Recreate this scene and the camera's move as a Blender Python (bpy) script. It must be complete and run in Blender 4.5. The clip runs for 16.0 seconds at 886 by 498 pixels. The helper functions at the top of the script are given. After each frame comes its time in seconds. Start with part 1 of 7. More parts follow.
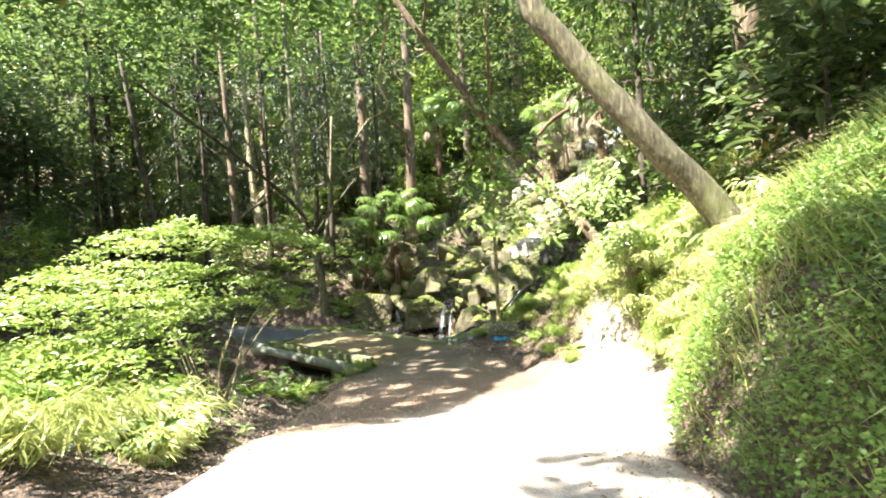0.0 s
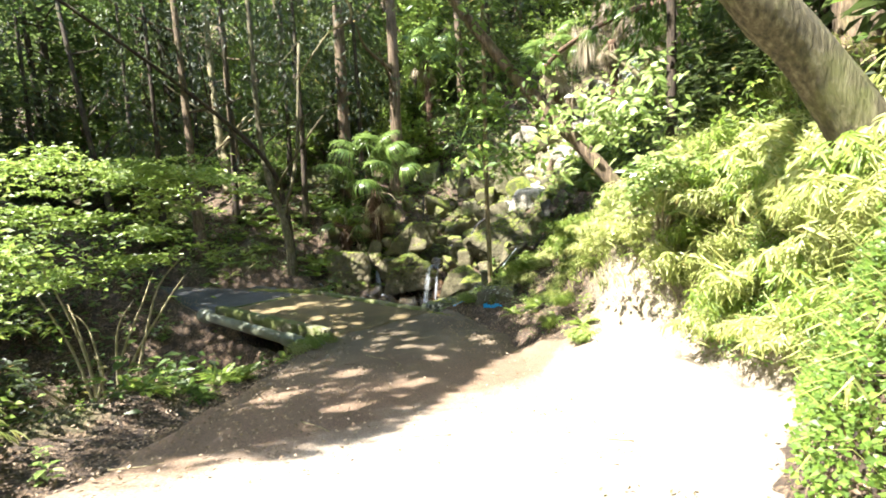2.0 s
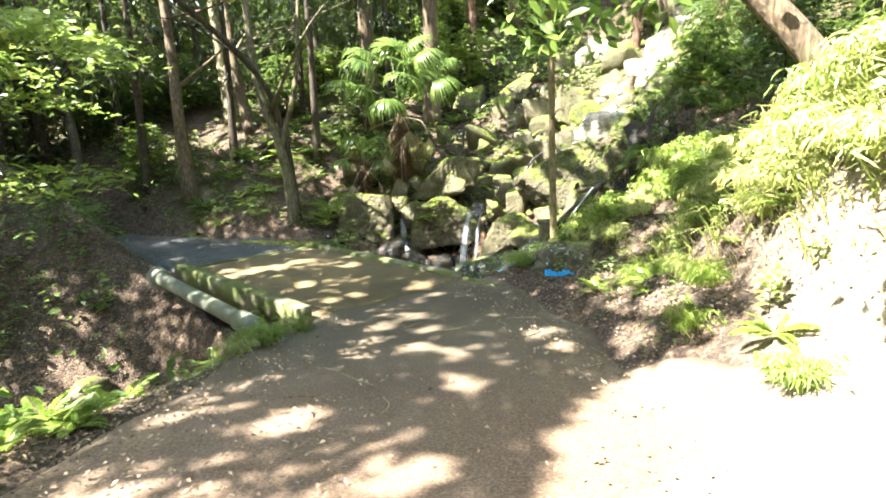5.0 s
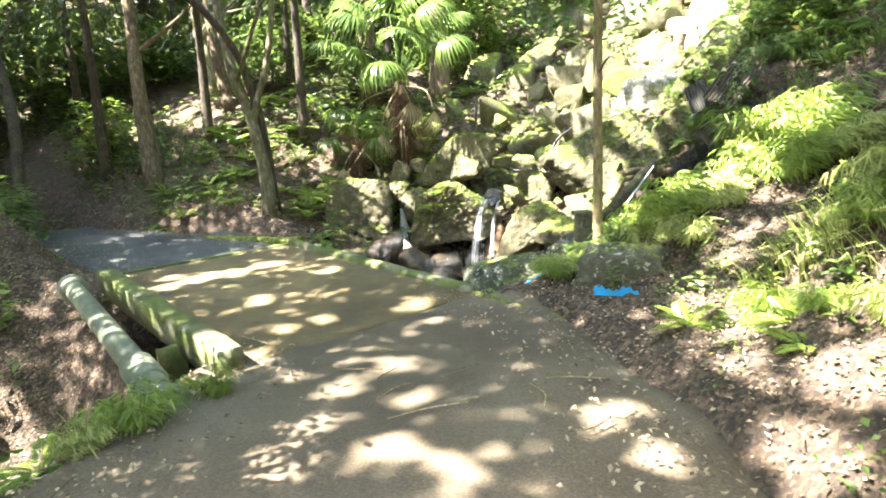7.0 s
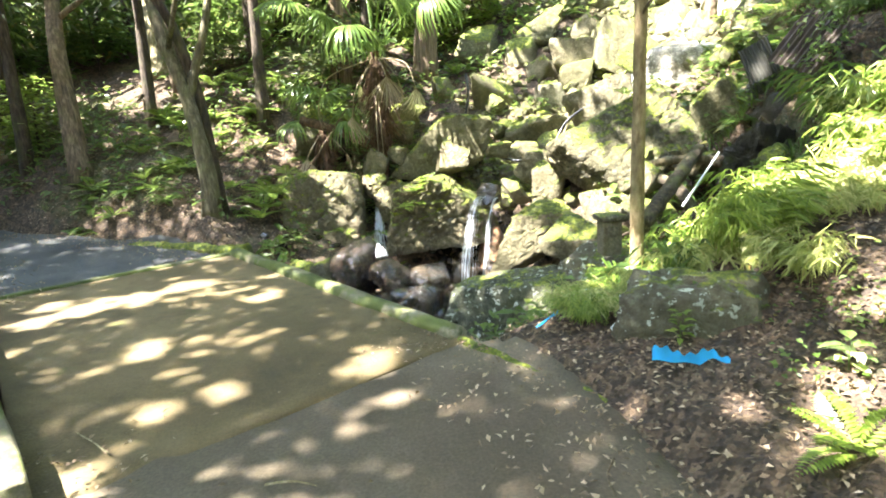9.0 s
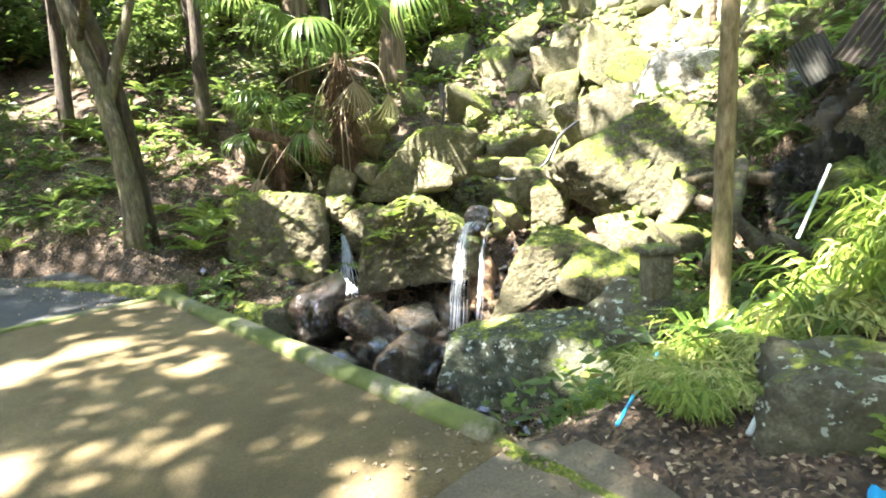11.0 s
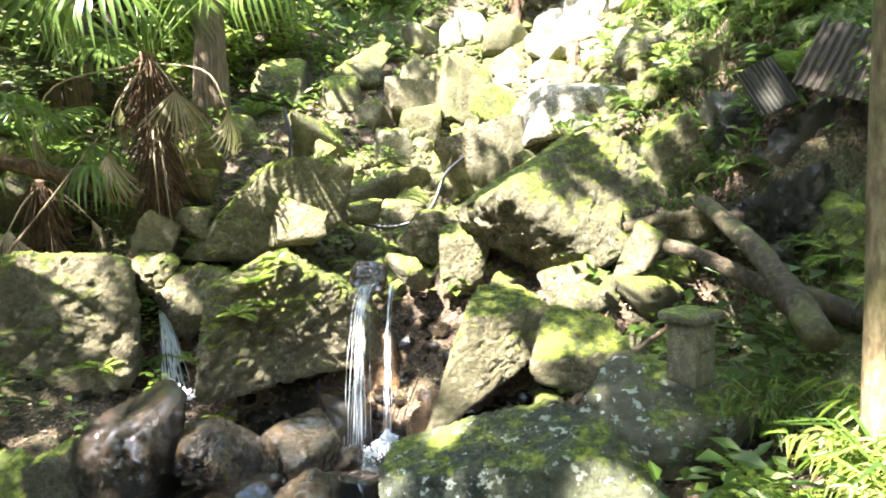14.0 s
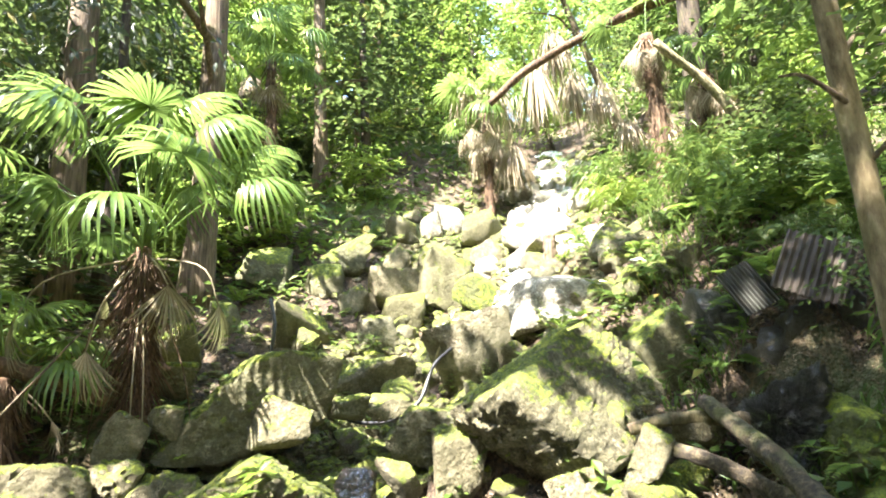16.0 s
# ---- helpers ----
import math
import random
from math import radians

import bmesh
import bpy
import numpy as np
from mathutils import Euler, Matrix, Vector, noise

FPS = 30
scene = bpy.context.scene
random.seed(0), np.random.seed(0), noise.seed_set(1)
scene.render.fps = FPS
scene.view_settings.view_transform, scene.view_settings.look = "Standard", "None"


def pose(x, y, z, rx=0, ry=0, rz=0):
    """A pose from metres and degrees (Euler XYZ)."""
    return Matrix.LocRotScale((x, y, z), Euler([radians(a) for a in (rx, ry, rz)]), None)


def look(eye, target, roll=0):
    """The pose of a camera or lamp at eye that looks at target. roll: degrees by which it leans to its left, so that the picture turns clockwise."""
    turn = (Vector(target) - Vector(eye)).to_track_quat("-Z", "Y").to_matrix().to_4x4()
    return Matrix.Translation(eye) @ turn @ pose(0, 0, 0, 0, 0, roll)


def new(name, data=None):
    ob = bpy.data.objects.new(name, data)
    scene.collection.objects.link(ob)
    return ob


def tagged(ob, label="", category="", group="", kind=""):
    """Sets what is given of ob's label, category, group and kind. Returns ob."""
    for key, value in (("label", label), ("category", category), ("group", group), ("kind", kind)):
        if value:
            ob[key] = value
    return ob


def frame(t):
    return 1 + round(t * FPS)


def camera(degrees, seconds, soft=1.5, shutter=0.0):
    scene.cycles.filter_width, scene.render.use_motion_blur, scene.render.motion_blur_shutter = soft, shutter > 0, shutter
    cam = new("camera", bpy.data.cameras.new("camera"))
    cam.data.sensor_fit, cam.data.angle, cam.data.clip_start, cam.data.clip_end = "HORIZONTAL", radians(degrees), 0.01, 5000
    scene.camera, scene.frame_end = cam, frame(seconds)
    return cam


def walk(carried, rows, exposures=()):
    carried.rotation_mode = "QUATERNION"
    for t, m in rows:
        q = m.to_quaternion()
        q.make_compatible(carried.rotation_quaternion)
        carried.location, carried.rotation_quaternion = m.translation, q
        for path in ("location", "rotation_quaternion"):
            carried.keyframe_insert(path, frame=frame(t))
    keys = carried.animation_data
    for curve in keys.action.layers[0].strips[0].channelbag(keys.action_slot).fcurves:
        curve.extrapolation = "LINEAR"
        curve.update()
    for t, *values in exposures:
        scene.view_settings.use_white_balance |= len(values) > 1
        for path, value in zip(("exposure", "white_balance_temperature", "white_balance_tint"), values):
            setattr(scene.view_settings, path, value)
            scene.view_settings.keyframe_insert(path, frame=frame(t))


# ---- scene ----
cam = camera(78.7, 16.0, soft=1.9)
METRES, EYE, TILT, LEAN, TURN = 14.0, 1.5, 0.0, 0.0, 0.0
ROWS = [
    (0.0, 0.0, 0.0, 0.0, -0.05, -0.94, 3.29),
    (0.5, 0.0085, 0.0405, -0.0045, 0.31, -3.67, 3.2),
    (1.0, 0.0166, 0.0838, -0.0093, 0.16, -4.52, 3.19),
    (1.5, 0.0235, 0.1252, -0.0147, -0.1, -4.68, 3.1),
    (2.0, 0.0302, 0.1696, -0.0202, 0.04, -5.29, 3.09),
    (2.5, 0.0338, 0.2112, -0.0256, 0.26, -5.58, 3.05),
    (3.0, 0.0351, 0.259, -0.0321, 0.61, -5.94, 3.12),
    (3.5, 0.0331, 0.3009, -0.0384, 1.62, -6.12, 2.93),
    (4.0, 0.0322, 0.3466, -0.0469, 3.16, -7.06, 3.06),
    (4.5, 0.0335, 0.3883, -0.0526, 4.2, -9.08, 3.06),
    (7.0, 0.0253, 0.5864, -0.0731, 6.34, -11.62, 3.36),
    (7.5, 0.0261, 0.6217, -0.0772, 6.36, -11.91, 3.36),
    (8.0, 0.0239, 0.6577, -0.0801, 6.48, -12.44, 3.41),
    (8.5, 0.0241, 0.6904, -0.0824, 6.55, -12.44, 3.39),
    (9.0, 0.022, 0.7219, -0.0833, 5.76, -12.53, 3.47),
    (11.5, -0.0235, 0.8356, -0.0913, 0.09, -9.46, 3.14),
    (12.0, -0.0321, 0.8586, -0.0929, -0.36, -8.26, 3.2),
    (12.5, -0.0363, 0.8817, -0.0963, -2.24, -7.56, 3.42),
    (13.0, -0.0439, 0.9043, -0.099, -9.19, -7.21, 3.21),
    (13.5, -0.0511, 0.927, -0.0991, -15.34, -7.28, 3.13),
    (14.0, -0.0646, 0.9436, -0.0951, -19.96, -6.56, 2.96),
    (14.5, -0.071, 0.9552, -0.0889, -21.79, -3.56, 2.99),
    (15.0, -0.0728, 0.9573, -0.0852, -22.05, 2.33, 3.26),
    (15.5, -0.0763, 0.9564, -0.0824, -22.5, 7.34, 3.12),
    (16.0, -0.0781, 0.9526, -0.081, -23.16, 11.74, 3.08),
]
walk(cam, [(t, pose(0, 0, EYE, TILT, LEAN, TURN) @ pose(METRES * x, METRES * y, METRES * z, 90 + pitch, roll, yaw)) for t, x, y, z, yaw, pitch, roll in ROWS], [(0.0, 3.6), (1.5, 3.2), (3.5, 3.25), (4.5, 3.65), (7.0, 4.42), (12.0, 4.36), (14.0, 4.25), (16.0, 4.05)])

# ---- world, sun, exposure ----
SUN = Vector((-0.55, -0.30, 0.95)).normalized()
world = bpy.data.worlds.new("world")
scene.world = world
world.use_nodes = True
wt = world.node_tree
sky = wt.nodes.new("ShaderNodeTexSky")
sky.sky_type = "NISHITA"
sky.sun_disc = False
sky.sun_elevation = math.asin(SUN.z)
sky.sun_rotation = math.atan2(SUN.x, SUN.y)
wt.links.new(sky.outputs[0], wt.nodes["Background"].inputs[0])
wt.nodes["Background"].inputs[1].default_value = 0.13
sun = new("sun", bpy.data.lights.new("sun", "SUN"))
sun.data.energy, sun.data.angle, sun.data.color = 3.7, radians(0.55), (1.0, 0.945, 0.87)
sun.matrix_world = look(SUN * 60, (0, 0, 0))


# ---- materials ----
def material(name):
    m = bpy.data.materials.new(name)
    m.use_nodes = True
    return m, m.node_tree, m.node_tree.nodes["Principled BSDF"]


def node(t, kind, **values):
    n = t.nodes.new(kind)
    for k, v in values.items():
        if k in n.inputs:
            n.inputs[k].default_value = v
    return n


def tex(t, scale, detail=6.0, rough=0.6, space="Object", kind="ShaderNodeTexNoise"):
    """Noise at a size given per metre, in the object's own space."""
    c = t.nodes.new("ShaderNodeTexCoord")
    n = t.nodes.new(kind)
    n.inputs["Scale"].default_value = scale
    if kind == "ShaderNodeTexNoise":
        n.inputs["Detail"].default_value, n.inputs["Roughness"].default_value = detail, rough
    t.links.new(c.outputs[space], n.inputs["Vector"])
    return n


def ramp(t, source, stops):
    r = t.nodes.new("ShaderNodeValToRGB")
    e = r.color_ramp.elements
    while len(e) < len(stops):
        e.new(0.5)
    for i, (p, c) in enumerate(stops):
        e[i].position, e[i].color = p, (c[0], c[1], c[2], 1)
    t.links.new(source, r.inputs[0])
    return r.outputs[0]


def level(t, source, low, high):
    r = t.nodes.new("ShaderNodeMapRange")
    r.inputs[1].default_value, r.inputs[2].default_value = low, high
    t.links.new(source, r.inputs[0])
    return r.outputs[0]


def mix(t, factor, a, b, blend="MIX"):
    n = t.nodes.new("ShaderNodeMix")
    n.data_type, n.blend_type = "RGBA", blend
    for s, v in ((0, factor), (6, a), (7, b)):
        if isinstance(v, (int, float)):
            n.inputs[s].default_value = v
        elif isinstance(v, tuple):
            n.inputs[s].default_value = (*v, 1)
        else:
            t.links.new(v, n.inputs[s])
    return n.outputs[2]


def maths(t, op, a, b):
    n = t.nodes.new("ShaderNodeMath")
    n.operation = op
    for s, v in ((0, a), (1, b)):
        if isinstance(v, (int, float)):
            n.inputs[s].default_value = v
        else:
            t.links.new(v, n.inputs[s])
    return n.outputs[0]


def bump(t, shader, source, strength, distance, under=None):
    b = t.nodes.new("ShaderNodeBump")
    b.inputs["Strength"].default_value, b.inputs["Distance"].default_value = strength, distance
    t.links.new(source, b.inputs["Height"])
    if under is not None:
        t.links.new(under, b.inputs["Normal"])
    t.links.new(b.outputs[0], shader.inputs["Normal"])
    return b.outputs[0]


def upward(t):
    g = t.nodes.new("ShaderNodeNewGeometry")
    s = t.nodes.new("ShaderNodeSeparateXYZ")
    t.links.new(g.outputs["Normal"], s.inputs[0])
    return s.outputs[2]


def rock(name, dark, mid, pale, moss=0.5, rough=0.85, lichen=0.0, coat=0.0, fine=1.0):
    """Weathered stone: blotches, pits and grain, an olive film on it, thicker moss where it faces up."""
    m, t, p = material(name)
    big, small, grain = tex(t, 2.6, 9, 0.74), tex(t, 17.0, 7, 0.72), tex(t, 75.0, 5.0, 0.7)
    pit, crust = tex(t, 26.0, kind="ShaderNodeTexVoronoi"), tex(t, 8.0, 6, 0.65)
    flake = tex(t, 34.0, 4, 0.6)
    info = t.nodes.new("ShaderNodeObjectInfo")
    col = ramp(t, big.outputs[0], [(0.40, dark), (0.5, mid), (0.60, pale)])
    col = mix(t, maths(t, "MULTIPLY", level(t, crust.outputs[0], 0.50, 0.57), 0.62), col, tuple(0.42 * v for v in mid))
    col = mix(t, maths(t, "MULTIPLY", level(t, small.outputs[0], 0.48, 0.40), 0.6), col, tuple(min(1.25 * v, 0.6) for v in pale))
    col = mix(t, maths(t, "MULTIPLY", level(t, flake.outputs[0], 0.55, 0.62), 0.6), col, tuple(0.35 * v for v in mid))
    col = mix(t, maths(t, "MULTIPLY", level(t, pit.outputs["Distance"], 0.24, 0.05), 0.55), col, tuple(0.3 * v for v in mid))
    col = mix(t, 0.8, col, ramp(t, grain.outputs[0], [(0.36, (0.14, 0.14, 0.14)), (0.64, (0.86, 0.86, 0.86))]), "OVERLAY")
    col = mix(t, maths(t, "MULTIPLY", info.outputs["Random"], 0.35), col, (0.20, 0.155, 0.095))
    if lichen:
        spot = tex(t, 15.0, 3.0)
        col = mix(t, maths(t, "MULTIPLY", level(t, spot.outputs[0], 0.60, 0.63), lichen), col, (0.46, 0.50, 0.42))
    if moss:
        patch, film = tex(t, 2.8, 9.0, 0.75), tex(t, 1.3, 5, 0.6)
        up = level(t, upward(t), -0.1, 0.95)
        olive = ramp(t, small.outputs[0], [(0.35, (0.034, 0.037, 0.013)), (0.65, (0.092, 0.093, 0.036))])
        col = mix(t, maths(t, "MULTIPLY", level(t, film.outputs[0], 0.62 - 0.16 * moss, 0.80 - 0.16 * moss), 0.45), col, olive)
        k = level(t, maths(t, "ADD", maths(t, "MULTIPLY", up, 0.36), patch.outputs[0]), 1.00 - 0.17 * moss, 1.04 - 0.17 * moss)
        green = ramp(t, small.outputs[0], [(0.40, (0.030, 0.046, 0.005)), (0.5, (0.10, 0.130, 0.012)), (0.60, (0.25, 0.28, 0.026))])
        col = mix(t, maths(t, "MULTIPLY", k, 0.88), col, green)
    t.links.new(col, p.inputs["Base Color"])
    p.inputs["Roughness"].default_value = rough
    p.inputs["Coat Weight"].default_value = coat
    p.inputs["Coat Roughness"].default_value = 0.06
    first = bump(t, p, big.outputs[0], 0.6 * fine, 0.06)
    second = bump(t, p, small.outputs[0], 0.75 * fine, 0.05, first)
    third = bump(t, p, pit.outputs["Distance"], 0.5 * fine, 0.025, second)
    bump(t, p, grain.outputs[0], 0.7 * fine, 0.015, third)
    return m


def leafy(name, dark, mid, pale, gloss=0.45, thin=0.4, dead=0.0):
    """A leaf: it scatters light and lets part of it through; every leaf has its own shade."""
    m, t, p = material(name)
    g = t.nodes.new("ShaderNodeNewGeometry")
    info = t.nodes.new("ShaderNodeObjectInfo")
    col = ramp(t, g.outputs["Random Per Island"], [(0.05, dark), (0.5, mid), (0.93, pale), (0.985, pale if not dead else (0.35, 0.24, 0.07))])
    vein = tex(t, 30.0, 3.0)
    col = mix(t, 0.25, col, ramp(t, vein.outputs[0], [(0.3, dark), (0.7, pale)]))
    col = mix(t, maths(t, "MULTIPLY", info.outputs["Random"], 0.25), col, dark)
    t.links.new(col, p.inputs["Base Color"])
    p.inputs["Roughness"].default_value = gloss
    tr = t.nodes.new("ShaderNodeBsdfTranslucent")
    t.links.new(mix(t, 0.45, col, (0.27, 0.38, 0.105)), tr.inputs[0])
    ms = t.nodes.new("ShaderNodeMixShader")
    ms.inputs[0].default_value = thin
    t.links.new(p.outputs[0], ms.inputs[1])
    t.links.new(tr.outputs[0], ms.inputs[2])
    t.links.new(ms.outputs[0], t.nodes["Material Output"].inputs[0])
    return m


def bark(name, dark, mid, pale, moss=0.3, stretch=5.0):
    m, t, p = material(name)
    c = t.nodes.new("ShaderNodeTexCoord")
    mp = t.nodes.new("ShaderNodeMapping")
    mp.inputs["Scale"].default_value = (1, 1, 1 / stretch)
    t.links.new(c.outputs["Object"], mp.inputs[0])
    n1, n2 = t.nodes.new("ShaderNodeTexNoise"), tex(t, 3.0)
    n1.inputs["Scale"].default_value, n1.inputs["Detail"].default_value, n1.inputs["Roughness"].default_value = 26.0, 6.0, 0.65
    t.links.new(mp.outputs[0], n1.inputs["Vector"])
    col = ramp(t, n1.outputs[0], [(0.34, dark), (0.52, mid), (0.7, pale)])
    col = mix(t, maths(t, "MULTIPLY", level(t, n2.outputs[0], 0.5, 0.68), moss), col, (0.13, 0.15, 0.035))
    t.links.new(col, p.inputs["Base Color"])
    p.inputs["Roughness"].default_value = 0.9
    bump(t, p, n1.outputs[0], 0.8, 0.03)
    return m


def concrete(name, dark, mid, pale, moss=0.0, rough=0.85):
    m, t, p = material(name)
    big, mid_n, grain = tex(t, 0.55, 6, 0.65), tex(t, 3.0, 8, 0.7), tex(t, 70.0, 3.0)
    col = ramp(t, big.outputs[0], [(0.35, dark), (0.5, mid), (0.68, pale)])
    col = mix(t, maths(t, "MULTIPLY", level(t, mid_n.outputs[0], 0.48, 0.72), 0.6), col, tuple(0.6 * v for v in dark))
    col = mix(t, 0.4, col, ramp(t, grain.outputs[0], [(0.3, (0.2, 0.2, 0.2)), (0.7, (0.8, 0.8, 0.8))]), "OVERLAY")
    if moss:
        patch = tex(t, 1.6, 8, 0.7)
        k = level(t, patch.outputs[0], 0.66 - 0.3 * moss, 0.74 - 0.3 * moss)
        col = mix(t, k, col, ramp(t, mid_n.outputs[0], [(0.35, (0.04, 0.052, 0.012)), (0.65, (0.11, 0.13, 0.03))]))
    t.links.new(col, p.inputs["Base Color"])
    p.inputs["Roughness"].default_value = rough
    first = bump(t, p, mid_n.outputs[0], 0.4, 0.03)
    bump(t, p, grain.outputs[0], 0.5, 0.006, first)
    return m


def plain(name, colour, rough=0.5, metal=0.0, spots=0.25, scale=12.0):
    m, t, p = material(name)
    n = tex(t, scale, 8, 0.7)
    col = mix(t, maths(t, "MULTIPLY", level(t, n.outputs[0], 0.4, 0.7), spots), colour, tuple(0.35 * v for v in colour))
    t.links.new(col, p.inputs["Base Color"])
    p.inputs["Roughness"].default_value, p.inputs["Metallic"].default_value = rough, metal
    bump(t, p, n.outputs[0], 0.25, 0.01)
    return m


def soil(name):
    m, t, p = material(name)
    big, leaf, fine = tex(t, 0.35), tex(t, 36.0, 3.0, kind="ShaderNodeTexVoronoi"), tex(t, 9.0, 8, 0.7)
    col = ramp(t, leaf.outputs["Color"], [(0.1, (0.020, 0.013, 0.008)), (0.4, (0.070, 0.045, 0.028)), (0.7, (0.145, 0.097, 0.060)), (0.95, (0.21, 0.15, 0.095))])
    col = mix(t, level(t, fine.outputs[0], 0.42, 0.62), col, (0.032, 0.023, 0.016))
    col = mix(t, maths(t, "MULTIPLY", level(t, big.outputs[0], 0.52, 0.66), 0.7), col, ramp(t, fine.outputs[0], [(0.35, (0.035, 0.055, 0.012)), (0.65, (0.10, 0.14, 0.03))]))
    place, xyz = t.nodes.new("ShaderNodeTexCoord"), t.nodes.new("ShaderNodeSeparateXYZ")
    t.links.new(place.outputs["Object"], xyz.inputs[0])
    # Paler in a rough diamond round x 2.7, y 7.6.
    far = maths(t, "ADD", maths(t, "ABSOLUTE", maths(t, "SUBTRACT", xyz.outputs[0], 2.7), 0), maths(t, "ABSOLUTE", maths(t, "MULTIPLY", maths(t, "SUBTRACT", xyz.outputs[1], 7.6), 0.5), 0))
    pale_zone = level(t, maths(t, "ADD", far, fine.outputs[0]), 2.2, 1.5)
    col = mix(t, maths(t, "MULTIPLY", pale_zone, 0.8), col, ramp(t, fine.outputs[0], [(0.35, (0.20, 0.165, 0.115)), (0.65, (0.38, 0.33, 0.25))]))
    t.links.new(col, p.inputs["Base Color"])
    p.inputs["Roughness"].default_value = 0.95
    first = bump(t, p, leaf.outputs["Distance"], 0.7, 0.03)
    bump(t, p, fine.outputs[0], 0.8, 0.05, first)
    return m


def roadway(name):
    """Old concrete under a film of trodden earth and leaf dust."""
    m, t, p = material(name)
    big, mid_n, grain = tex(t, 0.45, 6, 0.65), tex(t, 2.4, 8, 0.72), tex(t, 60.0, 3.0)
    col = ramp(t, big.outputs[0], [(0.33, (0.072, 0.055, 0.034)), (0.5, (0.115, 0.092, 0.060)), (0.68, (0.165, 0.140, 0.098))])
    col = mix(t, maths(t, "MULTIPLY", level(t, mid_n.outputs[0], 0.47, 0.70), 0.65), col, (0.095, 0.068, 0.046))
    col = mix(t, 0.5, col, ramp(t, grain.outputs[0], [(0.3, (0.2, 0.2, 0.2)), (0.7, (0.8, 0.8, 0.8))]), "OVERLAY")
    place, xyz = t.nodes.new("ShaderNodeTexCoord"), t.nodes.new("ShaderNodeSeparateXYZ")
    t.links.new(place.outputs["Object"], xyz.inputs[0])
    earth = level(t, maths(t, "ADD", xyz.outputs[1], maths(t, "MULTIPLY", mid_n.outputs[0], 4.0)), 13.2, 10.2)
    col = mix(t, maths(t, "MULTIPLY", earth, 0.75), col, ramp(t, grain.outputs[0], [(0.35, (0.070, 0.040, 0.024)), (0.55, (0.140, 0.088, 0.056)), (0.70, (0.26, 0.185, 0.125))]))
    # Paler where sun reaches the lane, so its glare is in the colour.
    sun_pale = level(t, maths(t, "ADD", maths(t, "SUBTRACT", xyz.outputs[1], xyz.outputs[0]), maths(t, "MULTIPLY", mid_n.outputs[0], 2.0)), 8.3, 7.2)
    col = mix(t, maths(t, "MULTIPLY", sun_pale, 0.75), col, ramp(t, grain.outputs[0], [(0.35, (0.22, 0.185, 0.145)), (0.65, (0.40, 0.355, 0.29))]))
    t.links.new(col, p.inputs["Base Color"])
    p.inputs["Roughness"].default_value = 0.8
    first = bump(t, p, mid_n.outputs[0], 0.45, 0.03)
    bump(t, p, grain.outputs[0], 0.5, 0.006, first)
    return m


def water(name, foam):
    """Water; foam: how much of it is broken white."""
    m, t, p = material(name)
    n = tex(t, 18.0, 4.0)
    p.inputs["Base Color"].default_value = (0.85, 0.9, 0.92, 1)
    p.inputs["Transmission Weight"].default_value = 1.0
    p.inputs["IOR"].default_value = 1.33
    p.inputs["Roughness"].default_value = 0.06
    bump(t, p, n.outputs[0], 0.6, 0.03)
    if foam:
        n2 = tex(t, 30.0, 2.5)
        white = t.nodes.new("ShaderNodeBsdfPrincipled")
        white.inputs["Base Color"].default_value = (0.80, 0.84, 0.88, 1)
        white.inputs["Roughness"].default_value = 0.25
        ms = t.nodes.new("ShaderNodeMixShader")
        t.links.new(maths(t, "MULTIPLY", level(t, n2.outputs[0], 0.44, 0.66), foam), ms.inputs[0])
        t.links.new(p.outputs[0], ms.inputs[1])
        t.links.new(white.outputs[0], ms.inputs[2])
        t.links.new(ms.outputs[0], t.nodes["Material Output"].inputs[0])
    return m


ROCK = rock("grey rock", (0.046, 0.042, 0.027), (0.135, 0.124, 0.079), (0.28, 0.262, 0.185), 1.7)
ROCK_MOSS = rock("mossy rock", (0.046, 0.044, 0.021), (0.135, 0.126, 0.064), (0.26, 0.245, 0.14), 2.2)
ROCK_BED = rock("olive bedded rock", (0.040, 0.034, 0.019), (0.135, 0.116, 0.065), (0.29, 0.252, 0.16), 1.75, fine=1.2)
# Pale stone with sun glare on the upper cascade put into its colour.
ROCK_PALE = rock("sunlit pale rock", (0.16, 0.145, 0.11), (0.32, 0.30, 0.24), (0.46, 0.44, 0.38), 0.35)
ROCK_TAN = rock("tan rock", (0.052, 0.042, 0.024), (0.150, 0.125, 0.074), (0.30, 0.262, 0.172), 1.6)
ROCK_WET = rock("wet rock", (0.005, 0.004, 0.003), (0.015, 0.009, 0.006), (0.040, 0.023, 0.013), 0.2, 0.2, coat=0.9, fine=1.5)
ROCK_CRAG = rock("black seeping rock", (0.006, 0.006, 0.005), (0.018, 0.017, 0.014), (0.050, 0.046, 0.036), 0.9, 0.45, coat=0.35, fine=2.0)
ROCK_RUST = rock("rust-stained rock", (0.06, 0.028, 0.012), (0.17, 0.085, 0.035), (0.30, 0.18, 0.09), 0.1, 0.4, coat=0.5)
ROCK_LICHEN = rock("lichen rock", (0.030, 0.036, 0.022), (0.062, 0.072, 0.044), (0.105, 0.115, 0.075), 1.1, lichen=0.85, fine=1.1)
SOIL = soil("leafy soil")
ROADWAY = roadway("dusty concrete road")
SLAB = concrete("damp slab concrete", (0.068, 0.050, 0.022), (0.112, 0.083, 0.036), (0.160, 0.122, 0.057), 0.12)
ASPHALT = concrete("dark worn asphalt", (0.035, 0.037, 0.038), (0.058, 0.060, 0.060), (0.09, 0.09, 0.088))
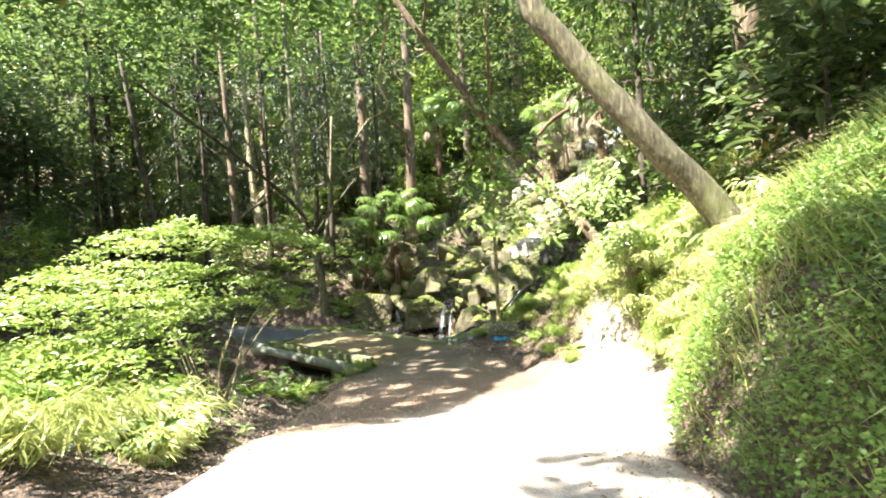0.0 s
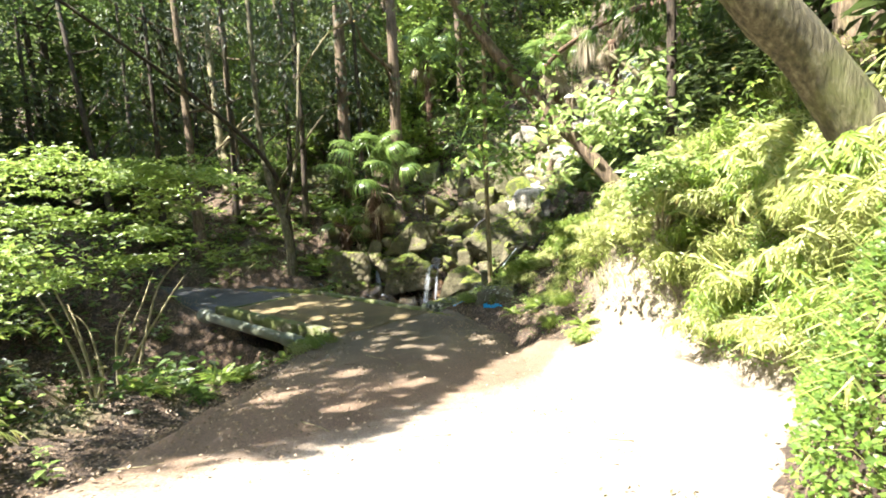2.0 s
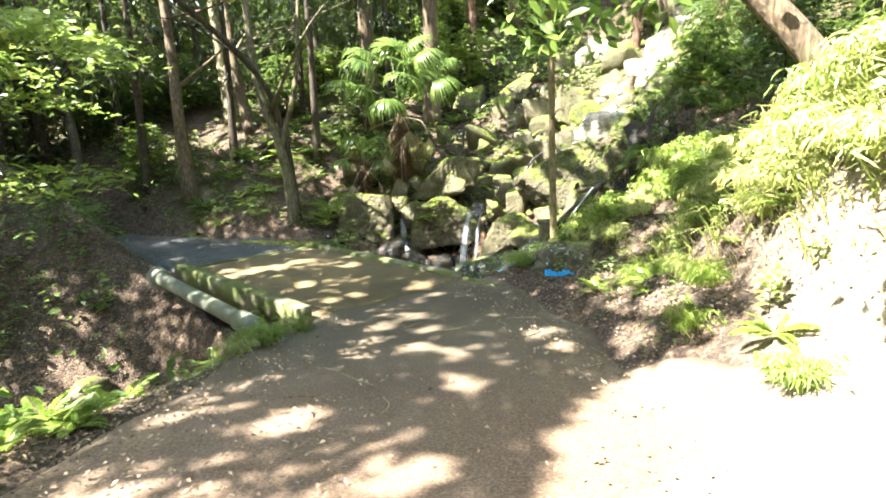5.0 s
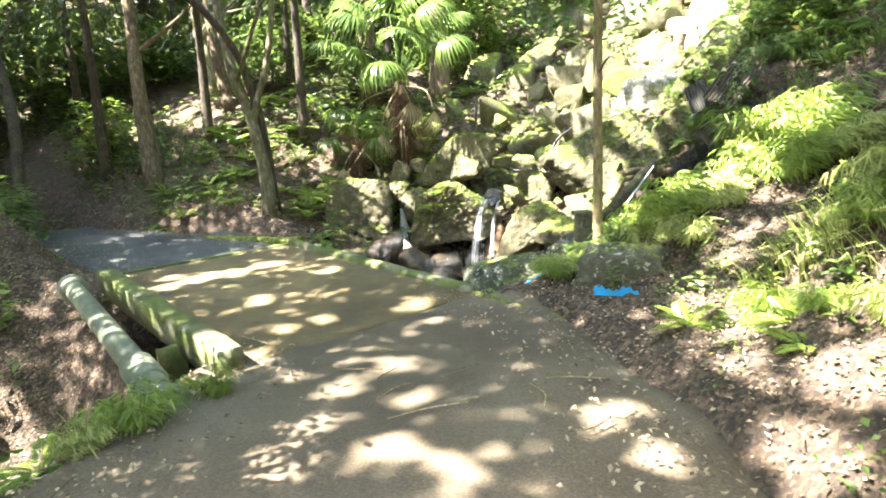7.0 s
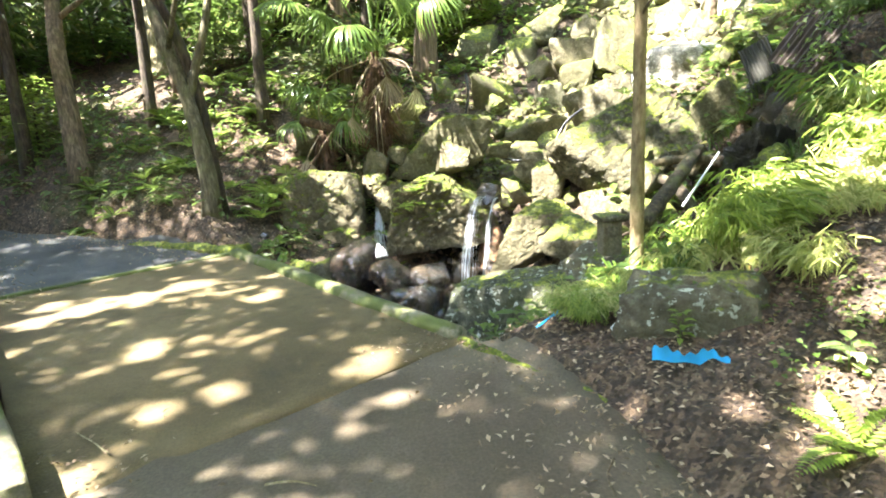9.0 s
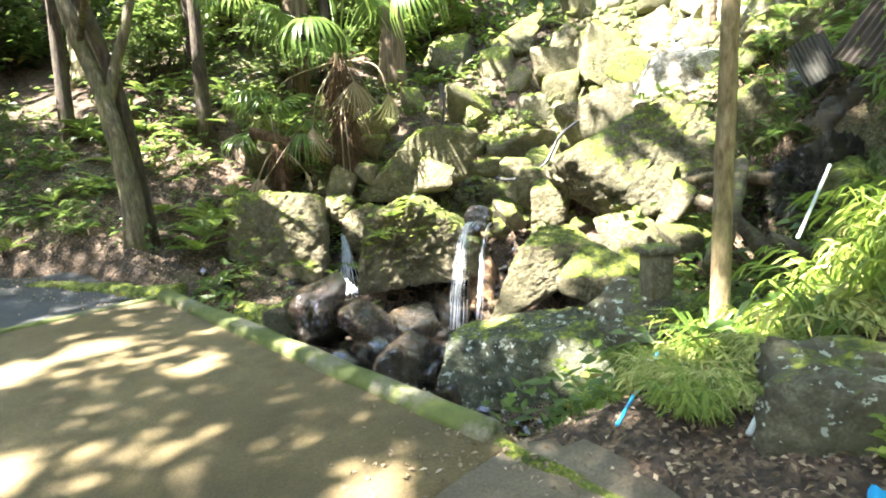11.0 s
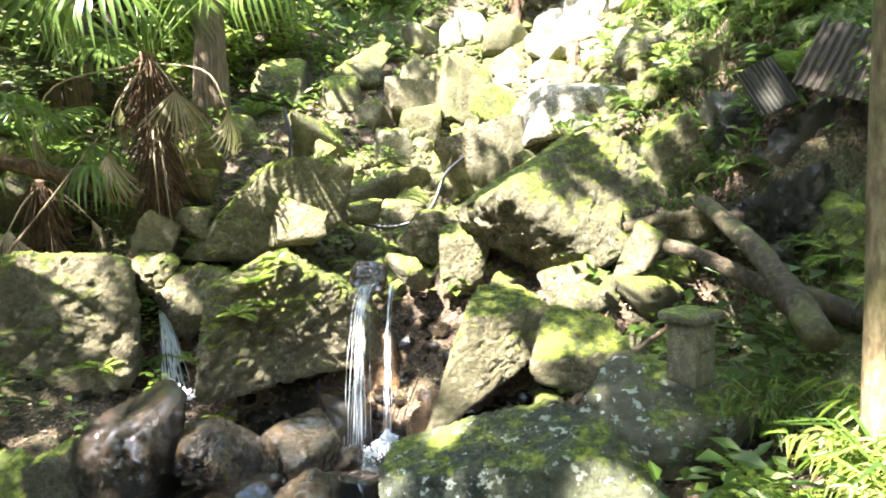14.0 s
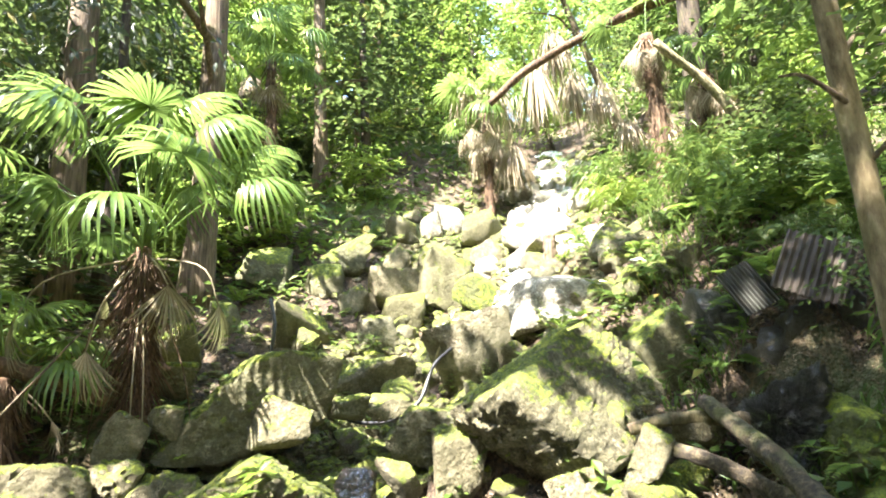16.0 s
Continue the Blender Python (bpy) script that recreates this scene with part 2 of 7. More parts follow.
MOSSCON = concrete("mossy concrete", (0.085, 0.078, 0.05), (0.17, 0.155, 0.10), (0.28, 0.26, 0.185), 0.85)
ABUTMENT = concrete("stained concrete", (0.055, 0.048, 0.018), (0.115, 0.10, 0.036), (0.20, 0.18, 0.075), 0.75)
STONE = rock("carved stone", (0.075, 0.072, 0.048), (0.15, 0.14, 0.095), (0.25, 0.24, 0.175), 1.5, fine=0.5)
PIPE = plain("grey pipe", (0.17, 0.185, 0.135), 0.5, 0.0, 0.7, 5.0)
BARK = bark("brown bark", (0.035, 0.024, 0.015), (0.12, 0.085, 0.052), (0.25, 0.19, 0.12))
BARK_PALE = bark("pale mossy bark", (0.10, 0.085, 0.045), (0.25, 0.215, 0.12), (0.42, 0.37, 0.24), 0.5)
BARK_OLIVE = bark("olive lichened bark", (0.035, 0.030, 0.016), (0.10, 0.086, 0.048), (0.22, 0.195, 0.12), 0.5)
BARK_LOG = bark("rotten mossy bark", (0.014, 0.010, 0.006), (0.052, 0.038, 0.022), (0.14, 0.112, 0.066), 0.6, 1.0)
BARK_DARK = bark("dark bark", (0.014, 0.010, 0.007), (0.045, 0.032, 0.021), (0.10, 0.075, 0.05), 0.25)
CEDAR = bark("cedar bark", (0.040, 0.027, 0.016), (0.125, 0.088, 0.055), (0.22, 0.165, 0.11), 0.25, 12.0)
PALMBARK = bark("fibrous palm bark", (0.025, 0.014, 0.008), (0.10, 0.058, 0.032), (0.22, 0.135, 0.08), 0.05, 2.5)
TIMBER = bark("weathered pole timber", (0.08, 0.056, 0.026), (0.19, 0.145, 0.075), (0.32, 0.255, 0.145), 0.4, 3.0)
LEAF_DARK = leafy("dark forest leaf", (0.014, 0.022, 0.012), (0.036, 0.054, 0.026), (0.085, 0.108, 0.050), 0.5, 0.38, dead=1)
LEAF_MID = leafy("green leaf", (0.024, 0.052, 0.009), (0.060, 0.118, 0.018), (0.135, 0.21, 0.036), 0.45, 0.45, dead=1)
LEAF_FRESH = leafy("fresh green ground leaf", (0.040, 0.085, 0.012), (0.105, 0.195, 0.028), (0.22, 0.32, 0.055), 0.45, 0.45)
LEAF_BRIGHT = leafy("fresh yellow-green leaf", (0.060, 0.115, 0.012), (0.17, 0.265, 0.034), (0.36, 0.43, 0.085), 0.42, 0.5)
# These two run paler than foliage: the bank's sun glare is in the colour.
LEAF_GRASS = leafy("bank grass", (0.14, 0.17, 0.035), (0.36, 0.40, 0.10), (0.62, 0.63, 0.28), 0.4, 0.45, dead=1)
LEAF_PALE = leafy("glossy pale leaf", (0.11, 0.18, 0.04), (0.29, 0.39, 0.11), (0.52, 0.58, 0.28), 0.2, 0.42)
LEAF_PALM = leafy("palm leaf", (0.045, 0.085, 0.018), (0.095, 0.17, 0.036), (0.21, 0.30, 0.075), 0.30, 0.45)
LEAF_DEAD = leafy("dead palm leaf", (0.12, 0.085, 0.05), (0.28, 0.22, 0.14), (0.46, 0.39, 0.28), 0.7, 0.25)
LITTER = leafy("fallen leaf", (0.035, 0.020, 0.012), (0.18, 0.112, 0.068), (0.46, 0.36, 0.245), 0.7, 0.1)
WATER = water("clear stream water", 0.0)
STRAND, strand_tree, strand_shader = material("strand of falling water")
for socket, value in (("Base Color", (0.86, 0.91, 0.95, 1)), ("Roughness", 0.15), ("Transmission Weight", 0.5), ("IOR", 1.2)):
    strand_shader.inputs[socket].default_value = value
FROTH = plain("white froth", (0.80, 0.84, 0.88), 0.35, 0.0, 0.12, 25.0)
GLARE_FOAM = water("glare-white foaming water", 0.7)


# ---- mesh helpers ----
def mesh(name, verts, faces, mat, flat=False):
    me = bpy.data.meshes.new(name)
    me.from_pydata([tuple(v) for v in verts], [], [tuple(f) for f in faces])
    me.materials.append(mat)
    me.polygons.foreach_set("use_smooth", [not flat] * len(me.polygons))
    me.update()
    return me


def arrays(name, verts, faces, mat, flat=True):
    """A mesh from numpy arrays, all faces with the same number of corners."""
    me = bpy.data.meshes.new(name)
    n, k = faces.shape
    me.vertices.add(len(verts))
    me.vertices.foreach_set("co", np.ascontiguousarray(verts, np.float32).ravel())
    me.loops.add(n * k)
    me.loops.foreach_set("vertex_index", np.ascontiguousarray(faces, np.int32).ravel())
    me.polygons.add(n)
    me.polygons.foreach_set("loop_start", np.arange(0, n * k, k, dtype=np.int32))
    me.polygons.foreach_set("use_smooth", [not flat] * n)
    me.materials.append(mat)
    me.update(calc_edges=True)
    return me


def thing(name, label, category, at=(0, 0, 0), turn=0.0, group="", kind=""):
    ob = new(name)
    ob.empty_display_size = 0.1
    ob.matrix_basis = pose(*at, 0, 0, turn)
    return tagged(ob, label, category, group, kind)


def part(name, me, parent, label=""):
    ob = new(name, me)
    ob.parent = parent
    return tagged(ob, label)


def structure(name, me, label, category):
    return tagged(new(name, me), label, category, kind="structure")


def stuff(name, me, label, category):
    return tagged(new(name, me), label, category, kind="stuff")


def tube(points, radii, sides=10, wobble=0.0, seed=0, cap=True):
    """Verts and faces of a round, tapering tube along a path."""
    rng = np.random.RandomState(seed)
    P, R = np.array(points, float), np.broadcast_to(np.array(radii, float), (len(points),))
    T = np.gradient(P, axis=0)
    T /= np.linalg.norm(T, axis=1)[:, None] + 1e-9
    ref = np.array((1.0, 0, 0)) if abs(T[0][0]) < 0.8 else np.array((0, 1.0, 0))
    V, F = [], []
    lump = 1 + wobble * rng.uniform(-1, 1, (len(P), sides))
    for i in range(len(P)):
        u = np.cross(T[i], ref)
        u /= np.linalg.norm(u)
        w = np.cross(T[i], u)
        ref = np.cross(u, T[i])
        for j in range(sides):
            a = 2 * math.pi * j / sides
            V.append(P[i] + R[i] * lump[i, j] * (math.cos(a) * u + math.sin(a) * w))
    for i in range(len(P) - 1):
        for j in range(sides):
            k = (j + 1) % sides
            F.append((i * sides + j, i * sides + k, (i + 1) * sides + k, (i + 1) * sides + j))
    if cap:
        F.append(tuple(range(sides - 1, -1, -1)))
        F.append(tuple((len(P) - 1) * sides + j for j in range(sides)))
    return V, F


def curve(points, n):
    """A smooth path through points."""
    P = np.array(points, float)
    P = np.vstack([2 * P[0] - P[1], P, 2 * P[-1] - P[-2]])
    out = []
    m = len(P) - 3
    for s in np.linspace(0, m, n):
        i = min(int(s), m - 1)
        k = s - i
        a, b, c, d = P[i:i + 4]
        out.append(0.5 * (2 * b + (c - a) * k + (2 * a - 5 * b + 4 * c - d) * k * k + (3 * b - a - 3 * c + d) * k ** 3))
    return np.array(out)


def joined(*pieces):
    V, F = [], []
    for v, f in pieces:
        n = len(V)
        V += list(v)
        F += [tuple(i + n for i in face) for face in f]
    return V, F


def block(x0, x1, y0, y1, z0, z1, bevel=0.02, rough=0.0, cut=6, seed=0):
    """A box with worn, rounded edges; rough gives it an uneven surface."""
    bm = bmesh.new()
    bmesh.ops.create_cube(bm, size=1.0)
    for v in bm.verts:
        v.co = ((x0 + x1) / 2 + v.co.x * (x1 - x0), (y0 + y1) / 2 + v.co.y * (y1 - y0), (z0 + z1) / 2 + v.co.z * (z1 - z0))
    bmesh.ops.bevel(bm, geom=bm.edges[:], offset=bevel, segments=2, affect="EDGES", profile=0.6)
    if rough:
        long = [e for e in bm.edges if e.calc_length() > 0.3 * max(x1 - x0, y1 - y0, z1 - z0)]
        bmesh.ops.subdivide_edges(bm, edges=long, cuts=cut, use_grid_fill=True)
        for v in bm.verts:
            v.co += rough * noise.noise_vector(v.co * 5 + Vector((seed, 0, 0)))
    V, F = [v.co.copy() for v in bm.verts], [tuple(v.index for v in f.verts) for f in bm.faces]
    bm.verts.index_update()
    F = [tuple(v.index for v in f.verts) for f in bm.faces]
    bm.free()
    return V, F


def unit(v):
    return v / (np.linalg.norm(v, axis=-1, keepdims=True) + 1e-9)


def leaf_cards(name, base, way, normal, length, width, mat, fold=0.15, droop=0.12, rich=False):
    """Many leaves in one mesh: each a blade folded along its rib, drooping to its tip."""
    base, way, normal = np.asarray(base, float), unit(np.asarray(way, float)), np.asarray(normal, float)
    n = len(base)
    side = unit(np.cross(way, normal))
    normal = np.cross(side, way)
    L, W = np.broadcast_to(length, (n,))[:, None], np.broadcast_to(width, (n,))[:, None]
    down = np.array((0, 0, -1.0))
    if not rich:
        mid = base + way * L * 0.45 + normal * W * fold
        tip = base + way * L + down * L * droop
        V = np.stack([base, mid - side * W / 2, tip, mid + side * W / 2], 1).reshape(-1, 3)
        i = np.arange(n)[:, None] * 4
        F = np.concatenate([i + np.array([[0, 1, 2]]), i + np.array([[0, 2, 3]])])
        return arrays(name, V, F, mat)
    q1, q2 = base + way * L * 0.3, base + way * L * 0.68 + down * L * droop * 0.4
    tip = base + way * L + down * L * droop
    e = normal * W * fold
    V = np.stack([base, q1 - side * W * 0.48 + e, q1, q1 + side * W * 0.48 + e, q2 - side * W * 0.40 + e, q2, q2 + side * W * 0.40 + e, tip], 1).reshape(-1, 3)
    i = np.arange(n)[:, None] * 8
    pat = [(0, 2, 1), (0, 3, 2), (1, 2, 5), (1, 5, 4), (2, 3, 6), (2, 6, 5), (4, 5, 7), (5, 6, 7)]
    F = np.concatenate([i + np.array([q]) for q in pat])
    return arrays(name, V, F, mat)


def blades(name, base, lean, height, width, mat, bend=0.5):
    """Grass: each blade a strip of three pieces that bows over."""
    base, lean = np.asarray(base, float), unit(np.asarray(lean, float))
    n = len(base)
    H, W = np.broadcast_to(height, (n,))[:, None], np.broadcast_to(width, (n,))[:, None]
    up = np.array((0, 0, 1.0))
    side = unit(np.cross(lean, up))
    a = base
    b = base + up * H * 0.45 + lean * H * bend * 0.22
    c = base + up * H * 0.74 + lean * H * bend * 0.62
    d = base + up * H * (0.86 - 0.3 * bend) + lean * H * bend * 1.15
    V = np.stack([a - side * W * 0.3, a + side * W * 0.3, b - side * W * 0.5, b + side * W * 0.5, c - side * W * 0.42, c + side * W * 0.42, d], 1).reshape(-1, 3)
    i = np.arange(n)[:, None] * 7
    pat = [(0, 1, 3), (0, 3, 2), (2, 3, 5), (2, 5, 4), (4, 5, 6)]
    F = np.concatenate([i + np.array([q]) for q in pat])
    return arrays(name, V, F, mat)


def flat_random(rng, n, tilt=0.5):
    """Random level directions with some tilt, and normals that face up."""
    a = rng.uniform(0, 2 * math.pi, n)
    way = np.stack([np.cos(a), np.sin(a), rng.normal(0, tilt, n)], 1)
    nor = np.stack([rng.normal(0, tilt, n), rng.normal(0, tilt, n), np.ones(n)], 1)
    return unit(way), unit(nor)
# ---- the lie of the land: a road along a hillside, crossed by a steep gully ----
ROAD = np.array([(-0.2, -60.0, 9.5, 1.8), (-0.2, -10.0, 1.6, 1.8), (-0.2, 2.0, 0.12, 1.8), (-0.2, 5.0, -0.32, 1.8), (-0.25, 8.0, -0.80, 1.8), (-0.30, 10.2, -1.00, 1.62),
                 (-0.45, 12.0, -1.13, 1.46), (-1.35, 13.4, -1.20, 1.40), (-2.4, 14.2, -1.22, 1.34), (-3.9, 15.55, -1.18, 1.32), (-5.3, 16.5, -1.08, 1.2), (-7.0, 17.2, -1.02, 1.05), (-9.5, 17.6, -0.95, 1.0), (-16.0, 17.8, -0.8, 1.2), (-60.0, 14.0, 1.0, 1.2)])
GULLY = np.array([(33.0, 66.0, 23.0), (15.0, 35.0, 12.0), (9.4, 27.6, 6.8), (6.2, 24.4, 3.9), (3.4, 21.9, 1.5), (1.4, 20.2, -0.2), (0.1, 18.8, -0.9), (-0.5, 17.7, -2.05),
                  (-1.0, 15.9, -2.35), (-2.9, 13.2, -2.6), (-6.0, 10.0, -3.1), (-10.0, 4.0, -3.9), (-14.0, -6.0, -5.0), (-40.0, -60.0, -9.0)])


def along(line, x, y):
    """Signed distance to a polyline (right of its way is positive) and the last two columns at the nearest point."""
    best, side, high, wide = np.full(np.shape(x), 1e9), np.zeros(np.shape(x)), np.zeros(np.shape(x)), np.zeros(np.shape(x))
    for a, b in zip(line[:-1], line[1:]):
        dx, dy = b[0] - a[0], b[1] - a[1]
        k = np.clip(((x - a[0]) * dx + (y - a[1]) * dy) / (dx * dx + dy * dy), 0, 1)
        ex, ey = x - a[0] - k * dx, y - a[1] - k * dy
        d = np.hypot(ex, ey)
        near = d < best
        best = np.where(near, d, best)
        side = np.where(near, np.sign(ex * dy - ey * dx), side)
        high = np.where(near, a[2] + k * (b[2] - a[2]), high)
        wide = np.where(near, a[-1] + k * (b[-1] - a[-1]), wide)
    return best * side, high, wide


def smooth(a, b, v):
    k = np.clip((v - a) / (b - a), 0, 1)
    return k * k * (3 - 2 * k)


def wave(x, y, f, s=0.0):
    """A cheap rolling noise between -1 and 1."""
    return (np.sin(x * f + 1.7 * np.sin(y * f * 0.83 + s) + s) + np.sin(y * f * 1.13 + 1.9 * np.sin(x * f * 0.71 - s) + 2.1 * s) + np.sin((x + y) * f * 1.9 + s * 3)) / 3


def foot(y):
    """How far beyond the lane the steep bank begins: a lay-by widens the verge."""
    return 0.05 + 1.25 * smooth(3.9, 6.4, y) - 0.25 * smooth(8.0, 9.5, y)


def land(x, y):
    """The ground's height."""
    x, y = np.asarray(x, float), np.asarray(y, float)
    d, zr, half = along(ROAD, x, y)
    g, zg, _ = along(GULLY, x, y)
    out = np.abs(d) - half
    rough = 0.10 * wave(x, y, 1.1) + 0.05 * wave(x, y, 2.9, 1.3) + 0.025 * wave(x, y, 6.1, 2.2)
    away = np.clip(np.abs(g) - 0.55, 0, None)
    # the gully's own sides
    below = smooth(15.5, 14.0, y + 0.62 * x)
    steep = np.where(g < 0, 0.44, 0.50) * (1 - below) + 0.75 * below
    valley = zg + steep * away + np.where(g < 0, 0.75, 0.0) * (1 - below) * np.clip(away - 2.8, 0, 2.5) + np.clip(away - 14, 0, None) * 0.12
    # the verge and the bank above the road
    o = np.clip(out, 0, None)
    near = smooth(13.0, 9.8, y) * smooth(-6, -1, x)
    verge = foot(y)
    rise = 0.10 + 0.42 * smooth(6.5, 9.5, y)
    steep_bit = np.minimum(o, verge) * rise + 2.3 * np.clip(o - verge, 0, 0.55) + 0.85 * np.clip(o - verge - 0.55, 0, 1.5) + 0.62 * np.clip(o - verge - 2.05, 0, None)
    east = smooth(-3.0, -1.0, x)
    soft_bit = np.minimum(o, 1.2) * (0.95 - 0.65 * east) + 0.58 * np.clip(o - 1.2, 0, None)
    bank = zr + near * steep_bit + (1 - near) * soft_bit
    up = np.minimum(bank, valley)
    down = valley
    side = np.where(d > 0, up, down)
    k = np.where(d > 0, smooth(0.0, 0.25, out), smooth(0.0, 2.6 - 1.6 * smooth(5.6, 7.4, y), out))
    level = zr - 0.05
    h = level * (1 - k) + side * k + rough * smooth(0.1, 0.9, out)
    # the culvert under the bridge
    under = smooth(1.35, 0.95, np.abs(g)) * smooth(0.3, -0.1, out)
    h = h - 0.62 * np.exp(-((x - 2.95) / 0.75) ** 2 - ((y - 17.1) / 0.75) ** 2)
    return h * (1 - under) + (zg + 0.05) * under

# ---- ground ----
def axis(lo, hi, fine, far):
    """Grid lines: close together in the middle, ever wider outside."""
    mid = list(np.arange(lo, hi, fine))
    step, a, b = fine, lo, hi
    low, high = [], []
    while a > -far:
        step *= 1.22
        a -= step
        low.append(a)
    step = fine
    while b < far:
        step *= 1.22
        b += step
        high.append(b)
    return np.array(low[::-1] + mid + high)


gx, gy = axis(-9.0, 7.0, 0.11, 600), axis(-2.0, 27.0, 0.12, 600)
X, Y = np.meshgrid(gx, gy)
Z = land(X, Y)
inner = smooth(14, 8, np.hypot(X + 1, Y - 13))
off = np.clip(np.abs(along(ROAD, X, Y)[0]) - along(ROAD, X, Y)[2], 0, 0.6) / 0.6
Z += inner * off * 0.035 * (wave(X, Y, 13.0, 0.4) + wave(X, Y, 23.0, 1.4))
far = np.clip(np.hypot(X, Y - 12) - 60, 0, None)
Z = Z * 1.0 - far * 0.35 * smooth(60, 400, far + 60)
nx, ny = len(gx), len(gy)
idx = np.arange(nx * ny).reshape(ny, nx)
quads = np.stack([idx[:-1, :-1], idx[:-1, 1:], idx[1:, 1:], idx[1:, :-1]], -1).reshape(-1, 4)
structure("ground", arrays("ground", np.stack([X, Y, Z], -1).reshape(-1, 3), quads, SOIL, flat=False), "dark leaf-strewn forest soil on a steep hillside", "ground")


# ---- road: a trodden concrete lane, a bridge slab, a dark lane beyond it ----
def road_line(s0, s1, step=0.15):
    """Points of the road's middle with side direction, height and half width between two stations."""
    P = curve(ROAD[1:14], 900)
    s = np.concatenate([[0], np.cumsum(np.hypot(*np.diff(P[:, :2], axis=0).T))])
    t = np.arange(s0, s1 + 1e-6, step)
    Q = np.stack([np.interp(t, s, P[:, i]) for i in range(4)], 1)
    T = unit(np.gradient(Q[:, :2], axis=0))
    return Q, np.stack([T[:, 1], -T[:, 0]], 1)


def ribbon(s0, s1, thick, edge, seed, cross=24, crown=0.0, lift=0.0, bite=0.10):
    Q, N = road_line(s0, s1)
    V, F = [], []
    m = cross + 1
    for i, (q, n) in enumerate(zip(Q, N)):
        for j in range(m):
            k = -1 + 2 * j / cross
            bay = (float(foot(q[1])) - 0.08) * float(smooth(10.1, 8.2, q[1] + 0.5 * wave(q[0], q[1], 3.1))) if k > 0 else 0.0
            w = q[3] + edge + bay + bite * wave(q[0] * 1.0 + k, q[1], 2.6, seed) * (abs(k) > 0.9)
            x, y = q[0] + n[0] * w * k, q[1] + n[1] * w * k
            z = (q[2] if w * k < q[3] else float(land(x, y)) + 0.05) + lift + crown * (1 - k * k) + 0.010 * wave(x, y, 3.0, seed) + 0.006 * wave(x, y, 8.0, seed)
            V.append((x, y, z - (0.05 if abs(k) > 0.99 else 0)))
    top = len(V)
    V += [(v[0], v[1], v[2] - thick) for v in V]
    rows = len(Q)
    for i in range(rows - 1):
        for j in range(cross):
            a, b, c, d = i * m + j, i * m + j + 1, (i + 1) * m + j + 1, (i + 1) * m + j
            F += [(a, b, c, d), (top + d, top + c, top + b, top + a)]
        for a, d in ((i * m, (i + 1) * m), ((i + 1) * m + cross, i * m + cross)):
            F.append((a, d, top + d, top + a))
    for r in (0, rows - 1):
        for j in range(cross):
            a, b = r * m + j, r * m + j + 1
            F.append((a, top + a, top + b, b) if r == 0 else (b, top + b, top + a, a))
    return V, F


S0, S1, S2, S3 = 0.0, 23.5, 26.55, 40.0
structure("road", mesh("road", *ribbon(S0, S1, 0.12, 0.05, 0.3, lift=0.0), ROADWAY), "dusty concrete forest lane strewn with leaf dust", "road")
structure("road_beyond", mesh("road_beyond", *ribbon(S2, S3, 0.12, 0.05, 1.3, lift=0.006), ASPHALT), "dark worn asphalt lane beyond the bridge", "road")


# ---- bridge: slab, downstream beam, upstream kerb, abutments ----
def beam(a, b, width, z0a, z1a, z0b, z1b, bevel=0.03, rough=0.012, seed=0):
    """A long worn block between two points of the plan, with its own heights at both ends."""
    a, b = np.array(a, float), np.array(b, float)
    length = np.linalg.norm(b - a)
    n = 26
    s = np.array([-(b - a)[1], (b - a)[0]]) / length
    ring = [(-width / 2, 0), (-width / 2, 1 - bevel * 2), (-width / 2 + bevel, 1), (width / 2 - bevel, 1), (width / 2, 1 - bevel * 2), (width / 2, 0)]
    V, F = [], []
    for i in range(n + 1):
        k = i / n
        lo, hi = z0a + k * (z0b - z0a), z1a + k * (z1b - z1a)
        for j, (w, h) in enumerate(ring):
            p = a + (b - a) * k + s * w
            q = Vector((p[0] * 3 + seed, p[1] * 3, h * 2))
            e = noise.noise_vector(q) * rough + noise.noise_vector(q * 4) * rough * 0.6
            z = lo + (hi - lo) * min(h, 1)
            V.append((p[0] + e.x, p[1] + e.y, z + e.z))
    m = len(ring)
    for i in range(n):
        for j in range(m):
            k = (j + 1) % m
            F.append((i * m + j, (i + 1) * m + j, (i + 1) * m + k, i * m + k))
    F += [tuple(range(m)), tuple(n * m + j for j in range(m - 1, -1, -1))]
    return V, F


bridge = thing("road_bridge", "small mossy concrete slab bridge carrying the lane over the stream", "bridge")
part("deck", mesh("deck", *beam((-0.84, 12.86), (-4.12, 15.90), 2.66, -1.52, -1.17, -1.50, -1.13, bevel=0.012, rough=0.006, seed=2), SLAB), bridge, "damp olive-brown concrete deck")
part("parapet_beam", mesh("parapet_beam", *beam((-4.76, 14.37), (-1.74, 11.82), 0.19, -1.19, -0.90, -1.27, -0.98, bevel=0.02, seed=3), MOSSCON), bridge, "moss-covered concrete beam along the downstream edge")
part("kerb", mesh("kerb", *beam((-3.24, 16.82), (-0.04, 13.86), 0.17, -1.75, -1.06, -1.75, -1.11, seed=8), MOSSCON), bridge, "low kerb with a mossy top")
part("abutment", mesh("abutment", *beam((-2.35, 12.30), (-0.35, 14.1), 0.35, -3.0, -1.50, -3.0, -1.5, seed=5), ABUTMENT), bridge, "yellow-stained abutment wall")
part("abutment", mesh("abutment.001", *beam((-4.85, 14.45), (-3.25, 16.3), 0.35, -3.0, -1.45, -3.0, -1.45, seed=6), ABUTMENT), bridge, "dark stained abutment wall")
part("buttress", mesh("buttress", *beam((-2.66, 12.26), (-2.52, 12.42), 0.16, -3.0, -1.16, -3.0, -1.16, seed=7), ABUTMENT), bridge, "upright concrete buttress under the pipe")
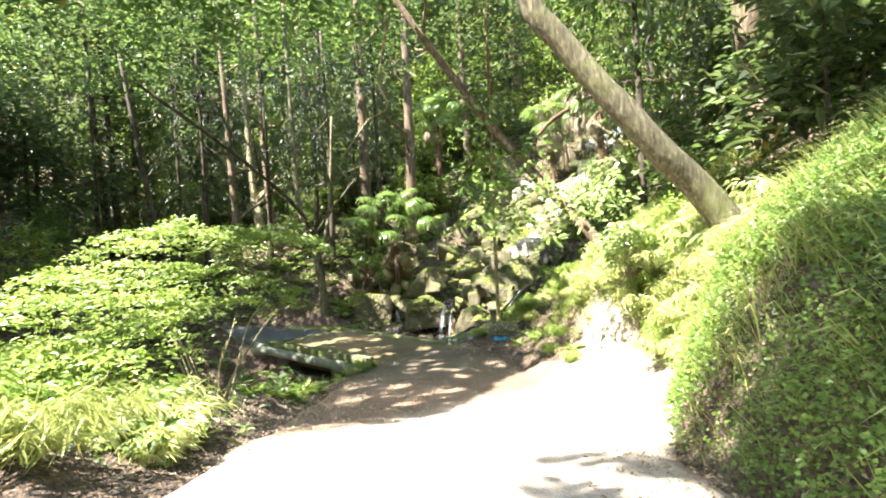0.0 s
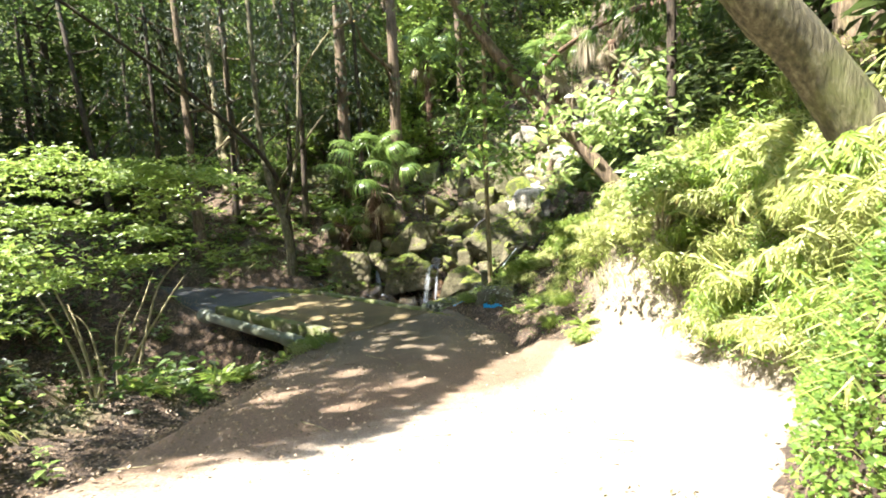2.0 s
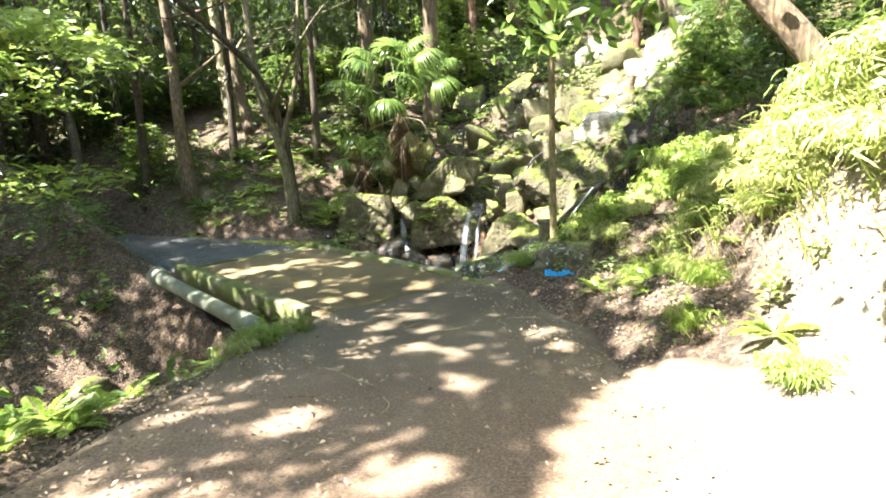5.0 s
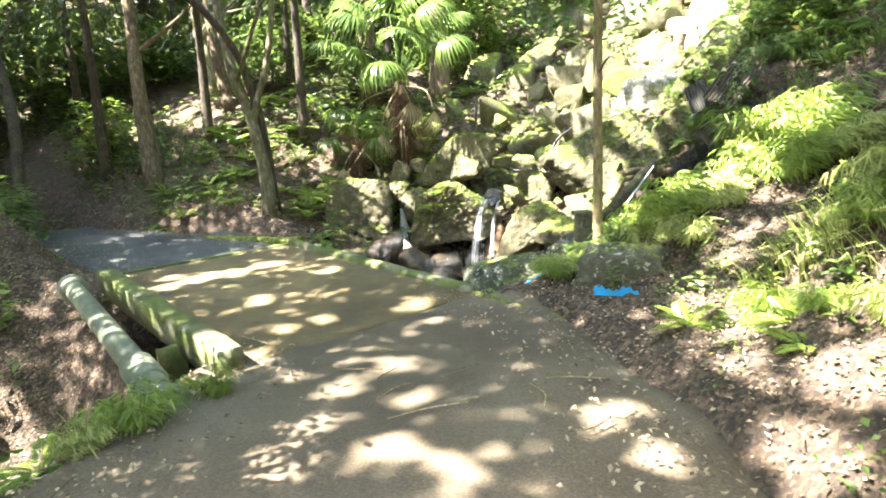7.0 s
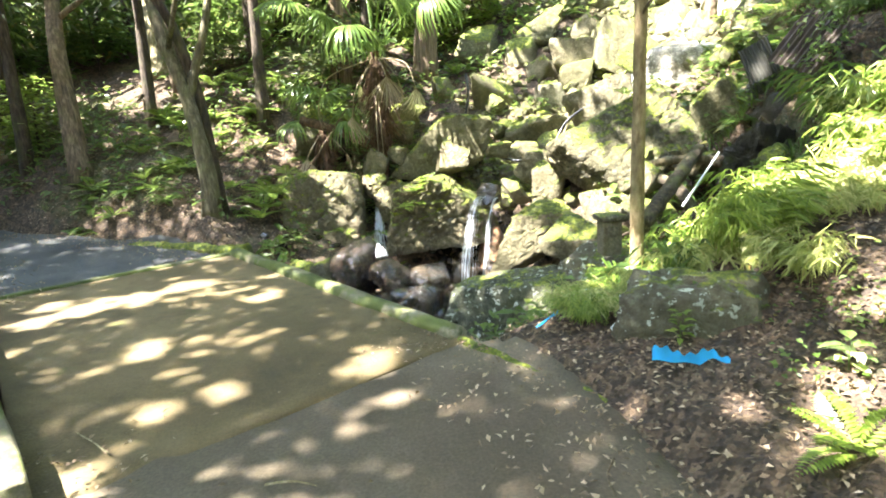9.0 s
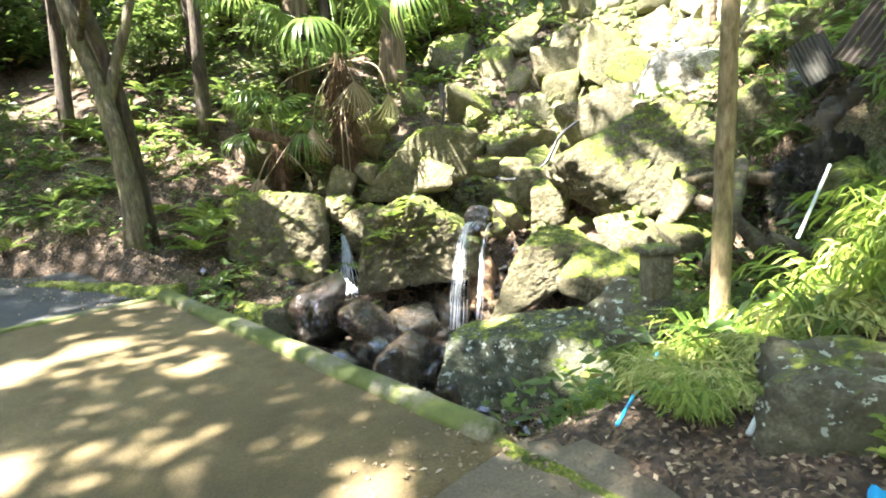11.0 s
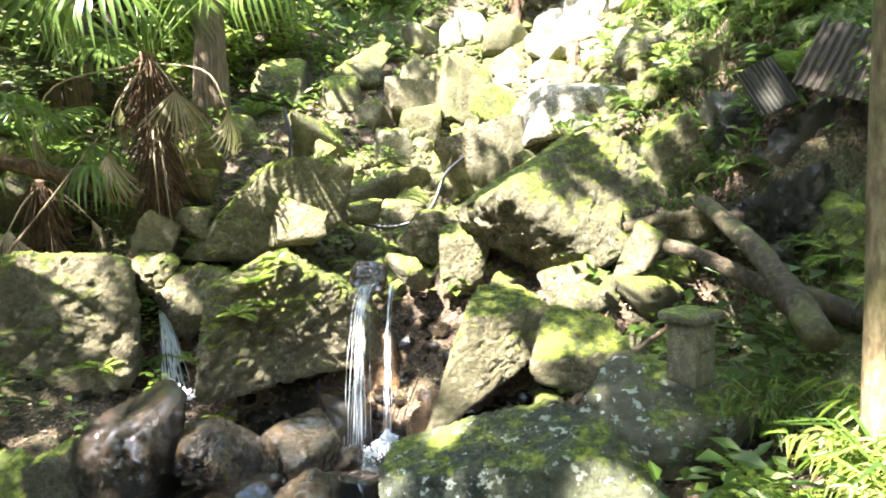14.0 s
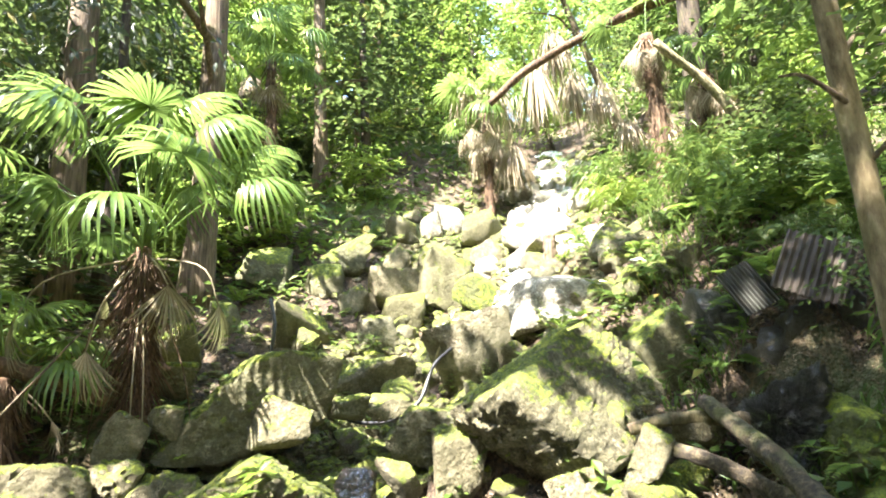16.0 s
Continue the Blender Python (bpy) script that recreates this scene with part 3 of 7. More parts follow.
part("joint_strip", mesh("joint_strip", *beam((-5.05, 15.05), (-3.28, 16.85), 0.10, -1.4, -1.11, -1.4, -1.10, bevel=0.01, rough=0.004, seed=11), MOSSCON), bridge, "pale joint between deck and lane")
MOSS = rock("thick moss", (0.05, 0.065, 0.015), (0.10, 0.12, 0.025), (0.16, 0.18, 0.04), 2.4)
for name, a, c, w, z in (("moss_verge", (-5.2, 17.55), (-3.2, 16.98), 0.30, -1.05), ("moss_verge", (-0.02, 13.82), (0.85, 12.85), 0.15, -1.15)):
    tagged(new(name, mesh(name, *beam(a, c, w, -1.5, z, -1.5, z, bevel=0.06, rough=0.03, seed=12), MOSS)), "thick green moss along the lane edge", "moss", kind="structure")

pipe = thing("water_pipe", "thick grey water pipe with flanged joints beside the bridge beam", "pipe")
pa, pb = np.array((-5.00, 14.08, -1.04)), np.array((-1.70, 11.06, -1.13))
part("tube", mesh("tube", *tube(np.linspace(pa, pb, 30), 0.10, 18, 0.012, 2), PIPE), pipe)
for k, r, w in ((0.04, 0.155, 0.16), (0.80, 0.125, 0.22), (0.965, 0.15, 0.10)):
    c = pa + (pb - pa) * k
    d = (pb - pa) / np.linalg.norm(pb - pa)
    part("collar", mesh("collar", *tube([c - d * w, c - d * w * 0.9, c + d * w * 0.9, c + d * w], [r * 0.86, r, r, r * 0.86], 20), PIPE), pipe, "raised pipe joint collar")


# ---- boulders ----
def stone_mesh(name, sx, sy, sz, seed, mat, detail=4, cuts=14, rough=0.10, square=0.0, layers=0.0):
    """A broken, weathered boulder: a worn block with chipped corners, pitted; layers gives it bedded ledges."""
    rng = np.random.RandomState(seed)
    bm = bmesh.new()
    bmesh.ops.create_icosphere(bm, subdivisions=detail, radius=1.0)
    U = np.array([v.co[:] for v in bm.verts])
    bm.verts.index_update()
    F = [tuple(v.index for v in f.verts) for f in bm.faces]
    bm.free()
    jitter = 0.42 - 0.28 * square
    N = [unit(np.array(q, float) + rng.normal(0, jitter, 3)) for q in ((1, 0, 0), (-1, 0, 0), (0, 1, 0), (0, -1, 0), (0, 0, 1), (0, 0, -1))]
    D = list(rng.uniform(0.62, 0.78, 6))
    for i in range(cuts):
        N.append(unit(rng.normal(0, 1, 3)))
        D.append(rng.uniform(0.74, 0.98) + 0.10 * square)
    N, D = np.array(N), np.array(D)
    sharp = 13.0 + 12.0 * square
    R = (np.clip(U @ N.T, 0.02, None) / D[None]) ** sharp
    C = U * (R.sum(1) ** (-1 / sharp))[:, None]
    o = Vector((seed * 7.3 % 31, seed * 1.9 % 23, seed * 3.1 % 17))
    V = []
    for c, u in zip(C, U):
        c, u = Vector(c), Vector(u)
        k = rough * (0.8 * noise.fractal(c * 1.9 + o, 0.9, 2.1, 4) + 0.55 * noise.fractal(c * 6.0 + o, 0.7, 2.2, 4) - 0.5 * max(0.0, noise.noise(c * 9 + o)))
        if detail > 4:
            k += rough * (0.8 * abs(noise.noise(c * 4.2 + o)) + 0.45 * abs(noise.noise(c * 9.5 + o)) + 0.55 * abs(noise.noise(c * 19.0 + o)) + 0.35 * noise.noise(c * 34.0 + o) - 0.45)
            k -= rough * 0.9 * max(0.0, noise.noise(c * 13.0 - o) - 0.12)
        crack = abs(noise.noise(c * 2.1 + o * 2))
        k -= 0.8 * rough * max(0.0, 0.08 - crack) / 0.08
        if layers:
            h = c.z * 3.6 - c.x * 1.6 + 1.5 * noise.noise(c * 1.5 + o) + 0.6 * noise.noise(c * 4 + o)
            f = h - math.floor(h)
            k -= layers * (f if f < 0.8 else 4 * (1 - f)) * (0.7 + 0.6 * noise.noise(c * 2.2 + o))
        V.append(c + u * k)
    V = np.array(V)
    lo, hi = V.min(0), V.max(0)
    V = ((V - lo) / (hi - lo) - 0.5) * np.array((sx, sy, sz))
    me = mesh(name, V, F, mat)
    me.set_sharp_from_angle(angle=radians(50))
    return me


def boulder(x, y, z, sx, sy, sz, turn=0, seed=1, mat=None, label="grey weathered boulder in the stream", detail=4, tilt=(0, 0), cuts=14, rough=0.10, square=0.0, layers=0.0, group="stream boulders", name="boulder"):
    if y > 20.5:
        z = min(z, float(land(x, y)) + 0.36 * sz)
    ob = new(name, stone_mesh(name, sx, sy, sz, seed, mat or ROCK, detail, cuts, rough, square, layers))
    ob.matrix_basis = pose(x, y, z, tilt[0], tilt[1], turn)
    return tagged(ob, label, "rock", group)


# those beside the two falls and in the pool
boulder(-0.74, 18.40, -0.92, 1.72, 1.45, 1.26, 5, 5, ROCK_BED, "huge overhanging boulder with moss and ferns between two falls", 6, (0, -20), 6, 0.05, 0.55, 0.05)
boulder(1.98, 17.66, -0.02, 1.95, 1.15, 1.25, 10, 12, ROCK_BED, "largest angular boulder with a moss-topped ridge", 6, (-22, -30), 4, 0.045, 0.92)
boulder(-3.35, 19.4, -0.6, 0.7, 0.6, 0.6, 22, 62, ROCK_MOSS, "mossy stone on the bank", 4)
boulder(-2.58, 18.80, -0.84, 1.38, 1.4, 1.36, 8, 3, ROCK_BED, "large rough tan boulder beside the narrow fall", 6, square=0.85, rough=0.045)
boulder(-1.77, 18.98, -0.52, 0.44, 0.5, 0.44, 10, 9, ROCK_TAN, "brown block at the lip of the narrow fall", 4, rough=0.16)
boulder(-1.45, 18.95, -0.85, 0.75, 0.6, 0.8, 30, 10, ROCK_TAN, "brown ledge at the lip of the narrow fall", 4, rough=0.16)
boulder(0.46, 15.95, -1.92, 1.75, 1.0, 1.45, -20, 18, ROCK_LICHEN, "large flat-faced dark boulder dotted with white lichen", 6, (-18, -17), 9, 0.04, 0.8)
boulder(1.45, 15.75, -1.31, 1.25, 0.8, 0.72, -12, 20, ROCK_LICHEN, "low dark boulder under the stone post", 4)
boulder(1.47, 13.42, -0.94, 0.92, 0.55, 0.68, -24, 27, ROCK_LICHEN, "dark lichen-covered boulder at the verge", 4, square=0.6)
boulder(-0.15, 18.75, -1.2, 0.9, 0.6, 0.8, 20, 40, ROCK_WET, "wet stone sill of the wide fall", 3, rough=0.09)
boulder(4.5, 19.7, 2.0, 0.9, 0.8, 0.75, 65, 54, ROCK, "grey stone at the foot of the bank", 3)
boulder(-3.0, 20.1, 0.35, 1.3, 1.1, 1.1, 62, 61, ROCK_MOSS, "mossy overhanging rock on the bank", 4)
boulder(3.05, 15.75, -0.35, 0.7, 0.6, 0.5, 80, 69, MOSS, "moss-covered rock between the logs", 4, rough=0.14)
boulder(2.75, 15.35, -0.62, 0.8, 0.7, 0.5, 70, 66, MOSS, "low mossy rock beside the log", 4, rough=0.16)
boulder(3.3, 15.3, -0.3, 0.9, 0.8, 0.6, 15, 67, MOSS, "bright green moss-covered rock beside the log", 4, rough=0.16)
boulder(3.00, 15.86, -0.25, 0.60, 0.40, 0.50, 80, 84, MOSS, "moss-covered rock on the wet bank", 4, rough=0.08)
boulder(2.61, 16.75, -0.26, 0.45, 0.40, 0.35, 120, 86, ROCK_BED, "olive stone behind the logs", 4, rough=0.08)

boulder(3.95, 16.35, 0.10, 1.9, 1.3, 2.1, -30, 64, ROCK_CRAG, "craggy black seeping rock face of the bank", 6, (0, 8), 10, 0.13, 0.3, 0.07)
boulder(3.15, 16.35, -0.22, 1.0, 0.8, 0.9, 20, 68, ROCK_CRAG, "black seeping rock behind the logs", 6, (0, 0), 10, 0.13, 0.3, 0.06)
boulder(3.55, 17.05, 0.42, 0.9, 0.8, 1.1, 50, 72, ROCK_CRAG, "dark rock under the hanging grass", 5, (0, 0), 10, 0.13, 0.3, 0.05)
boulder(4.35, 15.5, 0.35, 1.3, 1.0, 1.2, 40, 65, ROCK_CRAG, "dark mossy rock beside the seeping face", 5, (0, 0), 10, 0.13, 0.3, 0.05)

# stones of the cascade: middle, size across, deep and high
MOSSY = rock("bright moss", (0.05, 0.065, 0.015), (0.10, 0.12, 0.025), (0.16, 0.18, 0.04), 2.9)
STONES = [
    (-0.59, 19.70, -0.00, 1.71, 0.99, 1.13, ROCK_MOSS, 5, 0.3, "broad rounded mossy boulder above the falls"),
    (-0.44, 18.85, -0.12, 0.56, 0.39, 0.50, ROCK_TAN, 4, 0.6, "small pale stone lying on a boulder"),
    (2.00, 19.60, 0.40, 1.11, 0.78, 1.20, ROCK, 5, 0.5, "smooth grey slab behind the largest boulder"),
    (3.12, 17.55, 0.30, 0.77, 0.55, 1.01, ROCK_MOSS, 5, 0.5, "upright mossy wedge-shaped boulder"),
    (1.05, 20.86, 0.13, 1.27, 0.58, 0.67, ROCK_TAN, 4, 0.5, "low flat sunlit stone with yellow moss"),
    (1.93, 22.08, 1.19, 0.83, 0.59, 0.77, ROCK_MOSS, 4, 0.7, "square mossy stone in the cascade"),
    (2.07, 22.48, 1.59, 1.27, 0.78, 0.89, ROCK_TAN, 4, 0.4, "brownish boulder in the cascade"),
    (2.84, 22.30, 1.71, 1.13, 0.80, 1.22, ROCK_MOSS, 4, 0.5, "moss-topped boulder in the cascade"),
    (3.10, 21.41, 1.39, 0.88, 0.62, 1.02, MOSSY, 4, 0.5, "upright stone clad in bright yellow moss"),
    (4.05, 20.20, 1.16, 0.91, 0.38, 0.43, MOSSY, 4, 0.4, "flat stone with a thick moss cap"),
    (3.18, 19.42, 1.11, 1.59, 0.60, 0.69, ROCK_PALE, 4, 0.6, "wide flat stone painted pale as in sun"),
    (1.34, 23.55, 2.44, 1.13, 0.80, 0.93, ROCK_MOSS, 4, 0.2, "round mossy boulder up the slope"),
    (0.84, 23.15, 1.90, 0.80, 0.57, 0.71, ROCK_MOSS, 4, 0.4, "dark mossy stone up the slope"),
    (0.16, 21.92, 0.95, 1.00, 0.71, 0.91, ROCK_MOSS, 4, 0.7, "square dark mossy boulder beside the cascade"),
    (-0.15, 23.51, 2.18, 1.00, 0.71, 1.10, ROCK_MOSS, 4, 0.4, "green mossy boulder up the slope"),
    (1.39, 21.67, 0.79, 0.61, 0.43, 0.65, ROCK, 4, 0.7, "olive block beside the cascade"),
    (1.24, 22.59, 1.47, 0.59, 0.42, 0.57, ROCK, 3, 0.5, "small grey stone beside the cascade"),
    (2.82, 24.32, 3.24, 0.74, 0.52, 0.65, ROCK_MOSS, 3, 0.5, "sunlit mossy stone up the slope"),
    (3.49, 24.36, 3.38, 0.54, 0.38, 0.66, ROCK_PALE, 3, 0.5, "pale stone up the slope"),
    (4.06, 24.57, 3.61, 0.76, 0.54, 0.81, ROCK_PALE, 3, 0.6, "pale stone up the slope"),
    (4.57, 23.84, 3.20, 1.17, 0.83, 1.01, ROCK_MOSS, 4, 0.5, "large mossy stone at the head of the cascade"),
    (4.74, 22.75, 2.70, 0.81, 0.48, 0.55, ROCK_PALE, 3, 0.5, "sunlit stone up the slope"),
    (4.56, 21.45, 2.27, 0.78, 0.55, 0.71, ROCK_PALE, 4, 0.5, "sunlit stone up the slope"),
    (5.18, 20.60, 2.18, 0.89, 0.63, 0.79, ROCK_PALE, 4, 0.7, "angular stone painted sun-pale at the foot of the bank"),
    (4.32, 21.89, 2.11, 0.64, 0.44, 0.51, ROCK_PALE, 3, 0.6, "stone painted pale as in sun"),
    (4.07, 23.00, 2.43, 0.72, 0.51, 0.67, ROCK_TAN, 3, 0.6, "brown stone in the upper cascade"),
    (2.24, 23.46, 2.39, 0.73, 0.51, 0.59, ROCK_TAN, 3, 0.5, "brown stone up the slope"),
    (1.10, 18.70, -0.34, 1.10, 0.52, 0.60, ROCK, 5, 0.6, "grey slab under the hose"),
    (1.01, 18.00, -0.54, 0.50, 0.40, 0.72, ROCK_BED, 5, 0.3, "rust-stained block beside the wide fall"),
    (0.53, 18.10, -0.62, 0.38, 0.36, 0.46, ROCK_BED, 5, 0.4, "grey stone block at the sill of the wide fall"),
    (0.13, 18.25, -0.66, 0.38, 0.34, 0.36, ROCK_WET, 5, 0.4, "wet dark stone beside the sill of the wide fall"),
    (0.27, 19.10, -0.04, 0.39, 0.30, 0.29, ROCK, 4, 0.6, "small grey stone above the wide fall"),
    (0.68, 19.10, -0.07, 0.50, 0.30, 0.28, ROCK_TAN, 4, 0.6, "flat stone under the hose"),
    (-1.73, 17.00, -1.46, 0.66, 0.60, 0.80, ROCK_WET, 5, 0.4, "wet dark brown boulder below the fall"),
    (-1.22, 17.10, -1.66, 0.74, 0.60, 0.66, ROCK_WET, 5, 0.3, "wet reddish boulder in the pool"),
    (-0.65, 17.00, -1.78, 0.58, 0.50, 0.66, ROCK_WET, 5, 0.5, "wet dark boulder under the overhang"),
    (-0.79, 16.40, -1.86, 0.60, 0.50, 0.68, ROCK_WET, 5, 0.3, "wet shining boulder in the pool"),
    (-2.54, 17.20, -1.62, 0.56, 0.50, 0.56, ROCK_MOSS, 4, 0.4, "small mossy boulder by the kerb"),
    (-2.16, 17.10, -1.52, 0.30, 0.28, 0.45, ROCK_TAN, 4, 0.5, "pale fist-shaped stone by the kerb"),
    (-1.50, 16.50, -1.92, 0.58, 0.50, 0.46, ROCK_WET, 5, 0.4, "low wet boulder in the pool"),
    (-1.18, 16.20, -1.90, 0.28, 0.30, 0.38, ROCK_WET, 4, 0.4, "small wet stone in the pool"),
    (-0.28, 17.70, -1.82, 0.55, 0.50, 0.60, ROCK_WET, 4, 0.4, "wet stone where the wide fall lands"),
    (0.12, 17.98, -1.50, 0.48, 0.40, 0.80, ROCK_RUST, 4, 0.5, "rust-stained stone behind the wide fall"),
    (0.33, 17.20, -1.75, 0.34, 0.35, 0.55, ROCK_RUST, 4, 0.4, "rust-stained stone beside the wide fall"),
    (-3.25, 17.95, -1.30, 0.52, 0.45, 0.42, ROCK_WET, 4, 0.4, "dark damp stone at the foot of the tan boulder"),
    (-0.62, 15.90, -2.10, 0.50, 0.45, 0.30, ROCK_TAN, 4, 0.4, "pale stone under the kerb"),
    (2.12, 17.20, -0.21, 0.27, 0.30, 0.37, ROCK_MOSS, 4, 0.4, "small olive stone beside the largest boulder"),
    (2.02, 16.70, -0.42, 0.40, 0.30, 0.49, ROCK_BED, 4, 0.3, "olive rounded stone under the wedge boulder"),
    (1.61, 17.05, -0.78, 0.64, 0.45, 0.55, ROCK_TAN, 5, 0.5, "pale angular stone under the largest boulder"),
    (0.71, 16.85, -1.11, 1.11, 0.79, 1.02, ROCK_BED, 6, 0.6, "grey slanting boulder beside the wide fall"),
    (1.11, 16.30, -1.04, 0.69, 0.49, 0.60, ROCK_BED, 5, 0.6, "low dark mossy boulder beside the stone post"),
    (-1.44, 21.60, 0.73, 0.47, 0.30, 0.31, ROCK_MOSS, 3, 0.4, "dark mossy stone under the palm"),
    (-1.51, 20.00, 0.32, 0.72, 0.38, 0.43, ROCK_MOSS, 4, 0.4, "dark mossy stone under the palm"),
    (-1.75, 19.20, -0.14, 0.48, 0.34, 0.47, ROCK, 4, 0.4, "grey stone beside the palm foot"),
    (-1.42, 19.30, -0.07, 0.31, 0.30, 0.33, ROCK_TAN, 4, 0.5, "grey stone beside the palm foot"),
    (-0.79, 22.08, 1.12, 0.55, 0.39, 0.63, ROCK_MOSS, 4, 0.4, "dark mossy stone on the bank"),
    (-1.55, 20.30, 0.57, 0.79, 0.56, 0.80, ROCK_MOSS, 4, 0.4, "dark mossy boulder under the palm"),
    (4.64, 19.50, 1.56, 0.45, 0.32, 0.45, ROCK_MOSS, 3, 0.5, "mossy stone of the rubble under the bank"),
    (4.62, 19.00, 1.42, 0.42, 0.30, 0.49, ROCK_MOSS, 3, 0.5, "mossy stone of the rubble under the bank"),
    (3.89, 18.80, 1.08, 0.31, 0.30, 0.37, ROCK_MOSS, 3, 0.5, "mossy stone of the rubble under the bank"),
    (4.11, 18.60, 0.98, 0.38, 0.30, 0.39, ROCK, 3, 0.5, "grey stone of the rubble under the bank"),
    (3.79, 17.90, 0.53, 0.37, 0.30, 0.72, ROCK_WET, 4, 0.5, "dark wet stone behind the wedge boulder"),
]
for i, (x, y, z, sx, sy, sz, mat, detail, square, label) in enumerate(STONES):
    q = random.Random(400 + i)
    boulder(x, y, z, sx, max(sy, 0.75 * sx), sz, q.uniform(-25, 25), 400 + i, mat, label, detail, (q.uniform(-7, 7), q.uniform(-9, 9)), 6, 0.065 if mat in (ROCK_WET, ROCK_RUST) else 0.055 if detail < 5 else 0.045, square, 0.03 if mat in (ROCK_BED, ROCK_WET) else 0.0)

rng = np.random.RandomState(11)
kinds = [stone_mesh("boulder", 1, 1, 0.8, 100 + i, m, 3, 12, 0.09, 0.3) for i, m in enumerate((ROCK, ROCK_MOSS, ROCK_TAN, ROCK_MOSS, ROCK))]
for i in range(150):
    k = rng.uniform(0, 1)
    p = GULLY[5] + (GULLY[2] - GULLY[5]) * k if i % 3 else GULLY[6] + (GULLY[4] - GULLY[6]) * k
    spread = rng.normal(0, 1.5 + 0.8 * k)
    x, y = p[0] + 0.79 * spread + rng.normal(0, 0.5), p[1] - 0.61 * spread + rng.normal(0, 0.5)
    s = rng.uniform(0.14, 0.46) * (1 + 0.4 * k)
    ob = new("boulder", kinds[i % 5])
    ob.matrix_basis = pose(x, y, float(land(x, y)) + 0.12 * s, rng.uniform(-25, 25), rng.uniform(-25, 25), rng.uniform(0, 360)) @ Matrix.Diagonal((s, s * rng.uniform(0.7, 1.1), s, 1))
    tagged(ob, ("grey stone in the stony stream bed", "mossy stone in the stony stream bed", "pale tan stone in the stream bed")[min(i % 5, 2) if i % 5 < 3 else 1 if i % 5 == 3 else 0], "rock", "stones of the stream bed")

for i in range(44):
    x, y = (3.75 + rng.normal(0, 0.45), 18.6 + rng.normal(0, 0.7)) if i < 26 else (1.9 + rng.normal(0, 0.4), 16.85 + rng.normal(0, 0.25))
    s = rng.uniform(0.18, 0.45)
    ob = new("boulder", kinds[(1, 3, 0)[i % 3]])
    ob.matrix_basis = pose(x, y, float(land(x, y)) + 0.14 * s, rng.uniform(-25, 25), rng.uniform(-25, 25), rng.uniform(0, 360)) @ Matrix.Diagonal((s, s * rng.uniform(0.7, 1.1), s, 1))
    tagged(ob, "mossy loose stone at the foot of the bank", "rock", "stones of the stream bed")

pebbles = [stone_mesh("boulder", 1, 1, 0.8, 140 + i, ROCK_WET, 3, 12, 0.09, 0.3) for i in range(3)]
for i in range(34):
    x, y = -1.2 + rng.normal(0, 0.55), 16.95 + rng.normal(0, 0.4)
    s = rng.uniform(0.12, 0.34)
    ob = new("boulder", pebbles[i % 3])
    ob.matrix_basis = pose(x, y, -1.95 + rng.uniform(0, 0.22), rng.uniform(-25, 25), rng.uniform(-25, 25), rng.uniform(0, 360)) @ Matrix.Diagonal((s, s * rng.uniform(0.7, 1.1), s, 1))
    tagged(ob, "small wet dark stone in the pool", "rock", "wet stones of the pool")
# Rubble in the same sunlit tone, for the glare up the cascade.
sun_toned = [stone_mesh("boulder", 1, 1, 0.8, 130 + i, ROCK_PALE, 3, 12, 0.07, 0.4) for i in range(3)]
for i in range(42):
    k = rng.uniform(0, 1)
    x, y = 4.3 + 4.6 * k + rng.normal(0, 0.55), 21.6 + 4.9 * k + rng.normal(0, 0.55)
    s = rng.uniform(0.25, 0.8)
    ob = new("boulder", sun_toned[i % 3])
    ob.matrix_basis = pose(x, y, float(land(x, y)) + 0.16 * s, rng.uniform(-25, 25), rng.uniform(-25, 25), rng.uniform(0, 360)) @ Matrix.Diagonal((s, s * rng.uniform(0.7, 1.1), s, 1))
    tagged(ob, "sunlit-toned stone of the upper cascade", "rock", "stones of the upper cascade")


def scatter_stones(n, seed, where, low, high):
    """Pebbles joined into one mesh."""
    r = np.random.RandomState(seed)
    bm = bmesh.new()
    bmesh.ops.create_icosphere(bm, subdivisions=1, radius=0.5)
    base = np.array([v.co[:] for v in bm.verts])
    bm.verts.index_update()
    F0 = np.array([[v.index for v in f.verts] for f in bm.faces])
    bm.free()
    V, F = [], []
    for i in range(n):
        x, y = where(r)
        s = r.uniform(low, high)
        q = base * (1 + r.uniform(-0.25, 0.25, (len(base), 1))) * np.array((1, r.uniform(0.6, 1), r.uniform(0.4, 0.8))) * s
        a = r.uniform(0, 6.3)
        q = q @ np.array([[math.cos(a), -math.sin(a), 0], [math.sin(a), math.cos(a), 0], [0, 0, 1]]).T
        V.append(q + np.array((x, y, float(land(x, y)) + 0.1 * s)))
        F.append(F0 + i * len(base))
    return np.concatenate(V), np.concatenate(F)


def in_gully(r, lo, hi):
    k = r.uniform(0, 1) ** 0.8
    i = r.randint(lo, hi)
    p = GULLY[i] + (GULLY[i + 1] - GULLY[i]) * k
    s = r.normal(0, 1.2)
    return p[0] + 0.79 * s, p[1] - 0.61 * s


stuff("gravel", arrays("gravel", *scatter_stones(3600, 5, lambda r: in_gully(r, 2, 6), 0.04, 0.22), ROCK_TAN, flat=True), "loose rubble and gravel of the stream bed", "gravel")
stuff("wet_gravel", arrays("wet_gravel", *scatter_stones(900, 6, lambda r: in_gully(r, 6, 8), 0.05, 0.24), ROCK_WET, flat=True), "dark wet gravel round the plunge pool", "gravel")
stuff("rubble", arrays("rubble", *scatter_stones(1500, 7, lambda r: in_gully(r, 2, 6), 0.08, 0.30), ROCK_MOSS, flat=True), "mossy loose rubble between the boulders", "gravel")


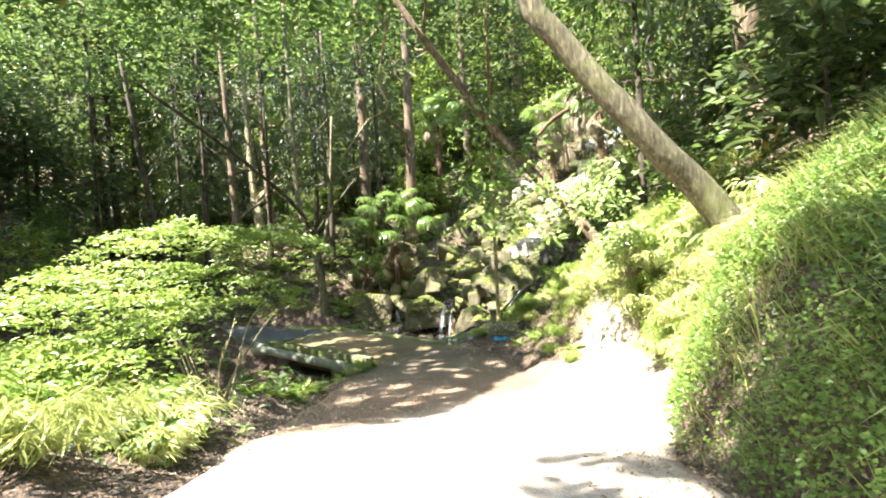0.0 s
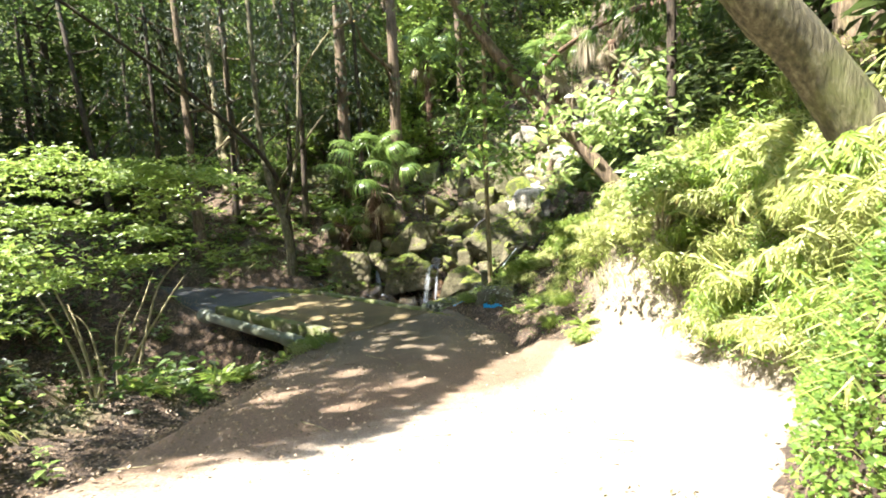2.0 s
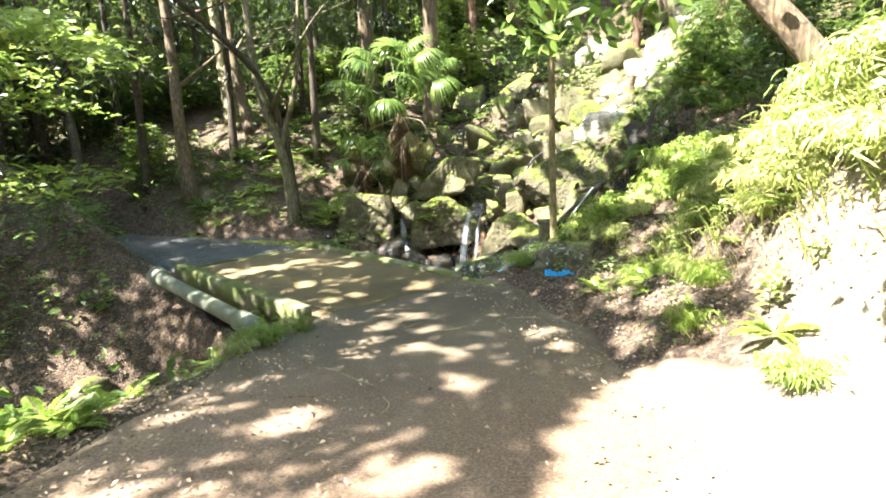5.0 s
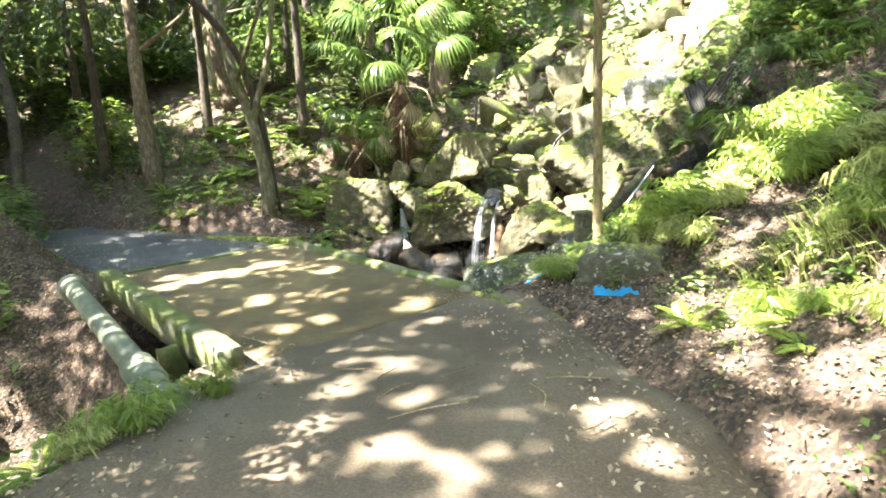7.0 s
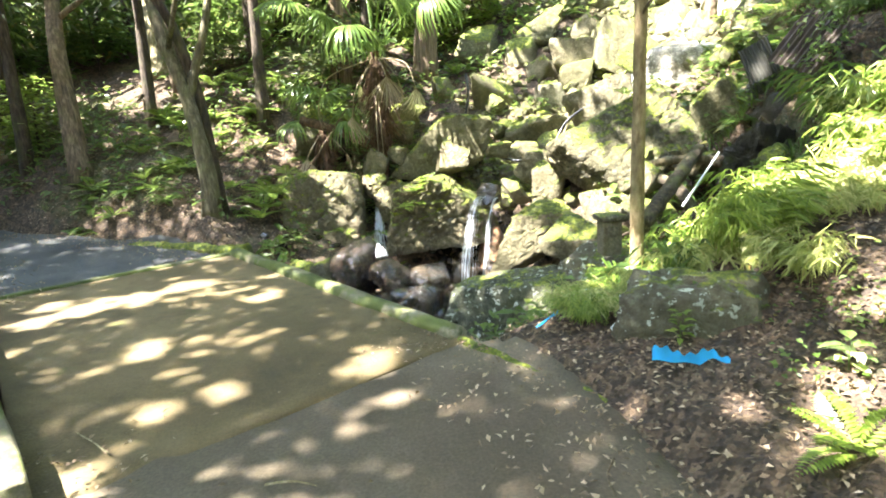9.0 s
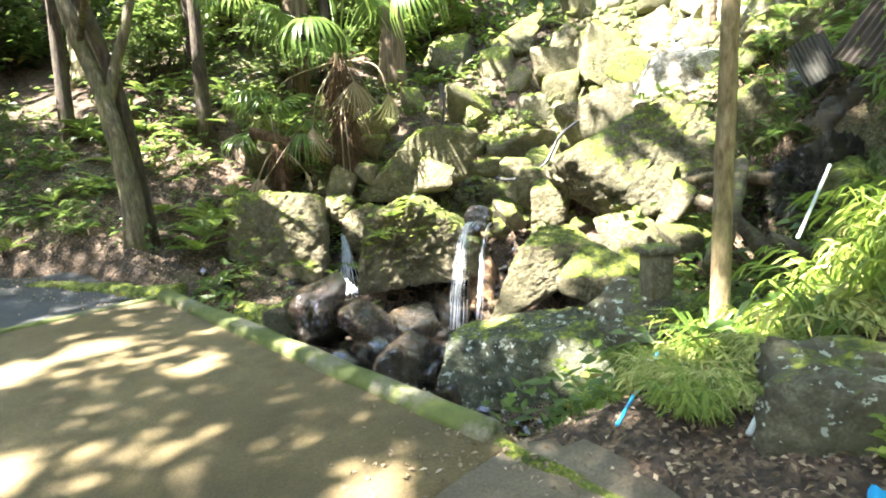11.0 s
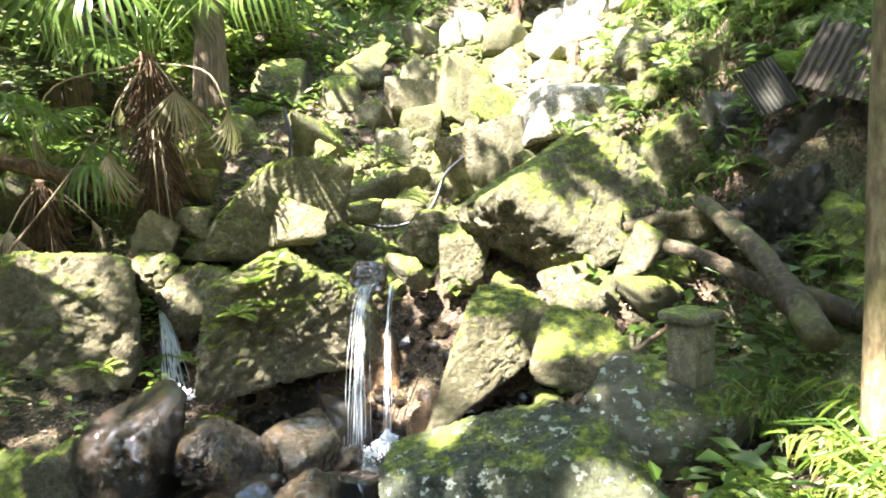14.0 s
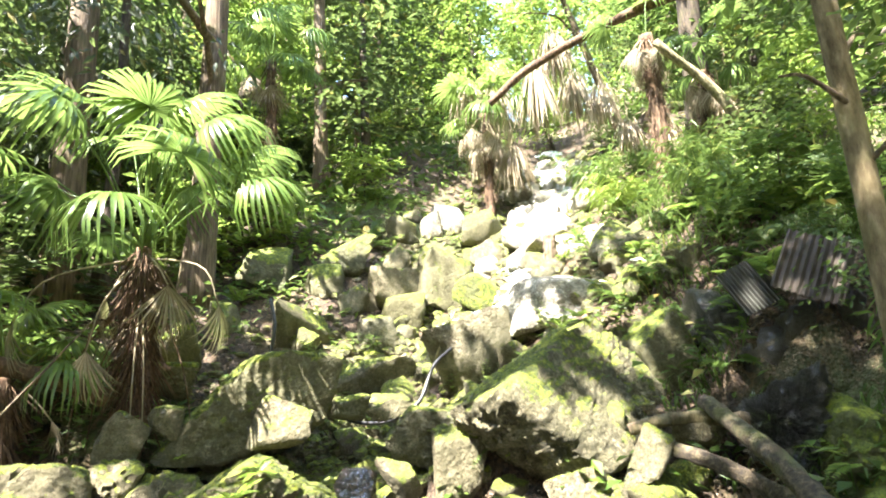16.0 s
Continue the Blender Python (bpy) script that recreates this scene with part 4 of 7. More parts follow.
# ---- water ----
def fall(label, top, foot, w0, w1, strands, seed, thick=1.0):
    """A fall of water: thin strands that leave a lip, bow out and spread as they drop."""
    ob = thing("waterfall", label, "waterfall", top, group="waterfalls")
    r = np.random.RandomState(seed)
    drop = np.array(foot) - np.array(top)
    h = np.linspace(0, 1, 22)
    for i in range(strands):
        k = 0.5 * np.clip(r.normal(0, 0.5), -1, 1)
        w = w0 + (w1 - w0) * h ** 1.2
        e = r.uniform(0.80, 1.08)
        P = np.stack([drop[0] * h ** 0.6 + k * w, drop[1] * h ** 0.55 * r.uniform(0.8, 1.15) - 0.04 * math.cos(3 * k), e * drop[2] * h ** 1.35], 1)
        P[:, :2] += np.cumsum(r.normal(0, 0.0022, (22, 2)), axis=0) * 1.6
        R = thick * r.uniform(0.0010, 0.0048) * (0.8 + 0.4 * h + 0.45 * np.sin(h * r.uniform(9, 30) + i)) + 0.0004
        part("strand", mesh("strand", *tube(P, R, 7, 0.25, seed + i), STRAND), ob)
    return ob


fall("narrow white waterfall between two boulders", (-1.76, 18.90, -0.85), (-1.66, 18.47, -1.60), 0.05, 0.24, 30, 3, 0.85)
fall("wider thin curtain of falling water", (0.03, 17.83, -0.64), (-0.24, 17.42, -2.12), 0.12, 0.22, 20, 6, 0.5)
fall("thin strand of falling water beside the curtain", (0.24, 17.80, -0.66), (0.02, 17.45, -1.95), 0.03, 0.08, 9, 16, 0.7)


def pool(name, cx, cy, z, rx, ry, seed, mat, hump=0.0):
    n, V, F = 40, [], []
    rings = 10
    for i in range(rings + 1):
        for j in range(n):
            a, k = 2 * math.pi * j / n, i / rings
            e = 1 + 0.18 * math.sin(3 * a + seed) + 0.1 * math.sin(5 * a + 2 * seed)
            x, y = cx + rx * k * e * math.cos(a), cy + ry * k * e * math.sin(a)
            V.append((x, y, z + hump * (1 - k) ** 2 + 0.010 * noise.noise(Vector((x * 7, y * 7, seed))) * (1 + 4 * hump)))
    for i in range(rings):
        for j in range(n):
            k = (j + 1) % n
            F.append((i * n + j, i * n + k, (i + 1) * n + k, (i + 1) * n + j))
    return new(name, mesh(name, V, F, mat))


def froth(cx, cy, z, seed):
    """A low mound of white bubbles and splashes."""
    r = np.random.RandomState(seed)
    bm = bmesh.new()
    bmesh.ops.create_icosphere(bm, subdivisions=1, radius=1.0)
    base = np.array([v.co[:] for v in bm.verts])
    bm.verts.index_update()
    F0 = np.array([[v.index for v in f.verts] for f in bm.faces])
    bm.free()
    n = 620
    k = np.abs(r.normal(0, 1, n))
    a = r.uniform(0, 6.28, n)
    c = np.stack([cx + 0.13 * k * np.cos(a), cy + 0.10 * k * np.sin(a), z + 0.15 * np.exp(-k) * r.uniform(0, 1.3, n)], 1)
    size = r.uniform(0.005, 0.026, n) * np.exp(-0.35 * k)
    V = (c[:, None, :] + base[None] * size[:, None, None]).reshape(-1, 3)
    F = (np.arange(n)[:, None, None] * len(base) + F0[None]).reshape(-1, 3)
    return new("foam", arrays("foam", V, F, FROTH, flat=False))


def stream(name, pts, width, seed, mat):
    """White ribbon over the stones, for running water and sun glare on them."""
    P = curve(pts, 60)
    V, F, m = [], [], 8
    for i, p in enumerate(P):
        d = P[min(i + 1, 59)] - P[max(i - 1, 0)]
        s = np.array((-d[1], d[0])) / math.hypot(d[0], d[1])
        w = width * (1 + 0.45 * math.sin(i * 0.7 + seed) + 0.25 * math.sin(i * 1.9))
        for j in range(m + 1):
            k = j / m - 0.5
            x, y = p[0] + s[0] * w * k, p[1] + s[1] * w * k
            V.append((x, y, float(land(x, y)) + 0.15 + 0.06 * noise.noise(Vector((x * 4, y * 4, seed))) - 0.35 * k * k))
    for i in range(59):
        for j in range(m):
            a = i * (m + 1) + j
            F.append((a, a + 1, a + m + 2, a + m + 1))
    return new(name, mesh(name, V, F, mat))


# This added white ribbon also stands for sun glare on the wet stones.
tagged(stream("stream", [(10.0, 28.6, 0), (7.6, 25.2, 0), (5.9, 23.6, 0), (4.3, 21.6, 0), (2.9, 21.2, 0), (2.3, 21.3, 0)], 0.95, 3, GLARE_FOAM), "white ribbon for running water and sun glare on the cascade", "water", kind="structure")
tagged(pool("pool", -1.1, 16.8, -2.02, 1.35, 1.1, 1, WATER), "clear shallow water in the plunge pool", "water", kind="structure")
tagged(froth(-1.66, 18.36, -1.58, 2), "white foam where the narrow fall lands", "foam")
tagged(froth(-0.24, 17.37, -2.13, 4), "white foam where the wide fall lands", "foam")
tagged(froth(0.02, 17.40, -1.98, 5), "white foam where the thin strand lands", "foam")
boulder(-1.69, 18.50, -1.87, 0.8, 0.55, 0.5, 15, 71, ROCK_WET, "wet ledge under the narrow fall", 4, rough=0.09)


# ---- trees ----
def trunk_mesh(points, r0, r1, mat, seed, sides=12, n=22, flare=0.35):
    P = curve(points, n)
    k = np.linspace(0, 1, n)
    R = r0 + (r1 - r0) * k + flare * r0 * np.exp(-k * n / 2.2)
    return mesh("trunk", *tube(P, R, sides, 0.07, seed), mat)


TREES = []


def tree(label, points, r0, r1, mat, seed, limbs=5, name="tree", dead=False, reach=2.6):
    """A tree: trunk and limbs now; its crown is grown below, once all stand."""
    ob = thing(name, label, "tree", points[0])
    o = np.array(points[0])
    P = curve(points, 40) - o
    part("trunk", trunk_mesh(np.array(points) - o, r0, r1, mat, seed), ob)
    r = np.random.RandomState(seed)
    for i in range(limbs):
        k = r.randint(18, 39)
        a = r.uniform(0, 6.28)
        l = r.uniform(0.5, 1.0) * reach
        q = P[k]
        tip = q + np.array((math.cos(a) * l, math.sin(a) * l, r.uniform(0.2, 0.9) * l))
        mid = (q + tip) / 2 + r.normal(0, 0.15 * l, 3)
        rr = (r0 + (r1 - r0) * k / 40) * 0.45
        part("limb", mesh("limb", *tube(curve([q, mid, tip], 9), np.linspace(rr, rr * 0.25, 9), 7, 0.1, seed + i), mat), ob)
    if not dead:
        TREES.append((ob, np.array(points[-1])))
    return ob


def ground_at(x, y, sink=0.1):
    return (x, y, float(land(x, y)) - sink)


tree("pale mossy trunk leaning out over the bank", [ground_at(3.5, 5.9, 0.3), (2.85, 5.85, 1.85), (2.42, 5.75, 2.24), (2.02, 5.7, 2.70), (1.68, 5.7, 3.10), (1.32, 5.7, 3.58), (0.98, 5.7, 4.12), (0.5, 5.8, 6.5), (0.2, 6.0, 11.0)], 0.16, 0.11, BARK_OLIVE, 1, limbs=0)
tree("tall brown cedar trunk on the bank", [(5.55, 9.0, 2.6), (5.35, 9.1, 4.2), (5.1, 9.2, 8.0), (5.0, 9.3, 13.0)], 0.26, 0.12, BARK, 2)
forked = tree("forked mossy grey-brown tree at the lane edge", [ground_at(-4.05, 17.80), (-4.03, 17.82, -0.2), (-4.11, 17.85, 0.48), (-4.28, 17.95, 1.2), (-4.58, 18.05, 2.1), (-4.85, 18.4, 3.6), (-5.0, 18.8, 6.5), (-5.1, 19, 11)], 0.125, 0.06, BARK_OLIVE, 3)
tree("slender brown trunk on the far bank", [ground_at(-7.2, 19.2), (-7.35, 19.4, 1.9), (-7.55, 19.8, 4.0), (-7.9, 20.2, 11.0)], 0.17, 0.08, BARK, 4)
tree("mossy trunk among others on the far bank", [ground_at(-7.55, 22.8), (-7.8, 23.1, 3.0), (-8.1, 23.5, 4.5), (-8.4, 23.8, 12.0)], 0.22, 0.1, BARK_PALE, 5)
tree("dark trunk on the far bank", [ground_at(-6.6, 21.9), (-7.0, 22.2, 3.2), (-7.2, 22.5, 6.0), (-7.3, 22.8, 12.0)], 0.16, 0.08, BARK, 6)
tree("thick dark trunk deep in the wood", [ground_at(-10.3, 24.8), (-10.6, 25.2, 4.5), (-11.0, 25.5, 13.0)], 0.34, 0.15, BARK_DARK, 7)
tree("tall straight cedar above the cascade", [ground_at(1.5, 26.8), (1.45, 26.6, 7.0), (1.4, 26.3, 15.0)], 0.22, 0.12, CEDAR, 8)
tree("stout cedar trunk behind the palm", [ground_at(-3.1, 22.6), (-3.05, 22.5, 5.0), (-2.9, 22.3, 14.0)], 0.27, 0.14, CEDAR, 9)
tree("stout cedar trunk behind the palm", [ground_at(-1.3, 22.9), (-1.15, 22.6, 5.0), (-1.0, 22.0, 14.0)], 0.25, 0.14, CEDAR, 10)
tree("slim trunk leaning over the ravine", [ground_at(-8.8, 17.2, 0.4), (-9.3, 18.2, 1.2), (-10.2, 19.0, 3.5), (-11.5, 20, 9)], 0.12, 0.06, BARK_DARK, 12)
tree("slim dark trunk in the wood", [ground_at(-5.2, 24.5), (-5.3, 24.8, 6), (-5.2, 25, 12)], 0.14, 0.08, BARK_DARK, 13)
tree("slim dark trunk in the wood", [ground_at(-12.5, 21.0), (-12.8, 21.3, 5), (-13.2, 21.6, 11)], 0.16, 0.08, BARK_DARK, 14)
tree("leaning dark limb-like trunk over the lane", [ground_at(-4.02, 18.05), (-4.15, 18.05, 1.2), (-4.6, 17.7, 2.7), (-6.2, 16.5, 4.5), (-8.2, 15.1, 6.3)], 0.085, 0.04, BARK_DARK, 15, limbs=4)
overhang = tree("brown trunk leaning out over the lane with large green leaves", [(3.35, 10.8, 0.9), (2.9, 10.95, 1.6), (1.6, 11.5, 3.3), (0.3, 11.8, 5.2), (-1.6, 12.0, 8.2)], 0.13, 0.06, BARK, 16, limbs=3)
slim = tree("slim upright peeled cedar beside the stream", [ground_at(1.40, 14.58, 0.2), (1.40, 14.60, 0.5), (1.42, 14.62, 2.2), (1.5, 14.7, 5.5), (1.5, 14.8, 11.0)], 0.052, 0.04, TIMBER, 17, limbs=0)
for i, (x, y) in enumerate([(-9, 3), (-8, -4), (-14, 9), (-15, 15), (-3.5, -8), (4.5, -6), (-16, 1), (-17, 20), (6.5, 1), (-7, 29), (8.5, 21), (5, 33), (-1.5, 31), (-13, 28), (10, 13), (-11, -10)]):
    j = np.random.RandomState(50 + i)
    h = j.uniform(11, 14)
    g = ground_at(x, y)
    tree("tall forest tree with a dense green crown", [g, (x + j.normal(0, 0.3), y + j.normal(0, 0.3), g[2] + h * 0.5), (x + j.normal(0, 0.6), y + j.normal(0, 0.6), g[2] + h)], 0.26, 0.10, (BARK, BARK_DARK, CEDAR)[i % 3], 60 + i)

part("limb", mesh("limb", *tube(curve(np.array([(-4.2, 17.92, 0.95), (-4.08, 18.0, 1.4), (-3.86, 18.1, 2.1), (-3.72, 18.3, 3.2), (-3.6, 18.8, 6.0)]) - np.array(forked.location), 18), np.linspace(0.07, 0.04, 18), 10, 0.1, 77), BARK_OLIVE), forked)

# crowns: sprays of leaves, thinned where the wood lets the sun through to the ground
def sunlit(x, y):
    """How open the canopy is to the sun above a place at road height, 0 to 1."""
    lane = smooth(0.5, -0.2, y - (5.8 + 0.15 * (x + 1.0) + 3.4 * smooth(-0.2, 1.2, x))) * smooth(-9, -6, x) * smooth(4.9, 4.1, x) * smooth(-2.5, -0.5, y)
    lane *= 1 - smooth(0.5, 1.1, x) * smooth(4.7, 3.8, y)
    bush = smooth(3.9, 2.9, np.hypot(x + 5.0, y - 7.4)) * smooth(-1.9, -2.6, x)
    bush = np.maximum(bush, smooth(1.6, 1.1, np.hypot((x + 3.2) / 1.2, y - 10.1)) * smooth(-2.0, -2.5, x))
    bank = smooth(1.35, 0.95, np.hypot((x - 3.9) / 1.35, (y - 8.6) / 2.9))
    a, b = 0.7 * (x - 8.6) + 0.7 * (y - 25.4), 0.7 * (x - 8.6) - 0.7 * (y - 25.4)
    top = smooth(1.0, 0.7, np.hypot(a / 7.0, b / 2.8))
    mid = smooth(1.6, 0.9, np.hypot((x - 4.2) / 1.5, (y - 22.0) / 0.8))
    wood = 0.55 * smooth(7.5, 4.0, np.hypot((x + 9.0) / 1.5, y - 22.5))
    back = 0.28 * smooth(25.5, 28.0, y) * smooth(-4, -1, x)
    return np.clip(np.maximum.reduce([1.4 * lane, 1.3 * bush, 1.4 * bank, 1.4 * top, 1.3 * mid, wood, back]), 0, 1)


# single gaps in the crowns: where a sunbeam comes down to road height, and how wide it is
LANE_GAPS = [(-4.1, 14.18, 0.22), (-3.86, 14.5, 0.2), (-3.56, 14.82, 0.21), (-3.23, 15.28, 0.23), (-2.58, 13.52, 0.13), (-0.8, 13.33, 0.2), (-0.54, 12.81, 0.1), (-1.66, 12.86, 0.11), (-1.93, 12.64, 0.1),
             (-1.94, 11.98, 0.15), (-2.21, 14.82, 0.13), (-4.31, 14.62, 0.15), (-0.98, 11.3, 0.13), (-0.69, 11.73, 0.13), (-0.92, 10.81, 0.12), (-0.45, 11.12, 0.11), (-0.89, 10.4, 0.18), (-0.41, 10.57, 0.12),
             (0.69, 10.91, 0.17), (0.87, 10.45, 0.1), (1.5, 10.3, 0.22), (-1.74, 11.86, 0.12), (-1.38, 11.53, 0.1), (-0.06, 10.35, 0.12), (1.9, 10.8, 0.2), (0.1, 9.6, 0.14)]
WOOD_GAPS = [(-1.95, 18.6, 0.24), (-0.45, 18.1, 0.30), (1.2, 14.5, 0.35), (1.75, 14.3, 0.3), (1.9, 11.6, 0.25), (1.75, 12.4, 0.22), (2.4, 12.0, 0.3), (-0.05, 18.8, 0.40), (1.95, 17.55, 0.08), (2.1, 12.2, 0.22), (2.7, 13.2, 0.2), (3.0, 14.2, 0.3), (-1.3, 17.0, 0.18), (-0.8, 16.5, 0.14), (-1.9, 17.3, 0.14), (-0.55, 17.8, 0.26), (-0.15, 18.0, 0.18), (3.2, 17.95, 0.3), (-5.0, 21.6, 0.25), (-3.9, 20.9, 0.18), (-6.0, 20.6, 0.16), (0.43, 16.97, 0.15), (1.4, 20.3, 0.75), (1.2, 19.6, 0.45), (-1.58, 15.04, 0.16),
             (0.36, 15.15, 0.22), (0.5, 20.6, 1.0), (2.7, 14.5, 0.5), (-4.4, 22.0, 0.25), (-0.9, 9.0, 0.2), (-1.5, 8.0, 0.18), (0.0, 8.4, 0.16), (-0.6, 7.4, 0.16), (4.2, 9.9, 0.7), (-2.2, 11.7, 0.35), (2.2, 10.6, 0.3), (2.6, 11.2, 0.35), (1.6, 11.2, 0.12), (1.6, 17.1, 0.25), (1.95, 17.2, 0.22), (2.3, 17.3, 0.16), (-1.26, 16.15, 0.12), (-1.75, 16.8, 0.12), (-2.2, 16.75, 0.12), (-1.1, 16.75, 0.10), (-0.2, 17.45, 0.2), (2.0, 11.9, 0.2), (2.9, 12.4, 0.3), (1.5, 12.1, 0.12), (2.3, 13.0, 0.18)]


def dapple(x, y):
    return 0.5 + 0.5 * (0.55 * wave(x * 1.0, y, 1.55, 0.7) + 0.65 * wave(x, y, 3.3, 2.7) + 0.3 * wave(x, y, 7.0, 4.1))


def closed(x, y, r):
    """Which leaves stay: those that do not stand in a sunbeam."""
    open_sky = sunlit(x, y)
    for gx, gy, gr in LANE_GAPS + WOOD_GAPS:
        open_sky = np.maximum(open_sky, smooth(gr * 1.15 + 0.05, gr * 0.8 + 0.05, np.hypot(x - gx, y - gy) + gr * (0.30 * wave(x, y, 9.0, gx) + 0.35 * wave(x, y, 21.0, gy))))
    dense = smooth(6.0, 7.0, y) * smooth(16.2, 15.4, y) * smooth(-5.8, -4.8, x) * smooth(3.0, 1.8, x)
    dense = np.maximum(dense, 0.3 * smooth(0.4, 0.9, x) * smooth(4.0, 3.4, x) * smooth(4.9, 4.2, y))
    dense = np.maximum(dense, smooth(-2.1, -2.7, x) * smooth(16.0, 17.0, y) * smooth(20.4, 19.6, y))
    dense = np.maximum(dense, smooth(2.6, 3.2, x) * smooth(7.0, 6.2, x) * smooth(14.9, 15.4, y) * smooth(19.0, 18.2, y))
    return (r.uniform(0, 1, len(x)) > np.maximum(open_sky, 0.34 * smooth(15.3, 16.5, y) * smooth(-4.5, -3.0, x))) & (dapple(x, y) < 0.57 + 0.55 * dense)


def shadow_of(p):
    return p[:, 0] - SUN.x / SUN.z * (p[:, 2] + 0.8), p[:, 1] - SUN.y / SUN.z * (p[:, 2] + 0.8)


r = np.random.RandomState(21)
N = 22000
cx, cy = r.uniform(-20, 9, N), r.uniform(-11, 34, N)
C = np.stack([cx, cy, np.maximum(land(cx, cy), -1) + r.uniform(7.5, 13.5, N)], 1)
more = np.stack([r.uniform(-9, 2, 900), r.uniform(5, 15, 900), r.uniform(8.0, 12.5, 900)], 1)
C = np.concatenate([C, more])
C = C[sunlit(*shadow_of(C)) < 0.98]
tops = np.array([t[1] for t in TREES])
owner = np.argmin(np.hypot(C[:, None, 0] - tops[None, :, 0], C[:, None, 1] - tops[None, :, 1]), axis=1)
for i, (ob, top) in enumerate(TREES):
    mine = C[owner == i]
    if len(mine) < 2:
        continue
    base = np.repeat(mine, 13, axis=0) + r.normal(0, 0.24, (len(mine) * 13, 3)) * (1, 1, 0.5)
    way, nor = flat_random(r, len(base), 0.35)
    size = r.uniform(0.18, 0.30, len(base))
    keep = closed(*shadow_of(base + way * size[:, None] * 0.5), r)
    base, way, nor, size = base[keep], way[keep], nor[keep], size[keep]
    part("crown", leaf_cards("crown", base - np.array(ob.location), way, nor, size, size * r.uniform(0.45, 0.58, len(base)), LEAF_MID if i % 3 else LEAF_DARK), ob)


def shrub_mesh(name, seed, width, height, leaves, size, mat, layers=6, low=0.15, per=14, disc=None, face=(0, 0, 0)):
    """Foliage in flat sprays round a middle, in uneven layers with gaps."""
    r = np.random.RandomState(seed)
    n = leaves // per
    a, k, h = r.uniform(0, 6.28, n), np.sqrt(r.uniform(0.03, 1, n)), r.uniform(low, 1, n)
    h = np.round(h * layers) / layers + r.normal(0, 0.04, n)
    w = width / 2 * (1 - 0.55 * (h - 0.4) ** 2 * 2) * (0.75 + 0.25 * np.sin(3 * a + seed))
    c = np.stack([np.cos(a) * k * w, np.sin(a) * k * w, h * height], 1)
    disc = disc or 0.16 * width / 3
    spread = r.normal(0, 1, (n * per, 3)) * (disc, disc, 0.06 if per < 20 else 0.025)
    base = np.repeat(c, per, 0) + spread
    base[:, 2] -= 0.25 * np.hypot(spread[:, 0], spread[:, 1]) ** 2 / disc
    way, nor = flat_random(r, len(base), 0.3)
    nor = nor + np.array(face)
    way += np.repeat(np.stack([np.cos(a), np.sin(a), 0 * a], 1), per, 0) * 0.7
    return leaf_cards(name, base, way, nor, r.uniform(0.7, 1.2, len(base)) * size, r.uniform(0.35, 0.5, len(base)) * size, mat)


def spray(parent, name, seed, centres, per, disc, size, mat, label=""):
    """Leaves round given middles, hung on a thing whose origin they share."""
    r = np.random.RandomState(seed)
    c = np.array(centres, float) - np.array(parent.location)
    base = np.repeat(c, per, 0) + r.normal(0, 1, (len(c) * per, 3)) * (disc, disc, disc * 0.55)
    way, nor = flat_random(r, len(base), 0.4)
    way[:, 2] -= 0.3
    nor = nor + np.array((-0.8, -0.6, 0.0))
    return part(name, leaf_cards(name, base, way, nor, r.uniform(0.7, 1.2, len(base)) * size, r.uniform(0.4, 0.52, len(base)) * size, mat, rich=size > 0.13), parent, label)


spray(overhang, "leaves", 31, [(1.15, 11.3, 2.1), (1.3, 11.2, 2.6), (1.9, 11.4, 3.1), (0.7, 12.4, 3.0), (1.5, 11.0, 1.8), (1.0, 11.6, 3.3), (0.9, 11.5, 1.75), (2.1, 10.9, 2.4), (0.4, 11.5, 3.6), (1.6, 11.3, 2.9), (1.18, 11.34, 4.10), (1.43, 11.22, 2.54), (0.87, 11.42, 2.71), (1.95, 11.23, 3.33), (0.37, 11.55, 4.37), (1.27, 11.21, 1.78), (1.72, 11.01, 1.92), (2.09, 11.02, 2.48)], 30, 0.24, 0.17, LEAF_FRESH, "large fresh green leaves")
spray(slim, "leaves", 32, [(1.15, 14.7, 2.1), (1.6, 14.5, 1.6), (1.3, 14.4, 2.6), (1.75, 14.6, 1.9), (1.0, 14.9, 2.9), (1.6, 14.8, 2.3)], 40, 0.16, 0.11, LEAF_BRIGHT, "small bright leaf sprays")
for k, (x, y) in enumerate(((0.15, -0.25), (-0.3, 0.1), (0.3, 0.05))):
    part("twig", mesh("twig", *tube(curve([(0, 0, 2.6 + 0.25 * k), (x * 0.6, y * 0.6, 2.75 + 0.25 * k), (x, y, 2.7 + 0.3 * k)], 7), np.linspace(0.014, 0.005, 7), 6), BARK), slim)


# the wood behind: trees with low crowns, on the slopes all round
far_kinds = [shrub_mesh("crown", 200 + i, 5.2, 9.0, 2600, 0.34, (LEAF_DARK, LEAF_MID, LEAF_DARK, LEAF_BRIGHT)[i], 9, 0.12) for i in range(4)]
far_trunk = [trunk_mesh([(0, 0, -0.5), (0.1, 0, 4), (0.2, 0.1, 9)], 0.16, 0.05, m, 300 + i, 8, 10) for i, m in enumerate((BARK_DARK, BARK, BARK_DARK))]
r = np.random.RandomState(33)
spots = []
while len(spots) < 135:
    x, y = r.uniform(-48, 34), r.uniform(19, 62)
    d = abs(float(along(GULLY, x, y)[0]))
    if d < 4.0 or math.hypot(x, y - 12) < 15 or y < 24 and x > -12 and x < 6:
        continue
    spots.append((x, y))
for i in range(40):
    spots.append((r.uniform(-40, -13), r.uniform(-8, 20)))
for i in range(14):
    spots.append((r.uniform(9, 30), r.uniform(-5, 24)))
